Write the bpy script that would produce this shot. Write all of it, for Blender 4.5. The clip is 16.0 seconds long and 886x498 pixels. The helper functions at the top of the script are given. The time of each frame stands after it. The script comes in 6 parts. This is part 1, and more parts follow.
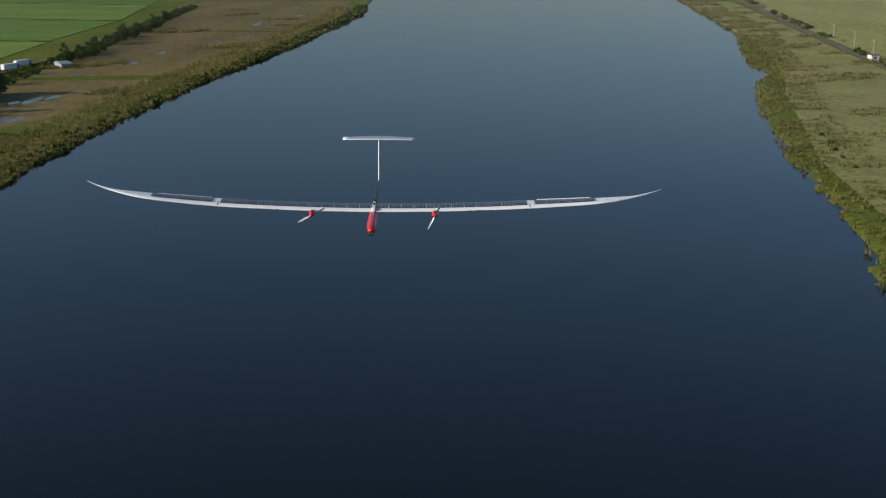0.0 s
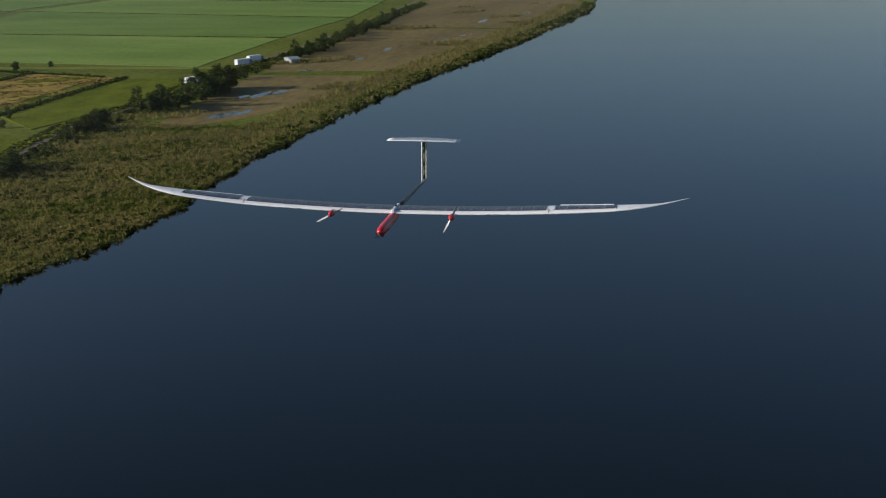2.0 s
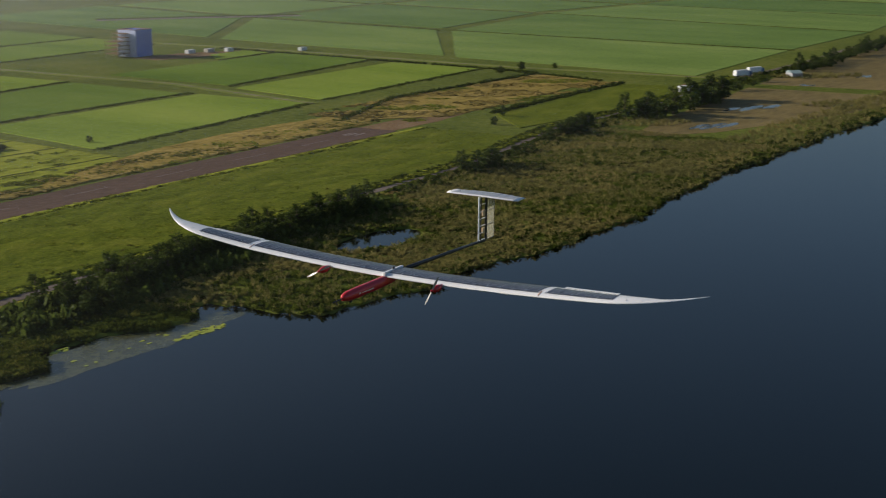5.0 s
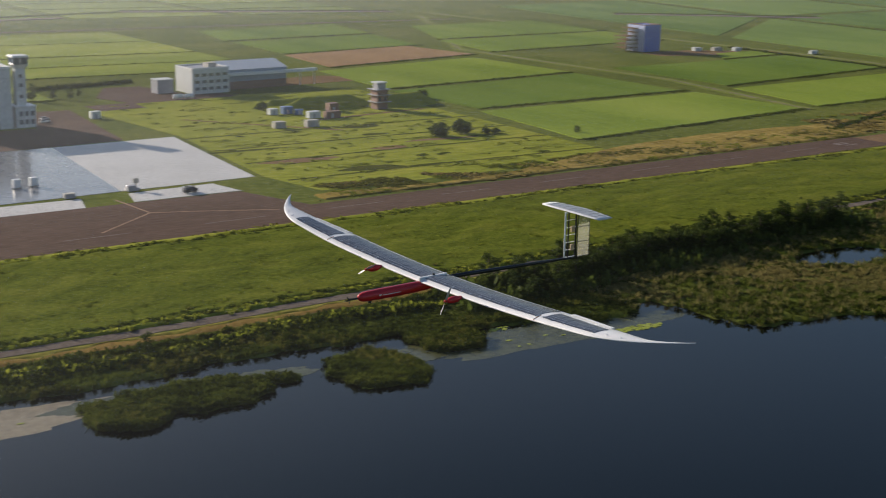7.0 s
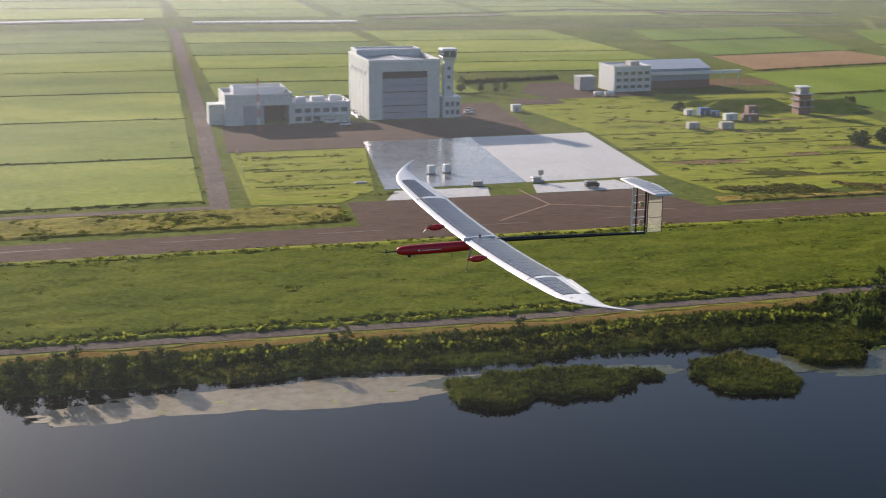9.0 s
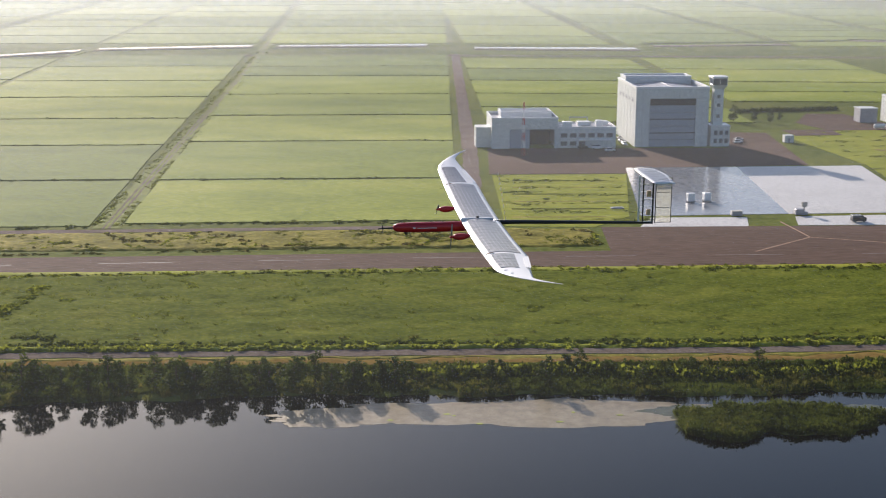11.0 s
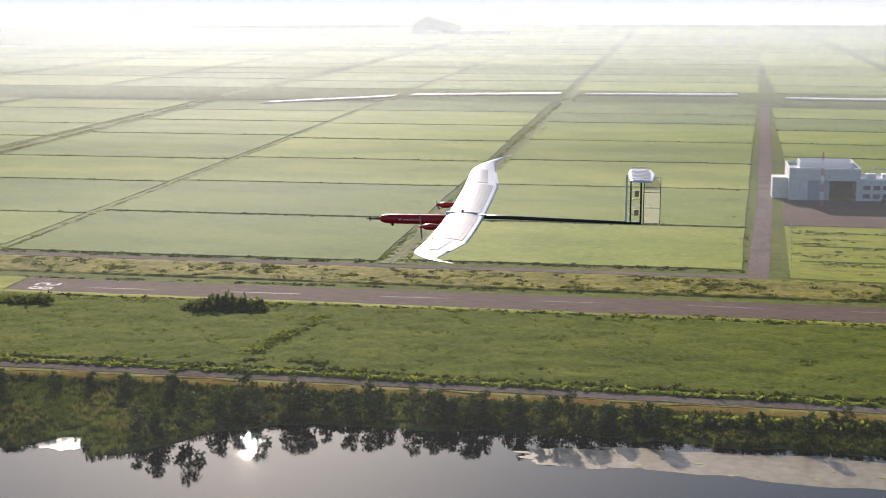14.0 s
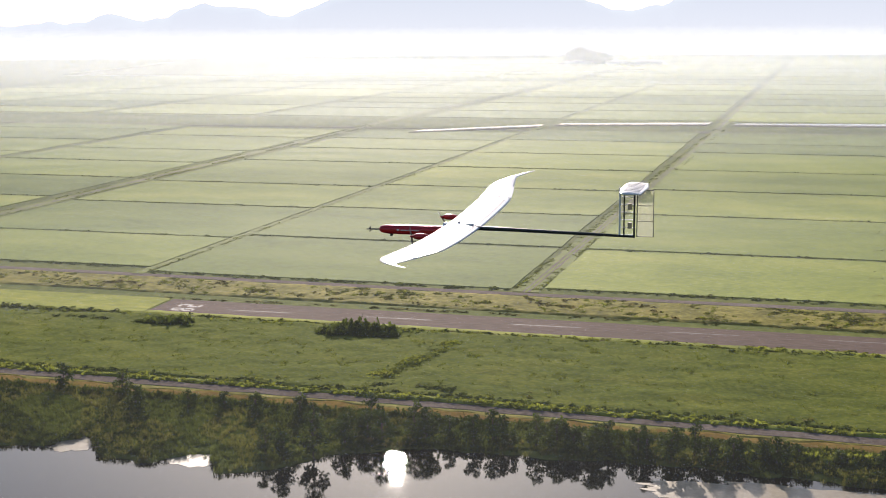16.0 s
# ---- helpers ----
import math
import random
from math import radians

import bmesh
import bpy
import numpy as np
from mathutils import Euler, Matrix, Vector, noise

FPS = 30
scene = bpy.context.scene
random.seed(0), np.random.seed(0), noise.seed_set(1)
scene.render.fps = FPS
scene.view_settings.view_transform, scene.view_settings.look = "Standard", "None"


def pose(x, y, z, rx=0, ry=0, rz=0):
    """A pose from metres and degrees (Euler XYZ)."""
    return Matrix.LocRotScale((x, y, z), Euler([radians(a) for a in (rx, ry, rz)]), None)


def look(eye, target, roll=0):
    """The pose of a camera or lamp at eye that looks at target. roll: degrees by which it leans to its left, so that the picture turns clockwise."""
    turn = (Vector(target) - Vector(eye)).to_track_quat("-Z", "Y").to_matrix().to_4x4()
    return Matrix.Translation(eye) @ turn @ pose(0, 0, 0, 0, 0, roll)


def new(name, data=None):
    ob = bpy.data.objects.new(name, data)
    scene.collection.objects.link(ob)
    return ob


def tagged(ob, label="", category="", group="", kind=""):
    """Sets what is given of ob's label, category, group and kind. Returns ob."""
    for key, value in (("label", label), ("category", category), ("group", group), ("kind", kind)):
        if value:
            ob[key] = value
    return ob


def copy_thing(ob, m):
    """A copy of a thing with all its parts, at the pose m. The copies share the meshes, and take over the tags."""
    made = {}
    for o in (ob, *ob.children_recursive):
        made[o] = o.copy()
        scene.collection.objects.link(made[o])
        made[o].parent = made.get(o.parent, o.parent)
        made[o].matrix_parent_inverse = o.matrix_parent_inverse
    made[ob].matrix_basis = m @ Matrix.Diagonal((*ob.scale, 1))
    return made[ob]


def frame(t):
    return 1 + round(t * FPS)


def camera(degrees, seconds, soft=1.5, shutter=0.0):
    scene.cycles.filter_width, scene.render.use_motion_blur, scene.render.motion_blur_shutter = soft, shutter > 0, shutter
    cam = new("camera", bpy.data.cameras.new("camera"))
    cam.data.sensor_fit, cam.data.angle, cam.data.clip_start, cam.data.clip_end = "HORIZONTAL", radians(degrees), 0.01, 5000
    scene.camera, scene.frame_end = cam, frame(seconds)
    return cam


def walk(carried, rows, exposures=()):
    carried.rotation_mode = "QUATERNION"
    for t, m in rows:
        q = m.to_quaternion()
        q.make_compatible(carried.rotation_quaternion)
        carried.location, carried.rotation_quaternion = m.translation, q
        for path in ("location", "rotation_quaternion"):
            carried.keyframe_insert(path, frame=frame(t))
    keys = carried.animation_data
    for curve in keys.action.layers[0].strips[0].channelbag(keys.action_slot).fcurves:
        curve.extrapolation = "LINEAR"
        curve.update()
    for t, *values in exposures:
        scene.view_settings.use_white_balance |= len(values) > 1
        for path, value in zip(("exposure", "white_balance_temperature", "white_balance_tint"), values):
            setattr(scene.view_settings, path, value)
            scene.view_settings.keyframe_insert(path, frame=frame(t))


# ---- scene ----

# ---- camera and path ----
rows = [
    (0.0, -44.67, -5.66, 91.14, -85.804, -14.194, 0.187),
    (0.5, -44.79, -7.32, 91.11, -83.523, -14.086, 0.318),
    (1.0, -44.74, -9.01, 91.11, -81.163, -14.139, 0.469),
    (1.5, -44.32, -10.76, 91.15, -78.731, -14.222, 0.659),
    (2.0, -43.41, -12.61, 91.25, -76.052, -14.230, 0.892),
    (2.5, -42.08, -14.54, 91.40, -73.293, -14.173, 1.101),
    (3.0, -40.43, -16.54, 91.54, -70.317, -14.064, 1.203),
    (5.5, -29.28, -27.33, 91.91, -49.064, -13.710, -0.057),
    (6.0, -26.58, -29.57, 91.97, -43.838, -13.714, -0.349),
    (6.5, -23.78, -31.78, 92.02, -38.079, -13.783, -0.553),
    (7.0, -20.94, -33.91, 92.03, -31.940, -13.912, -0.632),
    (7.5, -18.12, -35.91, 91.98, -26.116, -14.013, -0.576),
    (8.0, -15.47, -37.71, 91.86, -21.115, -14.049, -0.473),
    (8.5, -13.07, -39.24, 91.65, -16.967, -14.076, -0.412),
    (9.0, -10.83, -40.50, 91.39, -13.273, -14.030, -0.378),
    (9.5, -8.60, -41.48, 91.10, -9.460, -13.956, -0.339),
    (12.0, 2.07, -43.38, 89.54, 3.299, -12.123, -0.055),
    (12.5, 3.94, -43.40, 89.25, 5.697, -11.810, -0.003),
    (13.0, 5.67, -43.37, 88.98, 7.988, -11.485, 0.043),
    (13.5, 7.27, -43.29, 88.73, 10.132, -11.154, 0.085),
    (14.0, 8.76, -43.18, 88.51, 12.287, -10.826, 0.128),
    (14.5, 10.14, -43.04, 88.33, 14.365, -10.407, 0.176),
    (15.0, 11.43, -42.86, 88.18, 16.061, -9.998, 0.233),
    (15.5, 12.67, -42.66, 88.06, 17.473, -9.739, 0.296),
    (16.0, 13.87, -42.45, 87.95, 18.728, -9.522, 0.363),
]
cam = camera(36.36, 16.0, soft=1.1, shutter=0.3)
EXPO = [(0.0, 0.2, 6020, 11), (3.0, 0.19, 6180, 12), (5.5, 0.25, 6500, 12), (7.0, 0.43, 6550, 14), (9.0, 0.72, 6450, 18), (12.5, 0.77, 6300, 18), (16.0, 0.79, 6350, 18)]
walk(cam, [(t, pose(x, y, z, 90 + p, r, a)) for t, x, y, z, a, p, r in rows], EXPO)

# ---- light ----
SUN_EL, SUN_AZ = 18.0, 21.0          # height and degrees west of north
sun_dir = Vector((-math.sin(radians(SUN_AZ)) * math.cos(radians(SUN_EL)),
                  math.cos(radians(SUN_AZ)) * math.cos(radians(SUN_EL)), math.sin(radians(SUN_EL))))
world = bpy.data.worlds.new("sky")
scene.world = world
world.use_nodes = True
wn = world.node_tree.nodes
sky = wn.new("ShaderNodeTexSky")
sky.sky_type = "NISHITA"
sky.sun_disc = False
sky.sun_elevation = radians(SUN_EL)
sky.sun_rotation = radians(-SUN_AZ)
sky.altitude = 50
sky.air_density, sky.dust_density, sky.ozone_density = 1.0, 1.3, 3.0
wn["Background"].inputs["Strength"].default_value = 0.074
world.node_tree.links.new(sky.outputs[0], wn["Background"].inputs["Color"])
sun = new("sun", bpy.data.lights.new("sun", "SUN"))
sun.data.energy, sun.data.angle, sun.data.color = 4.8, radians(0.6), (1.0, 0.91, 0.78)
sun.matrix_world = look(sun_dir * 900, (0, 0, 0))


# ---- materials ----
def material(name, rough=0.8, metal=0.0, spec=0.5):
    m = bpy.data.materials.new(name)
    m.use_nodes = True
    b = m.node_tree.nodes["Principled BSDF"]
    b.inputs["Roughness"].default_value = rough
    b.inputs["Metallic"].default_value = metal
    b.inputs["Specular IOR Level"].default_value = spec
    return m, m.node_tree, b


def noisy(tree, scale, detail=4.0, rough=0.6, coord="Object", stretch=(1, 1, 1)):
    c = tree.nodes.new("ShaderNodeTexCoord")
    mp = tree.nodes.new("ShaderNodeMapping")
    mp.inputs["Scale"].default_value = stretch
    tree.links.new(c.outputs[coord], mp.inputs["Vector"])
    n = tree.nodes.new("ShaderNodeTexNoise")
    n.inputs["Scale"].default_value = scale
    n.inputs["Detail"].default_value = detail
    n.inputs["Roughness"].default_value = rough
    tree.links.new(mp.outputs[0], n.inputs["Vector"])
    return n.outputs["Fac"]


def ramp(tree, fac, stops):
    r = tree.nodes.new("ShaderNodeValToRGB")
    el = r.color_ramp.elements
    while len(el) < len(stops):
        el.new(0.5)
    for e, (p, c) in zip(el, stops):
        e.position, e.color = p, (*c, 1)
    tree.links.new(fac, r.inputs["Fac"])
    return r.outputs["Color"]


def mixed(tree, fac, a, b, blend="MIX"):
    m = tree.nodes.new("ShaderNodeMix")
    m.data_type, m.blend_type = "RGBA", blend
    for sock, v in ((m.inputs[0], fac), (m.inputs[6], a), (m.inputs[7], b)):
        if isinstance(v, (int, float)):
            sock.default_value = v
        elif isinstance(v, tuple):
            sock.default_value = (*v, 1)
        else:
            tree.links.new(v, sock)
    return m.outputs[2]


def bumped(tree, b, height, strength=0.4, distance=0.1):
    n = tree.nodes.new("ShaderNodeBump")
    n.inputs["Strength"].default_value, n.inputs["Distance"].default_value = strength, distance
    tree.links.new(height, n.inputs["Height"])
    tree.links.new(n.outputs[0], b.inputs["Normal"])


def two_scale(name, dark, mid, light, big, fine, rough=0.85, spec=0.3, bump=0.4, dist=0.2, stretch=(1, 1, 1), random_tint=0.0, through_light=0.0, leaf_tint=0.0, gloss_tint=None, grain=0.5):
    """A rough surface whose colour varies in broad patches and in grain; random_tint varies alike pieces."""
    m, tr, b = material(name, rough, 0, spec)
    if gloss_tint:
        b.inputs["Specular Tint"].default_value = (*gloss_tint, 1)
    n1 = noisy(tr, big, 3, 0.55, stretch=stretch)
    n2 = noisy(tr, fine, 6, 0.7, stretch=stretch)
    c1 = ramp(tr, n1, [(0.3, dark), (0.5, mid), (0.72, light)])
    c2 = ramp(tr, n2, [(0.32, tuple(v * 0.55 for v in dark)), (0.5, mid), (0.7, tuple(min(1, v * 1.25) for v in light))])
    c = mixed(tr, grain, c1, c2)
    if random_tint:
        oi = tr.nodes.new("ShaderNodeObjectInfo")
        hs = tr.nodes.new("ShaderNodeHueSaturation")
        mr = tr.nodes.new("ShaderNodeMapRange")
        mr.inputs[3].default_value, mr.inputs[4].default_value = 1 - random_tint, 1 + random_tint
        tr.links.new(oi.outputs["Random"], mr.inputs[0])
        tr.links.new(mr.outputs[0], hs.inputs["Value"])
        mh = tr.nodes.new("ShaderNodeMapRange")
        mh.inputs[3].default_value, mh.inputs[4].default_value = 0.5 + random_tint * 0.1, 0.5
        tr.links.new(oi.outputs["Random"], mh.inputs[0])
        tr.links.new(mh.outputs[0], hs.inputs["Hue"])
        tr.links.new(c, hs.inputs["Color"])
        c = hs.outputs["Color"]
    if leaf_tint:      # every leaf or blade differs a little
        ge = tr.nodes.new("ShaderNodeNewGeometry")
        k = ramp(tr, ge.outputs["Random Per Island"], [(0.0, (1 - leaf_tint,) * 3), (1.0, (1, 1, 1))])
        c = mixed(tr, 1.0, c, k, "MULTIPLY")
    tr.links.new(c, b.inputs["Base Color"])
    if bump:
        bumped(tr, b, n2, bump, dist)
    if through_light:
        t = tr.nodes.new("ShaderNodeBsdfTranslucent")
        tr.links.new(c, t.inputs["Color"])
        s = tr.nodes.new("ShaderNodeMixShader")
        s.inputs[0].default_value = through_light
        out = tr.nodes["Material Output"]
        tr.links.new(b.outputs[0], s.inputs[1])
        tr.links.new(t.outputs[0], s.inputs[2])
        tr.links.new(s.outputs[0], out.inputs["Surface"])
    return m


def plain(name, colour, rough=0.5, metal=0.0, spec=0.5, wear=0.12, scale=3.0):
    """Paint, plastic or metal with slight wear."""
    m, tr, b = material(name, rough, metal, spec)
    n = noisy(tr, scale, 5, 0.65)
    tr.links.new(ramp(tr, n, [(0.3, tuple(v * (1 - wear) for v in colour)), (0.7, tuple(min(1, v * (1 + wear)) for v in colour))]), b.inputs["Base Color"])
    return m


M_GROUND = two_scale("wild grass ground", (0.06, 0.083, 0.014), (0.108, 0.132, 0.022), (0.175, 0.172, 0.042), 0.018, 0.28, spec=0.008, gloss_tint=(0.8, 0.85, 0.35), bump=0.6, dist=0.4)
M_FIELD = two_scale("rice paddy", (0.11, 0.145, 0.017), (0.182, 0.215, 0.026), (0.27, 0.282, 0.048), 0.03, 0.7, spec=0.026, gloss_tint=(0.8, 0.85, 0.35), bump=0.3, dist=0.15, grain=0.42, stretch=(0.5, 0.9, 1), random_tint=0.27)
M_QUAD = two_scale("young rice paddy", (0.118, 0.17, 0.018), (0.17, 0.225, 0.026), (0.23, 0.275, 0.042), 0.02, 0.7, spec=0.014, gloss_tint=(0.8, 0.85, 0.35), bump=0.25, dist=0.15, grain=0.3, stretch=(1, 0.35, 1), random_tint=0.2)
M_PADDY = two_scale("deep green paddy", (0.095, 0.148, 0.03), (0.132, 0.192, 0.042), (0.185, 0.235, 0.06), 0.02, 0.7, spec=0.012, gloss_tint=(0.8, 0.85, 0.35), bump=0.25, dist=0.15, grain=0.3, stretch=(1, 0.35, 1), random_tint=0.2)
M_MEADOW = two_scale("long grass", (0.05, 0.07, 0.007), (0.102, 0.127, 0.013), (0.19, 0.19, 0.028), 0.07, 1.3, spec=0.004, gloss_tint=(0.8, 0.85, 0.35), bump=0.7, dist=0.14, stretch=(0.65, 1, 1), grain=0.6)
M_VERGE = two_scale("tufted verge grass", (0.085, 0.085, 0.016), (0.2, 0.18, 0.032), (0.36, 0.3, 0.07), 0.08, 0.5, spec=0.01, gloss_tint=(0.8, 0.85, 0.35), bump=0.7, dist=0.3)
M_GOLD = two_scale("dry golden grass", (0.13, 0.1, 0.024), (0.27, 0.2, 0.05), (0.38, 0.28, 0.09), 0.05, 0.4, spec=0, bump=0.7, dist=0.3)
M_DITCH = two_scale("dark ditch weeds", (0.035, 0.045, 0.009), (0.06, 0.07, 0.014), (0.1, 0.095, 0.025), 0.1, 0.6, spec=0, bump=0.6, dist=0.2)
M_TRACK = two_scale("grassy farm track", (0.1, 0.13, 0.02), (0.155, 0.185, 0.03), (0.22, 0.225, 0.055), 0.08, 0.7, spec=0.02, gloss_tint=(0.8, 0.85, 0.35), bump=0.4, dist=0.1)
M_LAWN = two_scale("bright lawn grass", (0.14, 0.165, 0.015), (0.225, 0.25, 0.021), (0.32, 0.31, 0.04), 0.06, 0.4, spec=0.02, gloss_tint=(0.8, 0.85, 0.35), bump=0.6, dist=0.25, stretch=(0.35, 1, 1))
M_BROWNCROP = two_scale("ripe brown crop", (0.2, 0.12, 0.05), (0.27, 0.16, 0.07), (0.33, 0.21, 0.1), 0.02, 0.4, spec=0.06, bump=0.4, dist=0.2)
M_MARSH = two_scale("brown flooded marsh", (0.09, 0.07, 0.022), (0.155, 0.115, 0.036), (0.225, 0.165, 0.058), 0.025, 0.25, spec=0.1, rough=0.7, bump=0.5, dist=0.3, stretch=(0.3, 1, 1))
M_REED = two_scale("reeds", (0.09, 0.105, 0.016), (0.15, 0.155, 0.026), (0.26, 0.22, 0.06), 0.03, 0.6, spec=0, bump=0, through_light=0.45, leaf_tint=0.3)
M_MARSHREED = two_scale("brown marsh reeds", (0.13, 0.13, 0.04), (0.22, 0.2, 0.065), (0.34, 0.27, 0.1), 0.03, 0.6, spec=0, bump=0, through_light=0.4, leaf_tint=0.3)
M_LEAF = two_scale("tree leaves", (0.05, 0.068, 0.012), (0.08, 0.105, 0.018), (0.13, 0.15, 0.03), 0.05, 0.9, spec=0.04, rough=0.6, bump=0, random_tint=0.25, through_light=0.38, leaf_tint=0.4)
M_SHRUB = two_scale("shrub leaves", (0.03, 0.044, 0.008), (0.062, 0.084, 0.013), (0.13, 0.145, 0.024), 0.04, 0.7, spec=0, rough=0.65, bump=0, through_light=0.3, leaf_tint=0.4)
M_THICKET = two_scale("bank thicket", (0.028, 0.04, 0.008), (0.06, 0.075, 0.013), (0.11, 0.115, 0.024), 0.06, 0.6, spec=0, bump=1.0, dist=0.5)
M_CREEPER = two_scale("creeper mat", (0.1, 0.125, 0.013), (0.18, 0.21, 0.022), (0.29, 0.3, 0.045), 0.12, 0.8, spec=0.01, gloss_tint=(0.8, 0.85, 0.35), bump=0.8, dist=0.3)
M_VINE = two_scale("pale creeper leaves", (0.13, 0.16, 0.016), (0.21, 0.24, 0.026), (0.31, 0.32, 0.05), 0.08, 0.7, spec=0, rough=0.65, bump=0, through_light=0.6, leaf_tint=0.3)
M_REDGRASS = two_scale("reddish dry grass", (0.13, 0.09, 0.025), (0.2, 0.13, 0.04), (0.26, 0.19, 0.055), 0.07, 0.5, spec=0, bump=0.6, dist=0.2)
M_BARK = two_scale("bark", (0.05, 0.035, 0.025), (0.09, 0.065, 0.045), (0.13, 0.1, 0.07), 0.5, 4.0)
M_TARMAC = two_scale("old runway asphalt", (0.08, 0.05, 0.036), (0.108, 0.07, 0.052), (0.142, 0.096, 0.074), 0.03, 0.9, rough=0.9, spec=0.03, bump=0.15, dist=0.02, stretch=(0.2, 1, 1))
M_CONCRETE = two_scale("light concrete", (0.47, 0.45, 0.41), (0.56, 0.54, 0.5), (0.63, 0.61, 0.57), 0.04, 0.6, rough=0.45, spec=0.5, bump=0.1, dist=0.02)
M_WETCON = two_scale("damp concrete", (0.15, 0.153, 0.157), (0.21, 0.213, 0.217), (0.29, 0.29, 0.29), 0.05, 0.5, rough=0.16, spec=0.6, bump=0.03, dist=0.02)
M_DIRT = two_scale("dirt track", (0.11, 0.088, 0.07), (0.16, 0.13, 0.107), (0.22, 0.18, 0.15), 0.1, 0.8, spec=0, bump=0.4, dist=0.08)
M_ROAD = two_scale("pale farm road", (0.155, 0.125, 0.105), (0.21, 0.17, 0.145), (0.265, 0.215, 0.185), 0.08, 0.8, spec=0, bump=0.2, dist=0.04)
M_EARTH = two_scale("bare brown earth", (0.14, 0.09, 0.05), (0.2, 0.13, 0.07), (0.26, 0.18, 0.1), 0.05, 0.6, spec=0, bump=0.4, dist=0.2)
M_LINE = plain("worn white line paint", (0.2, 0.17, 0.15), 0.7, wear=0.35, scale=0.8)
M_DASH = plain("faded white line paint", (0.14, 0.115, 0.1), 0.75, wear=0.35, scale=0.6)
M_YELLOW = plain("worn yellow line paint", (0.3, 0.17, 0.09), 0.8, wear=0.25, scale=0.8)
M_PANEL = two_scale("pale grey cladding", (0.56, 0.575, 0.555), (0.63, 0.645, 0.625), (0.69, 0.7, 0.68), 0.08, 0.8, rough=0.5, bump=0.1, dist=0.02)
M_ROOF = plain("grey roof sheet", (0.34, 0.34, 0.36), 0.5, 0.2, wear=0.15, scale=0.3)
M_DOOR = plain("blue grey door panel", (0.30, 0.34, 0.40), 0.5, wear=0.1, scale=0.5)
# black paint; indoors and in openings the shade is put into this colour
M_DARK = plain("black paint and indoor shade", (0.03, 0.03, 0.032), 0.7)
M_FRAME = plain("grey window frame", (0.3, 0.31, 0.32), 0.5)
# the netting's west side: sunlight is put into a paler blue
M_NETLIT = two_scale("blue netting painted sunlit", (0.3, 0.36, 0.6), (0.42, 0.48, 0.7), (0.55, 0.6, 0.78), 0.12, 0.9, rough=0.7, bump=0.5, dist=0.3)
M_GLASS = plain("dark window glass", (0.1, 0.115, 0.13), 0.08, spec=0.8)
M_STONE = two_scale("beige concrete wall", (0.38, 0.36, 0.31), (0.46, 0.43, 0.38), (0.54, 0.5, 0.45), 0.1, 1.0, bump=0.2, dist=0.03)
M_BLUE = two_scale("blue scaffold netting", (0.06, 0.12, 0.42), (0.08, 0.17, 0.55), (0.14, 0.24, 0.6), 0.12, 0.9, rough=0.7, bump=0.5, dist=0.3)
M_RUST = plain("rusty scaffold tube", (0.22, 0.13, 0.09), 0.7, 0.2)
M_WHITE = plain("white painted metal", (0.75, 0.75, 0.74), 0.4, wear=0.06)
M_REDP = plain("red mast paint", (0.5, 0.1, 0.07), 0.5)
M_TYRE = plain("black rubber", (0.02, 0.02, 0.02), 0.8)
M_CARBLUE = plain("blue box paint", (0.08, 0.15, 0.3), 0.5)


def water_material(name, deep, rough):
    m, tr, b = material(name, rough, 0, 0.5)
    b.inputs["IOR"].default_value = 1.42
    b.inputs["Specular Tint"].default_value = (0.28, 0.31, 0.12, 1)
    n1 = noisy(tr, 2.2, 4, 0.65)
    n2 = noisy(tr, 0.02, 3, 0.5)
    tr.links.new(ramp(tr, n2, [(0.3, deep), (0.75, tuple(v * 1.4 for v in deep))]), b.inputs["Base Color"])
    bumped(tr, b, n1, 0.1, 0.03)
    return m


M_WATER = water_material("river water", (0.0014, 0.0018, 0.001), 0.012)
M_POOL = water_material("shallow water", (0.05, 0.05, 0.045), 0.1)
M_RUSHES = two_scale("rushy wet meadow", (0.15, 0.155, 0.055), (0.24, 0.235, 0.085), (0.34, 0.3, 0.12), 0.03, 0.3, spec=0.01, gloss_tint=(0.8, 0.85, 0.35), bump=0.7, dist=0.3)
M_STUBBLE = two_scale("pale mown field", (0.2, 0.21, 0.06), (0.27, 0.27, 0.085), (0.34, 0.33, 0.12), 0.02, 0.3, spec=0.01, bump=0.4, dist=0.2, stretch=(0.3, 1, 1))
M_DUCKWEED = two_scale("thin olive duckweed", (0.045, 0.048, 0.02), (0.07, 0.072, 0.03), (0.105, 0.105, 0.046), 0.05, 0.5, rough=0.2, spec=0.2, bump=0.06, dist=0.05)
M_SEDGE = two_scale("green sedge", (0.055, 0.078, 0.012), (0.095, 0.122, 0.018), (0.16, 0.175, 0.032), 0.05, 0.6, spec=0, bump=0, through_light=0.45, leaf_tint=0.35)
M_TALLGRASS = two_scale("tall meadow grass", (0.1, 0.13, 0.013), (0.16, 0.19, 0.02), (0.25, 0.25, 0.04), 0.05, 0.6, spec=0, bump=0, through_light=0.6, leaf_tint=0.2)
M_ALGAE = two_scale("floating algae scum", (0.18, 0.145, 0.09), (0.25, 0.205, 0.13), (0.32, 0.27, 0.175), 0.05, 0.5, rough=0.35, spec=0.3, gloss_tint=(1.0, 0.85, 0.6), bump=0.1, dist=0.05)
M_LILY = two_scale("lily pads", (0.22, 0.27, 0.02), (0.32, 0.36, 0.03), (0.42, 0.42, 0.05), 0.2, 1.0, rough=0.5, bump=0.1)

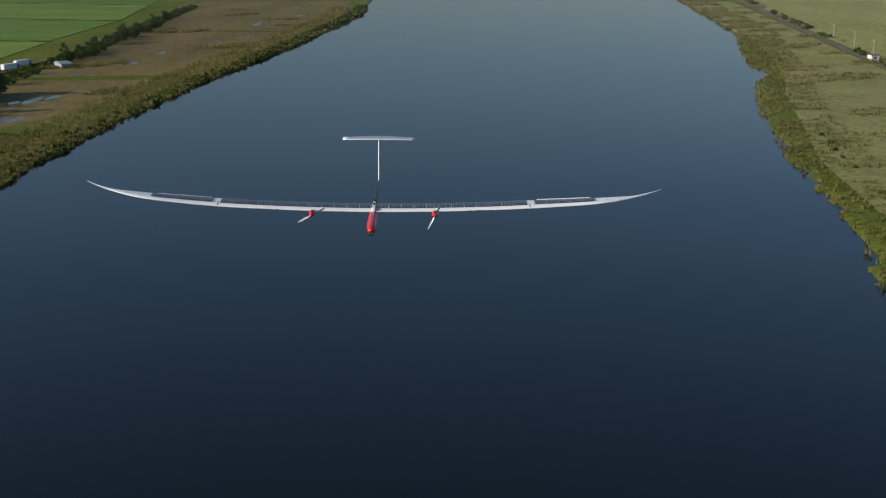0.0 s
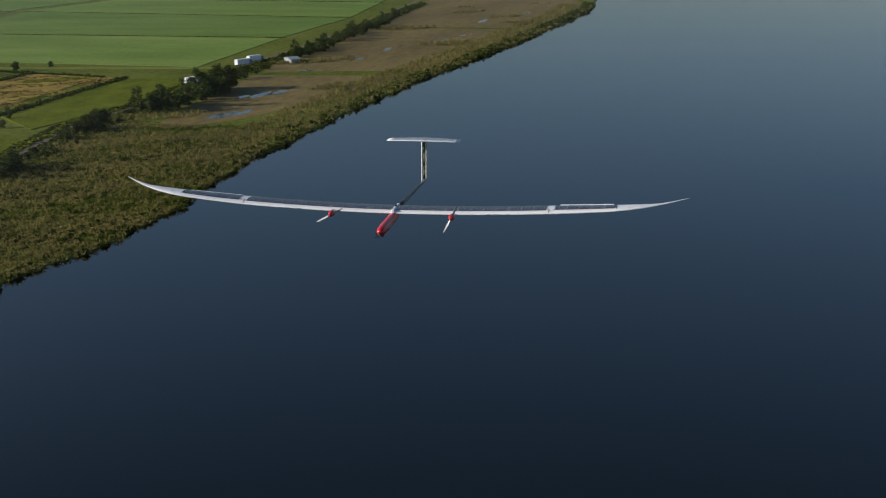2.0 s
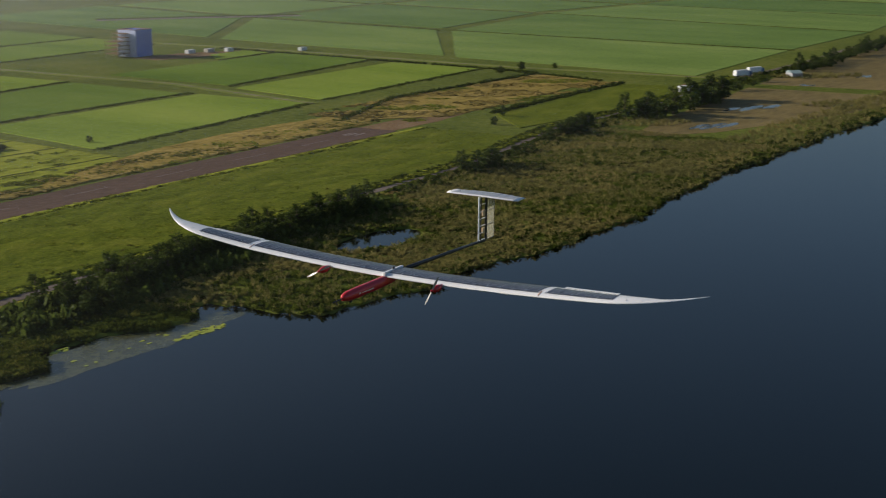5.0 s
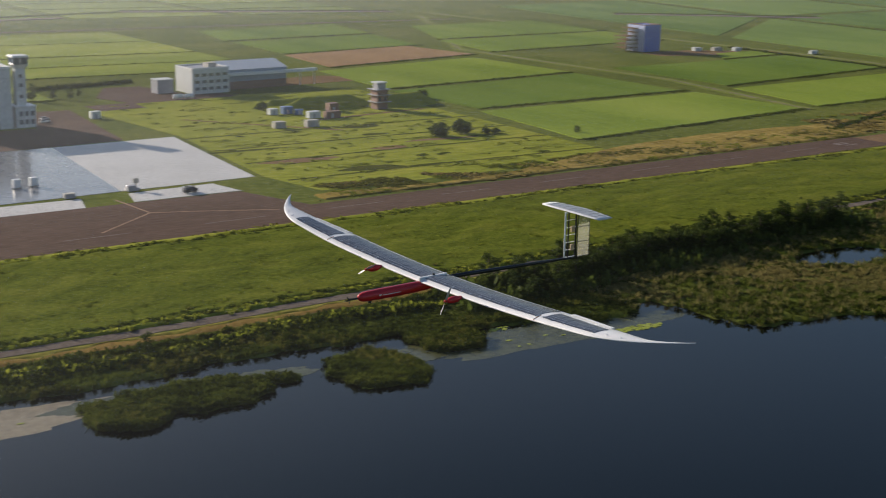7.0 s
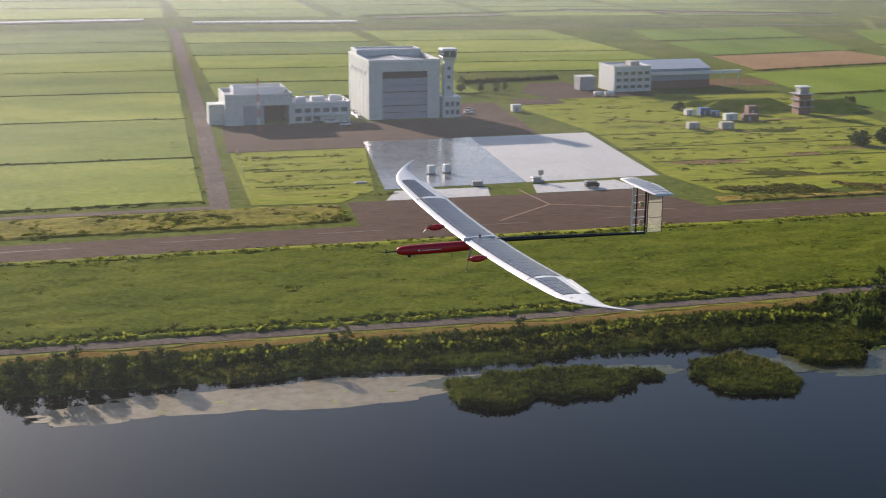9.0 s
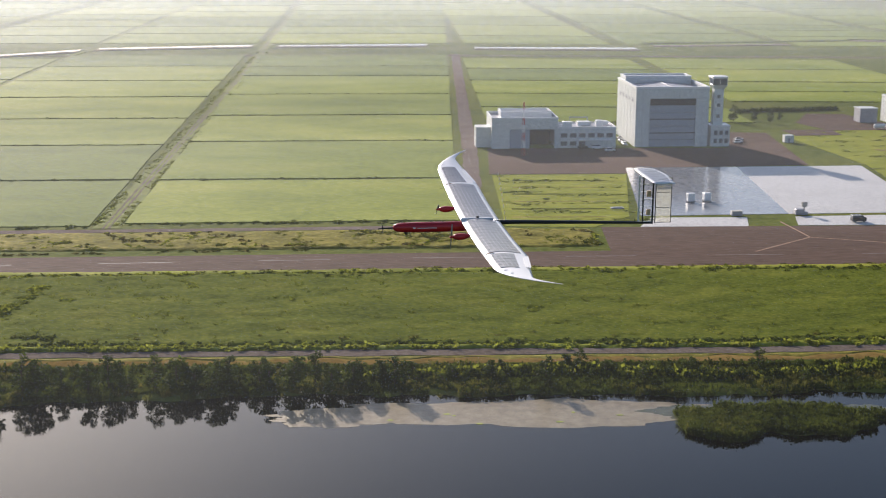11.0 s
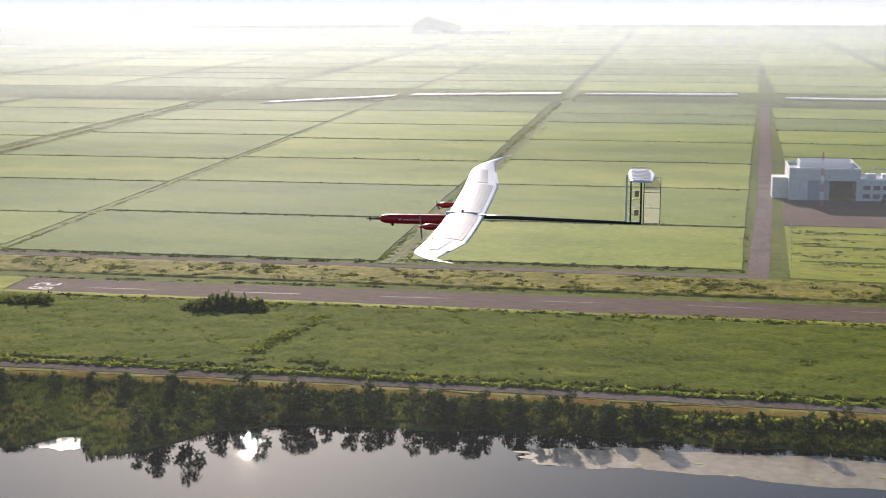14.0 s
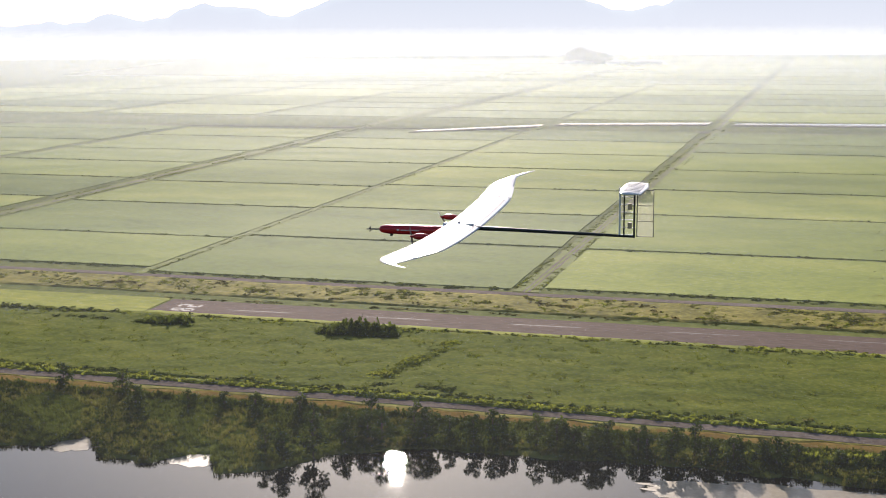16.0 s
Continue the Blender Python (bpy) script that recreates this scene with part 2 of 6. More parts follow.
M_SKIN = plain("white film skin", (0.78, 0.78, 0.77), 0.32, wear=0.05, scale=1.5)
M_RED = plain("glossy red paint", (0.5, 0.02, 0.025), 0.28, wear=0.08)
M_CARBON = plain("black carbon tube", (0.012, 0.012, 0.014), 0.35)
M_BEIGE = plain("beige servo housing", (0.55, 0.4, 0.25), 0.5)
M_BLADE = plain("pale propeller blade", (0.42, 0.4, 0.37), 0.4)
M_GREYFILM = plain("grey film", (0.42, 0.44, 0.47), 0.3, spec=0.2, wear=0.1, scale=2.0)
M_INK = plain("grey blue lettering", (0.2, 0.25, 0.35), 0.5)
M_ORANGE = plain("orange joint tape", (0.55, 0.25, 0.08), 0.5)


def film_material():
    m, tr, b = material("translucent film", 0.3)
    b.inputs["Base Color"].default_value = (0.5, 0.5, 0.42, 1)
    t = tr.nodes.new("ShaderNodeBsdfTranslucent")
    t.inputs["Color"].default_value = (0.45, 0.45, 0.36, 1)
    c = tr.nodes.new("ShaderNodeBsdfTransparent")
    s1, s2 = tr.nodes.new("ShaderNodeMixShader"), tr.nodes.new("ShaderNodeMixShader")
    s1.inputs[0].default_value, s2.inputs[0].default_value = 0.5, 0.7
    tr.links.new(b.outputs[0], s1.inputs[1]), tr.links.new(t.outputs[0], s1.inputs[2])
    tr.links.new(s1.outputs[0], s2.inputs[1]), tr.links.new(c.outputs[0], s2.inputs[2])
    tr.links.new(s2.outputs[0], tr.nodes["Material Output"].inputs["Surface"])
    return m


M_FILM = film_material()


def solar_material():
    """Dark cells between pale gaps, under a glossy film."""
    m, tr, b = material("solar cells", 0.4, 0.0, 0.25)
    c = tr.nodes.new("ShaderNodeTexCoord")
    sx = tr.nodes.new("ShaderNodeSeparateXYZ")
    tr.links.new(c.outputs["Object"], sx.inputs[0])
    facs = []
    for axis in (0, 1):
        mu = tr.nodes.new("ShaderNodeMath")
        mu.operation = "MULTIPLY"
        mu.inputs[1].default_value = 1 / 0.1275
        tr.links.new(sx.outputs[axis], mu.inputs[0])
        fr = tr.nodes.new("ShaderNodeMath")
        fr.operation = "FRACT"
        tr.links.new(mu.outputs[0], fr.inputs[0])
        lt = tr.nodes.new("ShaderNodeMath")
        lt.operation = "LESS_THAN"
        lt.inputs[1].default_value = 0.09
        tr.links.new(fr.outputs[0], lt.inputs[0])
        facs.append(lt.outputs[0])
    mx = tr.nodes.new("ShaderNodeMath")
    mx.operation = "MAXIMUM"
    tr.links.new(facs[0], mx.inputs[0]), tr.links.new(facs[1], mx.inputs[1])
    n = noisy(tr, 2.0, 3)
    cell = ramp(tr, n, [(0.3, (0.02, 0.024, 0.036)), (0.7, (0.035, 0.04, 0.055))])
    tr.links.new(mixed(tr, mx.outputs[0], cell, (0.3, 0.31, 0.33)), b.inputs["Base Color"])
    b.inputs["Coat Weight"].default_value = 0.45
    b.inputs["Coat Roughness"].default_value = 0.16
    return m


M_SOLAR = solar_material()


# ---- building helpers ----
def link_mesh(name, bm, mat):
    me = bpy.data.meshes.new(name)
    bm.normal_update()
    bm.to_mesh(me)
    bm.free()
    me.materials.append(mat)
    return new(name, me)


def part(name, bm, mat, parent, label="", smooth=False):
    ob = link_mesh(name, bm, mat)
    if smooth:
        for p in ob.data.polygons:
            p.use_smooth = True
    ob.parent = parent
    return tagged(ob, label)


def thing(name, label, category, m=None, group="", kind=""):
    ob = new(name)
    if m is not None:
        ob.matrix_basis = m
    return tagged(ob, label, category, group, kind)


def block(x0, x1, y0, y1, z0, z1, bevel=0.0, bm=None):
    bm = bm or bmesh.new()
    v = [bm.verts.new(c) for c in ((x0, y0, z0), (x1, y0, z0), (x1, y1, z0), (x0, y1, z0), (x0, y0, z1), (x1, y0, z1), (x1, y1, z1), (x0, y1, z1))]
    fs = [bm.faces.new([v[i] for i in f]) for f in ((3, 2, 1, 0), (4, 5, 6, 7), (0, 1, 5, 4), (1, 2, 6, 5), (2, 3, 7, 6), (3, 0, 4, 7))]
    if bevel:
        es = list({e for f in fs for e in f.edges})
        bmesh.ops.bevel(bm, geom=es, offset=bevel, segments=1, affect="EDGES")
    return bm


def tube(points, radii, sides=8, bm=None, cap=True):
    """A tapered round tube along points."""
    bm = bm or bmesh.new()
    rings = []
    for i, p in enumerate(points):
        p = Vector(p)
        d = (Vector(points[min(i + 1, len(points) - 1)]) - Vector(points[max(i - 1, 0)])).normalized()
        a = d.orthogonal().normalized() if i == 0 else (a - d * a.dot(d)).normalized()
        b = d.cross(a)
        r = radii[i] if isinstance(radii, (list, tuple)) else radii
        rings.append([bm.verts.new(p + (a * math.cos(k * math.tau / sides) + b * math.sin(k * math.tau / sides)) * r) for k in range(sides)])
    for r0, r1 in zip(rings, rings[1:]):
        for k in range(sides):
            bm.faces.new((r0[k], r0[(k + 1) % sides], r1[(k + 1) % sides], r1[k]))
    if cap:
        bm.faces.new(rings[0][::-1])
        bm.faces.new(rings[-1])
    return bm


def prism(outline, z0, z1, bm=None):
    bm = bm or bmesh.new()
    lo = [bm.verts.new((x, y, z0)) for x, y in outline]
    hi = [bm.verts.new((x, y, z1)) for x, y in outline]
    n = len(outline)
    bm.faces.new(hi)
    for i in range(n):
        bm.faces.new((lo[i], lo[(i + 1) % n], hi[(i + 1) % n], hi[i]))
    bmesh.ops.recalc_face_normals(bm, faces=bm.faces[:])
    return bm


def ribbon(path, width, z, step=6.0, ragged=0.3, bm=None, seed=0):
    """A flat strip along a path, with slightly uneven edges and a small thickness."""
    bm = bm or bmesh.new()
    rnd = random.Random(seed)
    pts = []
    for (x0, y0), (x1, y1) in zip(path, path[1:]):
        n = max(1, int(math.hypot(x1 - x0, y1 - y0) / step))
        pts += [(x0 + (x1 - x0) * k / n, y0 + (y1 - y0) * k / n) for k in range(n)]
    pts.append(path[-1])
    prev = None
    for i, (x, y) in enumerate(pts):
        a, b = pts[max(i - 1, 0)], pts[min(i + 1, len(pts) - 1)]
        d = Vector((b[0] - a[0], b[1] - a[1])).normalized()
        w0, w1 = (width / 2 + rnd.uniform(-ragged, ragged) for _ in range(2))
        row = [bm.verts.new((x - d.y * w0, y + d.x * w0, z - 0.3)), bm.verts.new((x - d.y * w0, y + d.x * w0, z)),
               bm.verts.new((x + d.y * w1, y - d.x * w1, z)), bm.verts.new((x + d.y * w1, y - d.x * w1, z - 0.3))]
        if prev:
            for k in range(3):
                bm.faces.new((prev[k], prev[k + 1], row[k + 1], row[k]))
        prev = row
    bmesh.ops.recalc_face_normals(bm, faces=bm.faces[:])
    return bm


def raw_mesh(name, verts, faces, mat, smooth=False):
    """One mesh from arrays of corners and of faces with one corner count."""
    verts, faces = np.asarray(verts, np.float32), np.asarray(faces, np.int32)
    me = bpy.data.meshes.new(name)
    k = faces.shape[1]
    me.vertices.add(len(verts)), me.loops.add(faces.size), me.polygons.add(len(faces))
    me.vertices.foreach_set("co", verts.ravel())
    me.loops.foreach_set("vertex_index", faces.ravel())
    me.polygons.foreach_set("loop_start", np.arange(0, faces.size, k, dtype=np.int32))
    me.polygons.foreach_set("use_smooth", np.full(len(faces), smooth))
    me.update(calc_edges=True)
    me.materials.append(mat)
    return me


def curve_at(x, table):
    xs, ys = zip(*table)
    return np.interp(x, xs, ys)


def value_noise(x, y, size, seed):
    """Smooth random values from 0 to 1 with features of that size in metres."""
    g = np.random.RandomState(seed).rand(128, 128)
    u, v = np.asarray(x) / size, np.asarray(y) / size
    i, j = np.floor(u).astype(int), np.floor(v).astype(int)
    a, b = u - i, v - j
    a, b = a * a * (3 - 2 * a), b * b * (3 - 2 * b)
    def at(p, q):
        return g[p % 128, q % 128]
    return (at(i, j) * (1 - a) + at(i + 1, j) * a) * (1 - b) + (at(i, j + 1) * (1 - a) + at(i + 1, j + 1) * a) * b


def canopy(name, south, north, x0, x1, step, height, rough, mat, label, category, seed, base=0.0):
    """Uneven standing grass between two lines, as a bumpy sheet that runs down to the ground at its edges."""
    xs = np.arange(x0, x1 + step, step)
    n = max(4, int(max(north(x) - south(x) for x in (x0, (x0 + x1) / 2, x1)) / step))
    t = np.linspace(0, 1, n + 1)
    lo, hi = np.array([south(x) for x in xs]), np.array([north(x) for x in xs])
    X = np.repeat(xs[:, None], n + 1, 1)
    Y = lo[:, None] + (hi - lo)[:, None] * t[None, :]
    Y = Y + (value_noise(X, Y, 3.0, seed + 9) - 0.5) * 1.2 * np.where((t == 0) | (t == 1), 1, 0)[None, :]
    Z = height * (0.35 * value_noise(X, Y * 1.8, 9.0, seed) + 0.4 * value_noise(X, Y * 1.5, 3.6, seed + 1) + rough * value_noise(X, Y, 1.5, seed + 2)) + 0.05 + base
    Z[:, 0] = Z[:, -1] = -0.1 + base
    Z[0, :] = Z[-1, :] = -0.1 + base
    i = np.arange(X.size).reshape(X.shape)
    f = np.stack([i[:-1, :-1], i[1:, :-1], i[1:, 1:], i[:-1, 1:]], -1).reshape(-1, 4)
    ob = new(name, raw_mesh(name, np.stack([X, Y, Z], -1).reshape(-1, 3), f, mat, True))
    return tagged(ob, label, category, kind="structure")


# ---- the land: one sheet to the horizon, with the river's bed in it ----
SHORE_N = [(-6000, 215), (-400, 196), (-190, 194), (-167, 191), (-156, 192), (-150, 202), (-140, 189), (-129, 190), (-121, 200), (-112, 189), (-99, 197), (-95, 206), (-75, 215), (0, 220), (50, 219), (100, 219), (125, 219), (136, 212), (150, 213), (161, 212), (172, 207), (185, 206), (189, 213), (194, 212), (198, 189), (203, 180), (223, 180), (238, 173), (253, 177), (295, 172), (340, 172), (430, 181), (560, 181), (680, 178), (865, 165), (1165, 156), (1340, 170), (6000, 200)]
SHORE_S = [(-6000, -92), (277, -90), (350, -98), (470, -99), (576, -106), (680, -118), (735, -136), (765, -128), (836, -134), (977, -149), (1350, -142), (6000, -150)]
ISLANDS = [(73, 203, 19, 8), (57, 199, 6, 4.5), (109, 200, 10.5, 11), (134, 211, 9, 8)]
POND = (272, 219, 18, 9)


def wobble(x, y):
    """Uneven shorelines: a few waves of different length."""
    return 1.6 * np.sin(x * 0.11 + 1.3) + 1.2 * np.sin(x * 0.31 + y * 0.05) + 0.8 * np.sin(x * 0.73 + 2.1) + 1.6 * np.sin(x * 0.043 + 0.5)


def inland(x, y):
    """How many metres a place lies inside the land; negative in the water."""
    w = 0.55 * wobble(x, y) * np.clip(1.15 - np.abs(x - 60) / 900, 0.35, 1) * np.where(y < 0, 0.6, 1)
    d = np.maximum(y - curve_at(x, SHORE_N) + w, curve_at(x, SHORE_S) - y + w)
    for cx, cy, rx, ry in ISLANDS:
        d = np.maximum(d, (1 - np.hypot((x - cx) / rx, (y - cy) / ry)) * ry + 0.9 * w + 0.8 * np.sin(x * 0.62 + cy) + 0.7 * np.cos(y * 0.8 + x * 0.37 + cx))
    cx, cy, rx, ry = POND
    return np.minimum(d, (np.hypot((x - cx) / rx, (y - cy) / ry) - 1) * ry + 0.4 * w)


def ground_height(x, y):
    d = inland(x, y)
    return np.clip(d * 0.8, -2.5, 0.0)


def land():
    xs = np.unique(np.concatenate([np.linspace(-6000, -320, 20), np.arange(-320, 700, 2.5), np.arange(700, 1700, 8), np.linspace(1700, 6000, 16)]))
    ys = np.unique(np.concatenate([np.linspace(-6000, -260, 16), np.arange(-260, -80, 6), np.linspace(-80, 160, 10), np.arange(160, 236, 2.0), np.linspace(236, 420, 12), np.linspace(420, 6000, 20)]))
    X, Y = np.meshgrid(xs, ys)
    Z = ground_height(X, Y)
    n, k = X.shape
    i = np.arange(n * k).reshape(n, k)
    f = np.stack([i[:-1, :-1], i[:-1, 1:], i[1:, 1:], i[1:, :-1]], -1).reshape(-1, 4)
    me = raw_mesh("ground", np.stack([X, Y, Z], -1).reshape(-1, 3), f, M_GROUND, True)
    tagged(new("ground", me), "flat reclaimed land of rough green grass beside a river", "ground", kind="structure")


land()
WATER_Z = -0.45
me = raw_mesh("water", [(-6000, -400, WATER_Z), (6000, -400, WATER_Z), (6000, 420, WATER_Z), (-6000, 420, WATER_Z)], [(0, 1, 2, 3)], M_WATER)
tagged(new("water", me), "calm dark river with a smooth reflecting surface", "river", kind="structure")


def place(x, y):
    """East of the aircraft the plan's distances shrink a little with range."""
    r = math.hypot(x, y + 20)
    k = 1 - 7.5e-5 * r * min(1, max(0, 1.4 * x / r))
    return x * k, -20 + (y + 20) * k


def slab(name, outline, z, mat, label, category, depth=0.4):
    ob = link_mesh(name, prism([place(*p) for p in outline], z - depth, z), mat)
    return tagged(ob, label, category, kind="structure")


def strip(name, path, width, z, mat, label, category, step=6.0, ragged=0.3, seed=0):
    return tagged(link_mesh(name, ribbon([place(*p) for p in path], width, z, step, ragged, seed=seed), mat), label, category, kind="structure")


# ---- runway, roads and paved areas ----
RW_SLOPE = 0.072
RW_A = math.atan(RW_SLOPE)


def rwy(s, d):
    """A place s metres along the runway from x = 0 and d metres from its south edge."""
    return (s * math.cos(RW_A) - d * math.sin(RW_A), 327.5 + s * math.sin(RW_A) + d * math.cos(RW_A))


slab("runway", [rwy(-206, 0), rwy(462, 0), rwy(462, 23), rwy(-206, 23)], 0.10, M_TARMAC, "reddish grey asphalt runway with worn white markings", "runway")
DYKE = [(-900, 236), (-400, 240), (-180, 242), (-90, 245), (30, 248), (75, 250), (180, 259), (330, 275), (400, 279), (510, 303), (630, 306), (712, 322), (896, 330), (1214, 364), (1489, 397), (2400, 480)]
strip("dyke_track", DYKE, 4.2, 0.08, M_DIRT, "unpaved grey dirt track along the river dyke", "track", ragged=0.5)
SERVICE = [(-900, 352), (-300, 369), (-129, 375), (14, 383)]
strip("service_road", SERVICE, 4.5, 0.06, M_ROAD, "narrow grey concrete service road beside the fields", "road", ragged=0.25)
strip("access_road", [(17, 378), (22, 560), (30, 1060)], 6.6, 0.09, M_ROAD, "straight grey brown farm road between the fields", "road", ragged=0.4)
strip("south_road", [(500, -223), (813, -219), (1062, -219), (1625, -229), (2600, -250)], 5.5, 0.08, M_DIRT, "pale concrete road on the far river bank", "road", ragged=0.2)
slab("taxiway", [(56, 340), (178, 349), (162, 391), (58, 384)], 0.09, M_TARMAC, "reddish grey asphalt apron joining the runway", "taxiway")
slab("forecourt", [(27, 484), (84, 489), (84, 502), (163, 514), (170, 612), (140, 612), (140, 560), (30, 552)], 0.07, M_TARMAC, "dark asphalt yard in front of the hangars", "yard")
slab("apron_damp", [(84, 502.4), (131, 507.5), (126, 408.7), (74, 403)], 0.10, M_WETCON, "damp grey concrete apron with a dull sheen", "apron")
slab("apron_dry", [(131.1, 507.5), (185, 513.5), (178, 414), (126.1, 408.7)], 0.10, M_CONCRETE, "pale dry concrete apron", "apron")
slab("pavement", [(71, 385), (107, 387.4), (110, 402), (77, 400)], 0.11, M_CONCRETE, "pale concrete strip beside the apron", "pavement")
slab("pavement", [(124, 389.5), (163, 392), (159, 408), (127, 404)], 0.11, M_CONCRETE, "pale concrete strip beside the apron", "pavement")


# ---- fields ----
frnd = random.Random(4)


def lean(x):
    """How far the field sides turn from the runway's normal."""
    return float(np.interp(x, [-240, -93, 13, 60], [0.05, 0.046, -0.018, 0.02]))


def field(x0, x1, y0, y1, mat=None, label="flat green rice paddy with low dense crop", slope=0.045, h=0.3):
    """One crop sheet; its sides follow the slightly turned field pattern."""
    def g(x, y):
        return (x - lean(x) * (y - 400), y + slope * x)
    n = 7
    edge = [g(x0 + (x1 - x0) * k / n, y0 + frnd.uniform(-.5, .5)) for k in range(n)] + [g(x1 + frnd.uniform(-.4, .4), y0 + (y1 - y0) * k / 3) for k in range(3)]
    edge += [g(x1 - (x1 - x0) * k / n, y1 + frnd.uniform(-.5, .5)) for k in range(n)] + [g(x0 + frnd.uniform(-.4, .4), y1 - (y1 - y0) * k / 3) for k in range(3)]
    hh = h + frnd.uniform(-0.08, 0.08)
    return slab("field", edge, hh, mat or M_FIELD, label, "rice field", depth=hh + 0.3)


COLUMNS = [  # from x, to x, dividing lines
    (-97, 12, (391, 473, 574, 668, 767, 880, 950, 1050)),
    (-240.5, -108, (387, 474, 565, 658, 756, 850, 953, 1050)),
    (-376, -245.5, (395, 466, 560, 648, 770, 860, 943, 1020)),
    (-540, -397, (402, 480, 570, 658, 745, 826, 940, 1020)),
    (-720, -552, (405, 500, 595, 690, 790, 890, 990, 1040)),
    (-920, -736, (415, 515, 615, 715, 815, 915, 1040)),
]
HEDGES = []
for c0, c1, lines in COLUMNS:
    for a, b in zip(lines, lines[1:]):
        field(c0, c1, a + 1.6, b - 1.6)
        HEDGES.append(((c0, a), (c1, a)))
# beyond the canal the same columns go on towards the hills
for c0, c1 in ((-1120, -936), (-920, -736), (-720, -552), (-540, -397), (-376, -245.5), (-240.5, -108), (-97, 12), (52, 190), (206, 350), (366, 520), (536, 690)):
    y = 1175.0
    while y < 3300:
        step = frnd.choice((90, 105, 130, 160)) * (1 + (y - 1175) / 2200)
        field(c0, c1, y + 3, y + step - 4, slope=0.045)
        y += step
# north of the hangars
for c0, c1, lines in ((34, 178, (640, 704, 772, 850, 935, 1020)), (190, 345, (735, 790, 850, 940, 1030))):
    for a, b in zip(lines, lines[1:]):
        field(c0, c1, a + 2, b - 2)
        HEDGES.append(((c0, a), (c1, a)))
# between the test site and the farm road, and round the blue building: corners on the plan
WIDE_HEDGES = []


def quad_field(c, mat=None, label="flat green rice paddy with low dense crop", inset=2.2):
    """A field given by its four corners, drawn in a little from its banks."""
    mx, my = sum(p[0] for p in c) / 4, sum(p[1] for p in c) / 4
    k = [(x + (mx - x) * inset / abs(mx - x), y + (my - y) * inset / abs(my - y)) for x, y in c]
    edge = []
    for (x0, y0), (x1, y1) in zip(k, k[1:] + k[:1]):
        edge += [(x0 + (x1 - x0) * t / 6 + frnd.uniform(-.4, .4), y0 + (y1 - y0) * t / 6 + frnd.uniform(-.4, .4)) for t in range(6)]
    hh = 0.32 + frnd.uniform(-0.08, 0.08)
    tagged(link_mesh("field", prism(edge, -0.3, hh), mat or M_QUAD), label, "rice field", kind="structure")
    WIDE_HEDGES.append((c[2], c[3]))


for c in ([(336, 508), (485, 515), (489, 438), (328, 414)], [(336, 594), (481, 617), (483, 522), (341, 513)], [(344, 696), (476, 722), (483, 621), (338, 600)],
          [(516, 629), (680, 638), (682, 552), (518, 526)], [(512, 519), (676, 532), (676, 458), (500, 441)], [(517, 838), (690, 851), (676, 765), (505, 745)],
          [(567, 964), (702, 974), (693, 855), (524, 845)], [(372, 890), (500, 905), (490, 812), (370, 794)], [(385, 990), (520, 1010), (505, 912), (372, 898)], [(640, 670), (690, 676), (684, 644), (620, 636)]):
    quad_field(c)
quad_field([(366, 790), (477, 810), (488, 737), (360, 708)], M_BROWNCROP, "field of ripe reddish brown crop")
# the wide paddies east of the farm road
for c in ([(722, 517), (709, 326), (895, 341), (908, 650)], [(911, 652), (899, 342), (1076, 347), (1132, 692)], [(1137, 697), (1081, 348), (1262, 374), (1308, 685)], [(1313, 685), (1268, 376), (1450, 400), (1500, 690)], [(1516, 690), (1464, 402), (1720, 440), (1760, 700)],
          [(740, 760), (726, 525), (906, 660), (930, 900)], [(945, 905), (922, 668), (1128, 704), (1160, 930)], [(1174, 930), (1144, 712), (1306, 697), (1350, 930)], [(1366, 930), (1322, 697), (1500, 702), (1560, 930)], [(780, 1150), (745, 775), (935, 915), (980, 1180)], [(995, 1180), (950, 920), (1160, 945), (1200, 1190)], [(1216, 1190), (1176, 945), (1350, 945), (1400, 1190)]):
    quad_field(c, M_PADDY, "wide flat deep green rice paddy", 2.6)
slab("wild_field", [(472, 404), (516, 370), (698, 388), (712, 442), (556, 438)], 0.25, M_GOLD, "unmown golden brown wild grass field", "field", 0.5)
slab("meadow", [(536, 356), (500, 318), (612, 310), (700, 326), (692, 369)], 0.28, M_MEADOW, "small bright green meadow beside the dyke", "meadow", 0.5)
# grass strips along the runway
def dyke_y(x):
    px_, py_ = zip(*[place(*p) for p in DYKE])
    return float(np.interp(x, px_, py_))


RW0, RW1 = place(*rwy(0, 0)), place(*rwy(440, 0))


def rwy_y(x):
    """The runway's south edge."""
    return RW0[1] + (RW1[1] - RW0[1]) * (x - RW0[0]) / (RW1[0] - RW0[0])


canopy("meadow", lambda x: dyke_y(x) + 5.0, lambda x: rwy_y(x) - 6.5 - 9 * max(0, min(1, (-205 - x) / 40)), -420, 455, 1.4, 0.9, 0.2, M_MEADOW, "lush long green grass between dyke track and runway", "meadow", 21)
canopy("verge", lambda x: rwy_y(x) - 6.6, lambda x: rwy_y(x) - 0.9, -215, 455, 1.2, 0.35, 0.3, M_LAWN, "mown yellow green strip beside the runway", "verge", 31)
canopy("verge", lambda x: rwy_y(x) + 24.0, lambda x: np.interp(x, [-420, -300, -129, 14, 56], [361, 365.5, 371.5, 379, 379]), -420, 54, 1.2, 0.6, 0.5, M_VERGE, "tufted yellow green verge between runway and service road", "verge", 41)
slab("bare_patch", [rwy(462, 2), rwy(500, 1), rwy(536, 5), rwy(528, 17), rwy(490, 22), rwy(462, 22)], 0.06, M_EARTH, "bare brownish ground beyond the runway end", "bare ground")
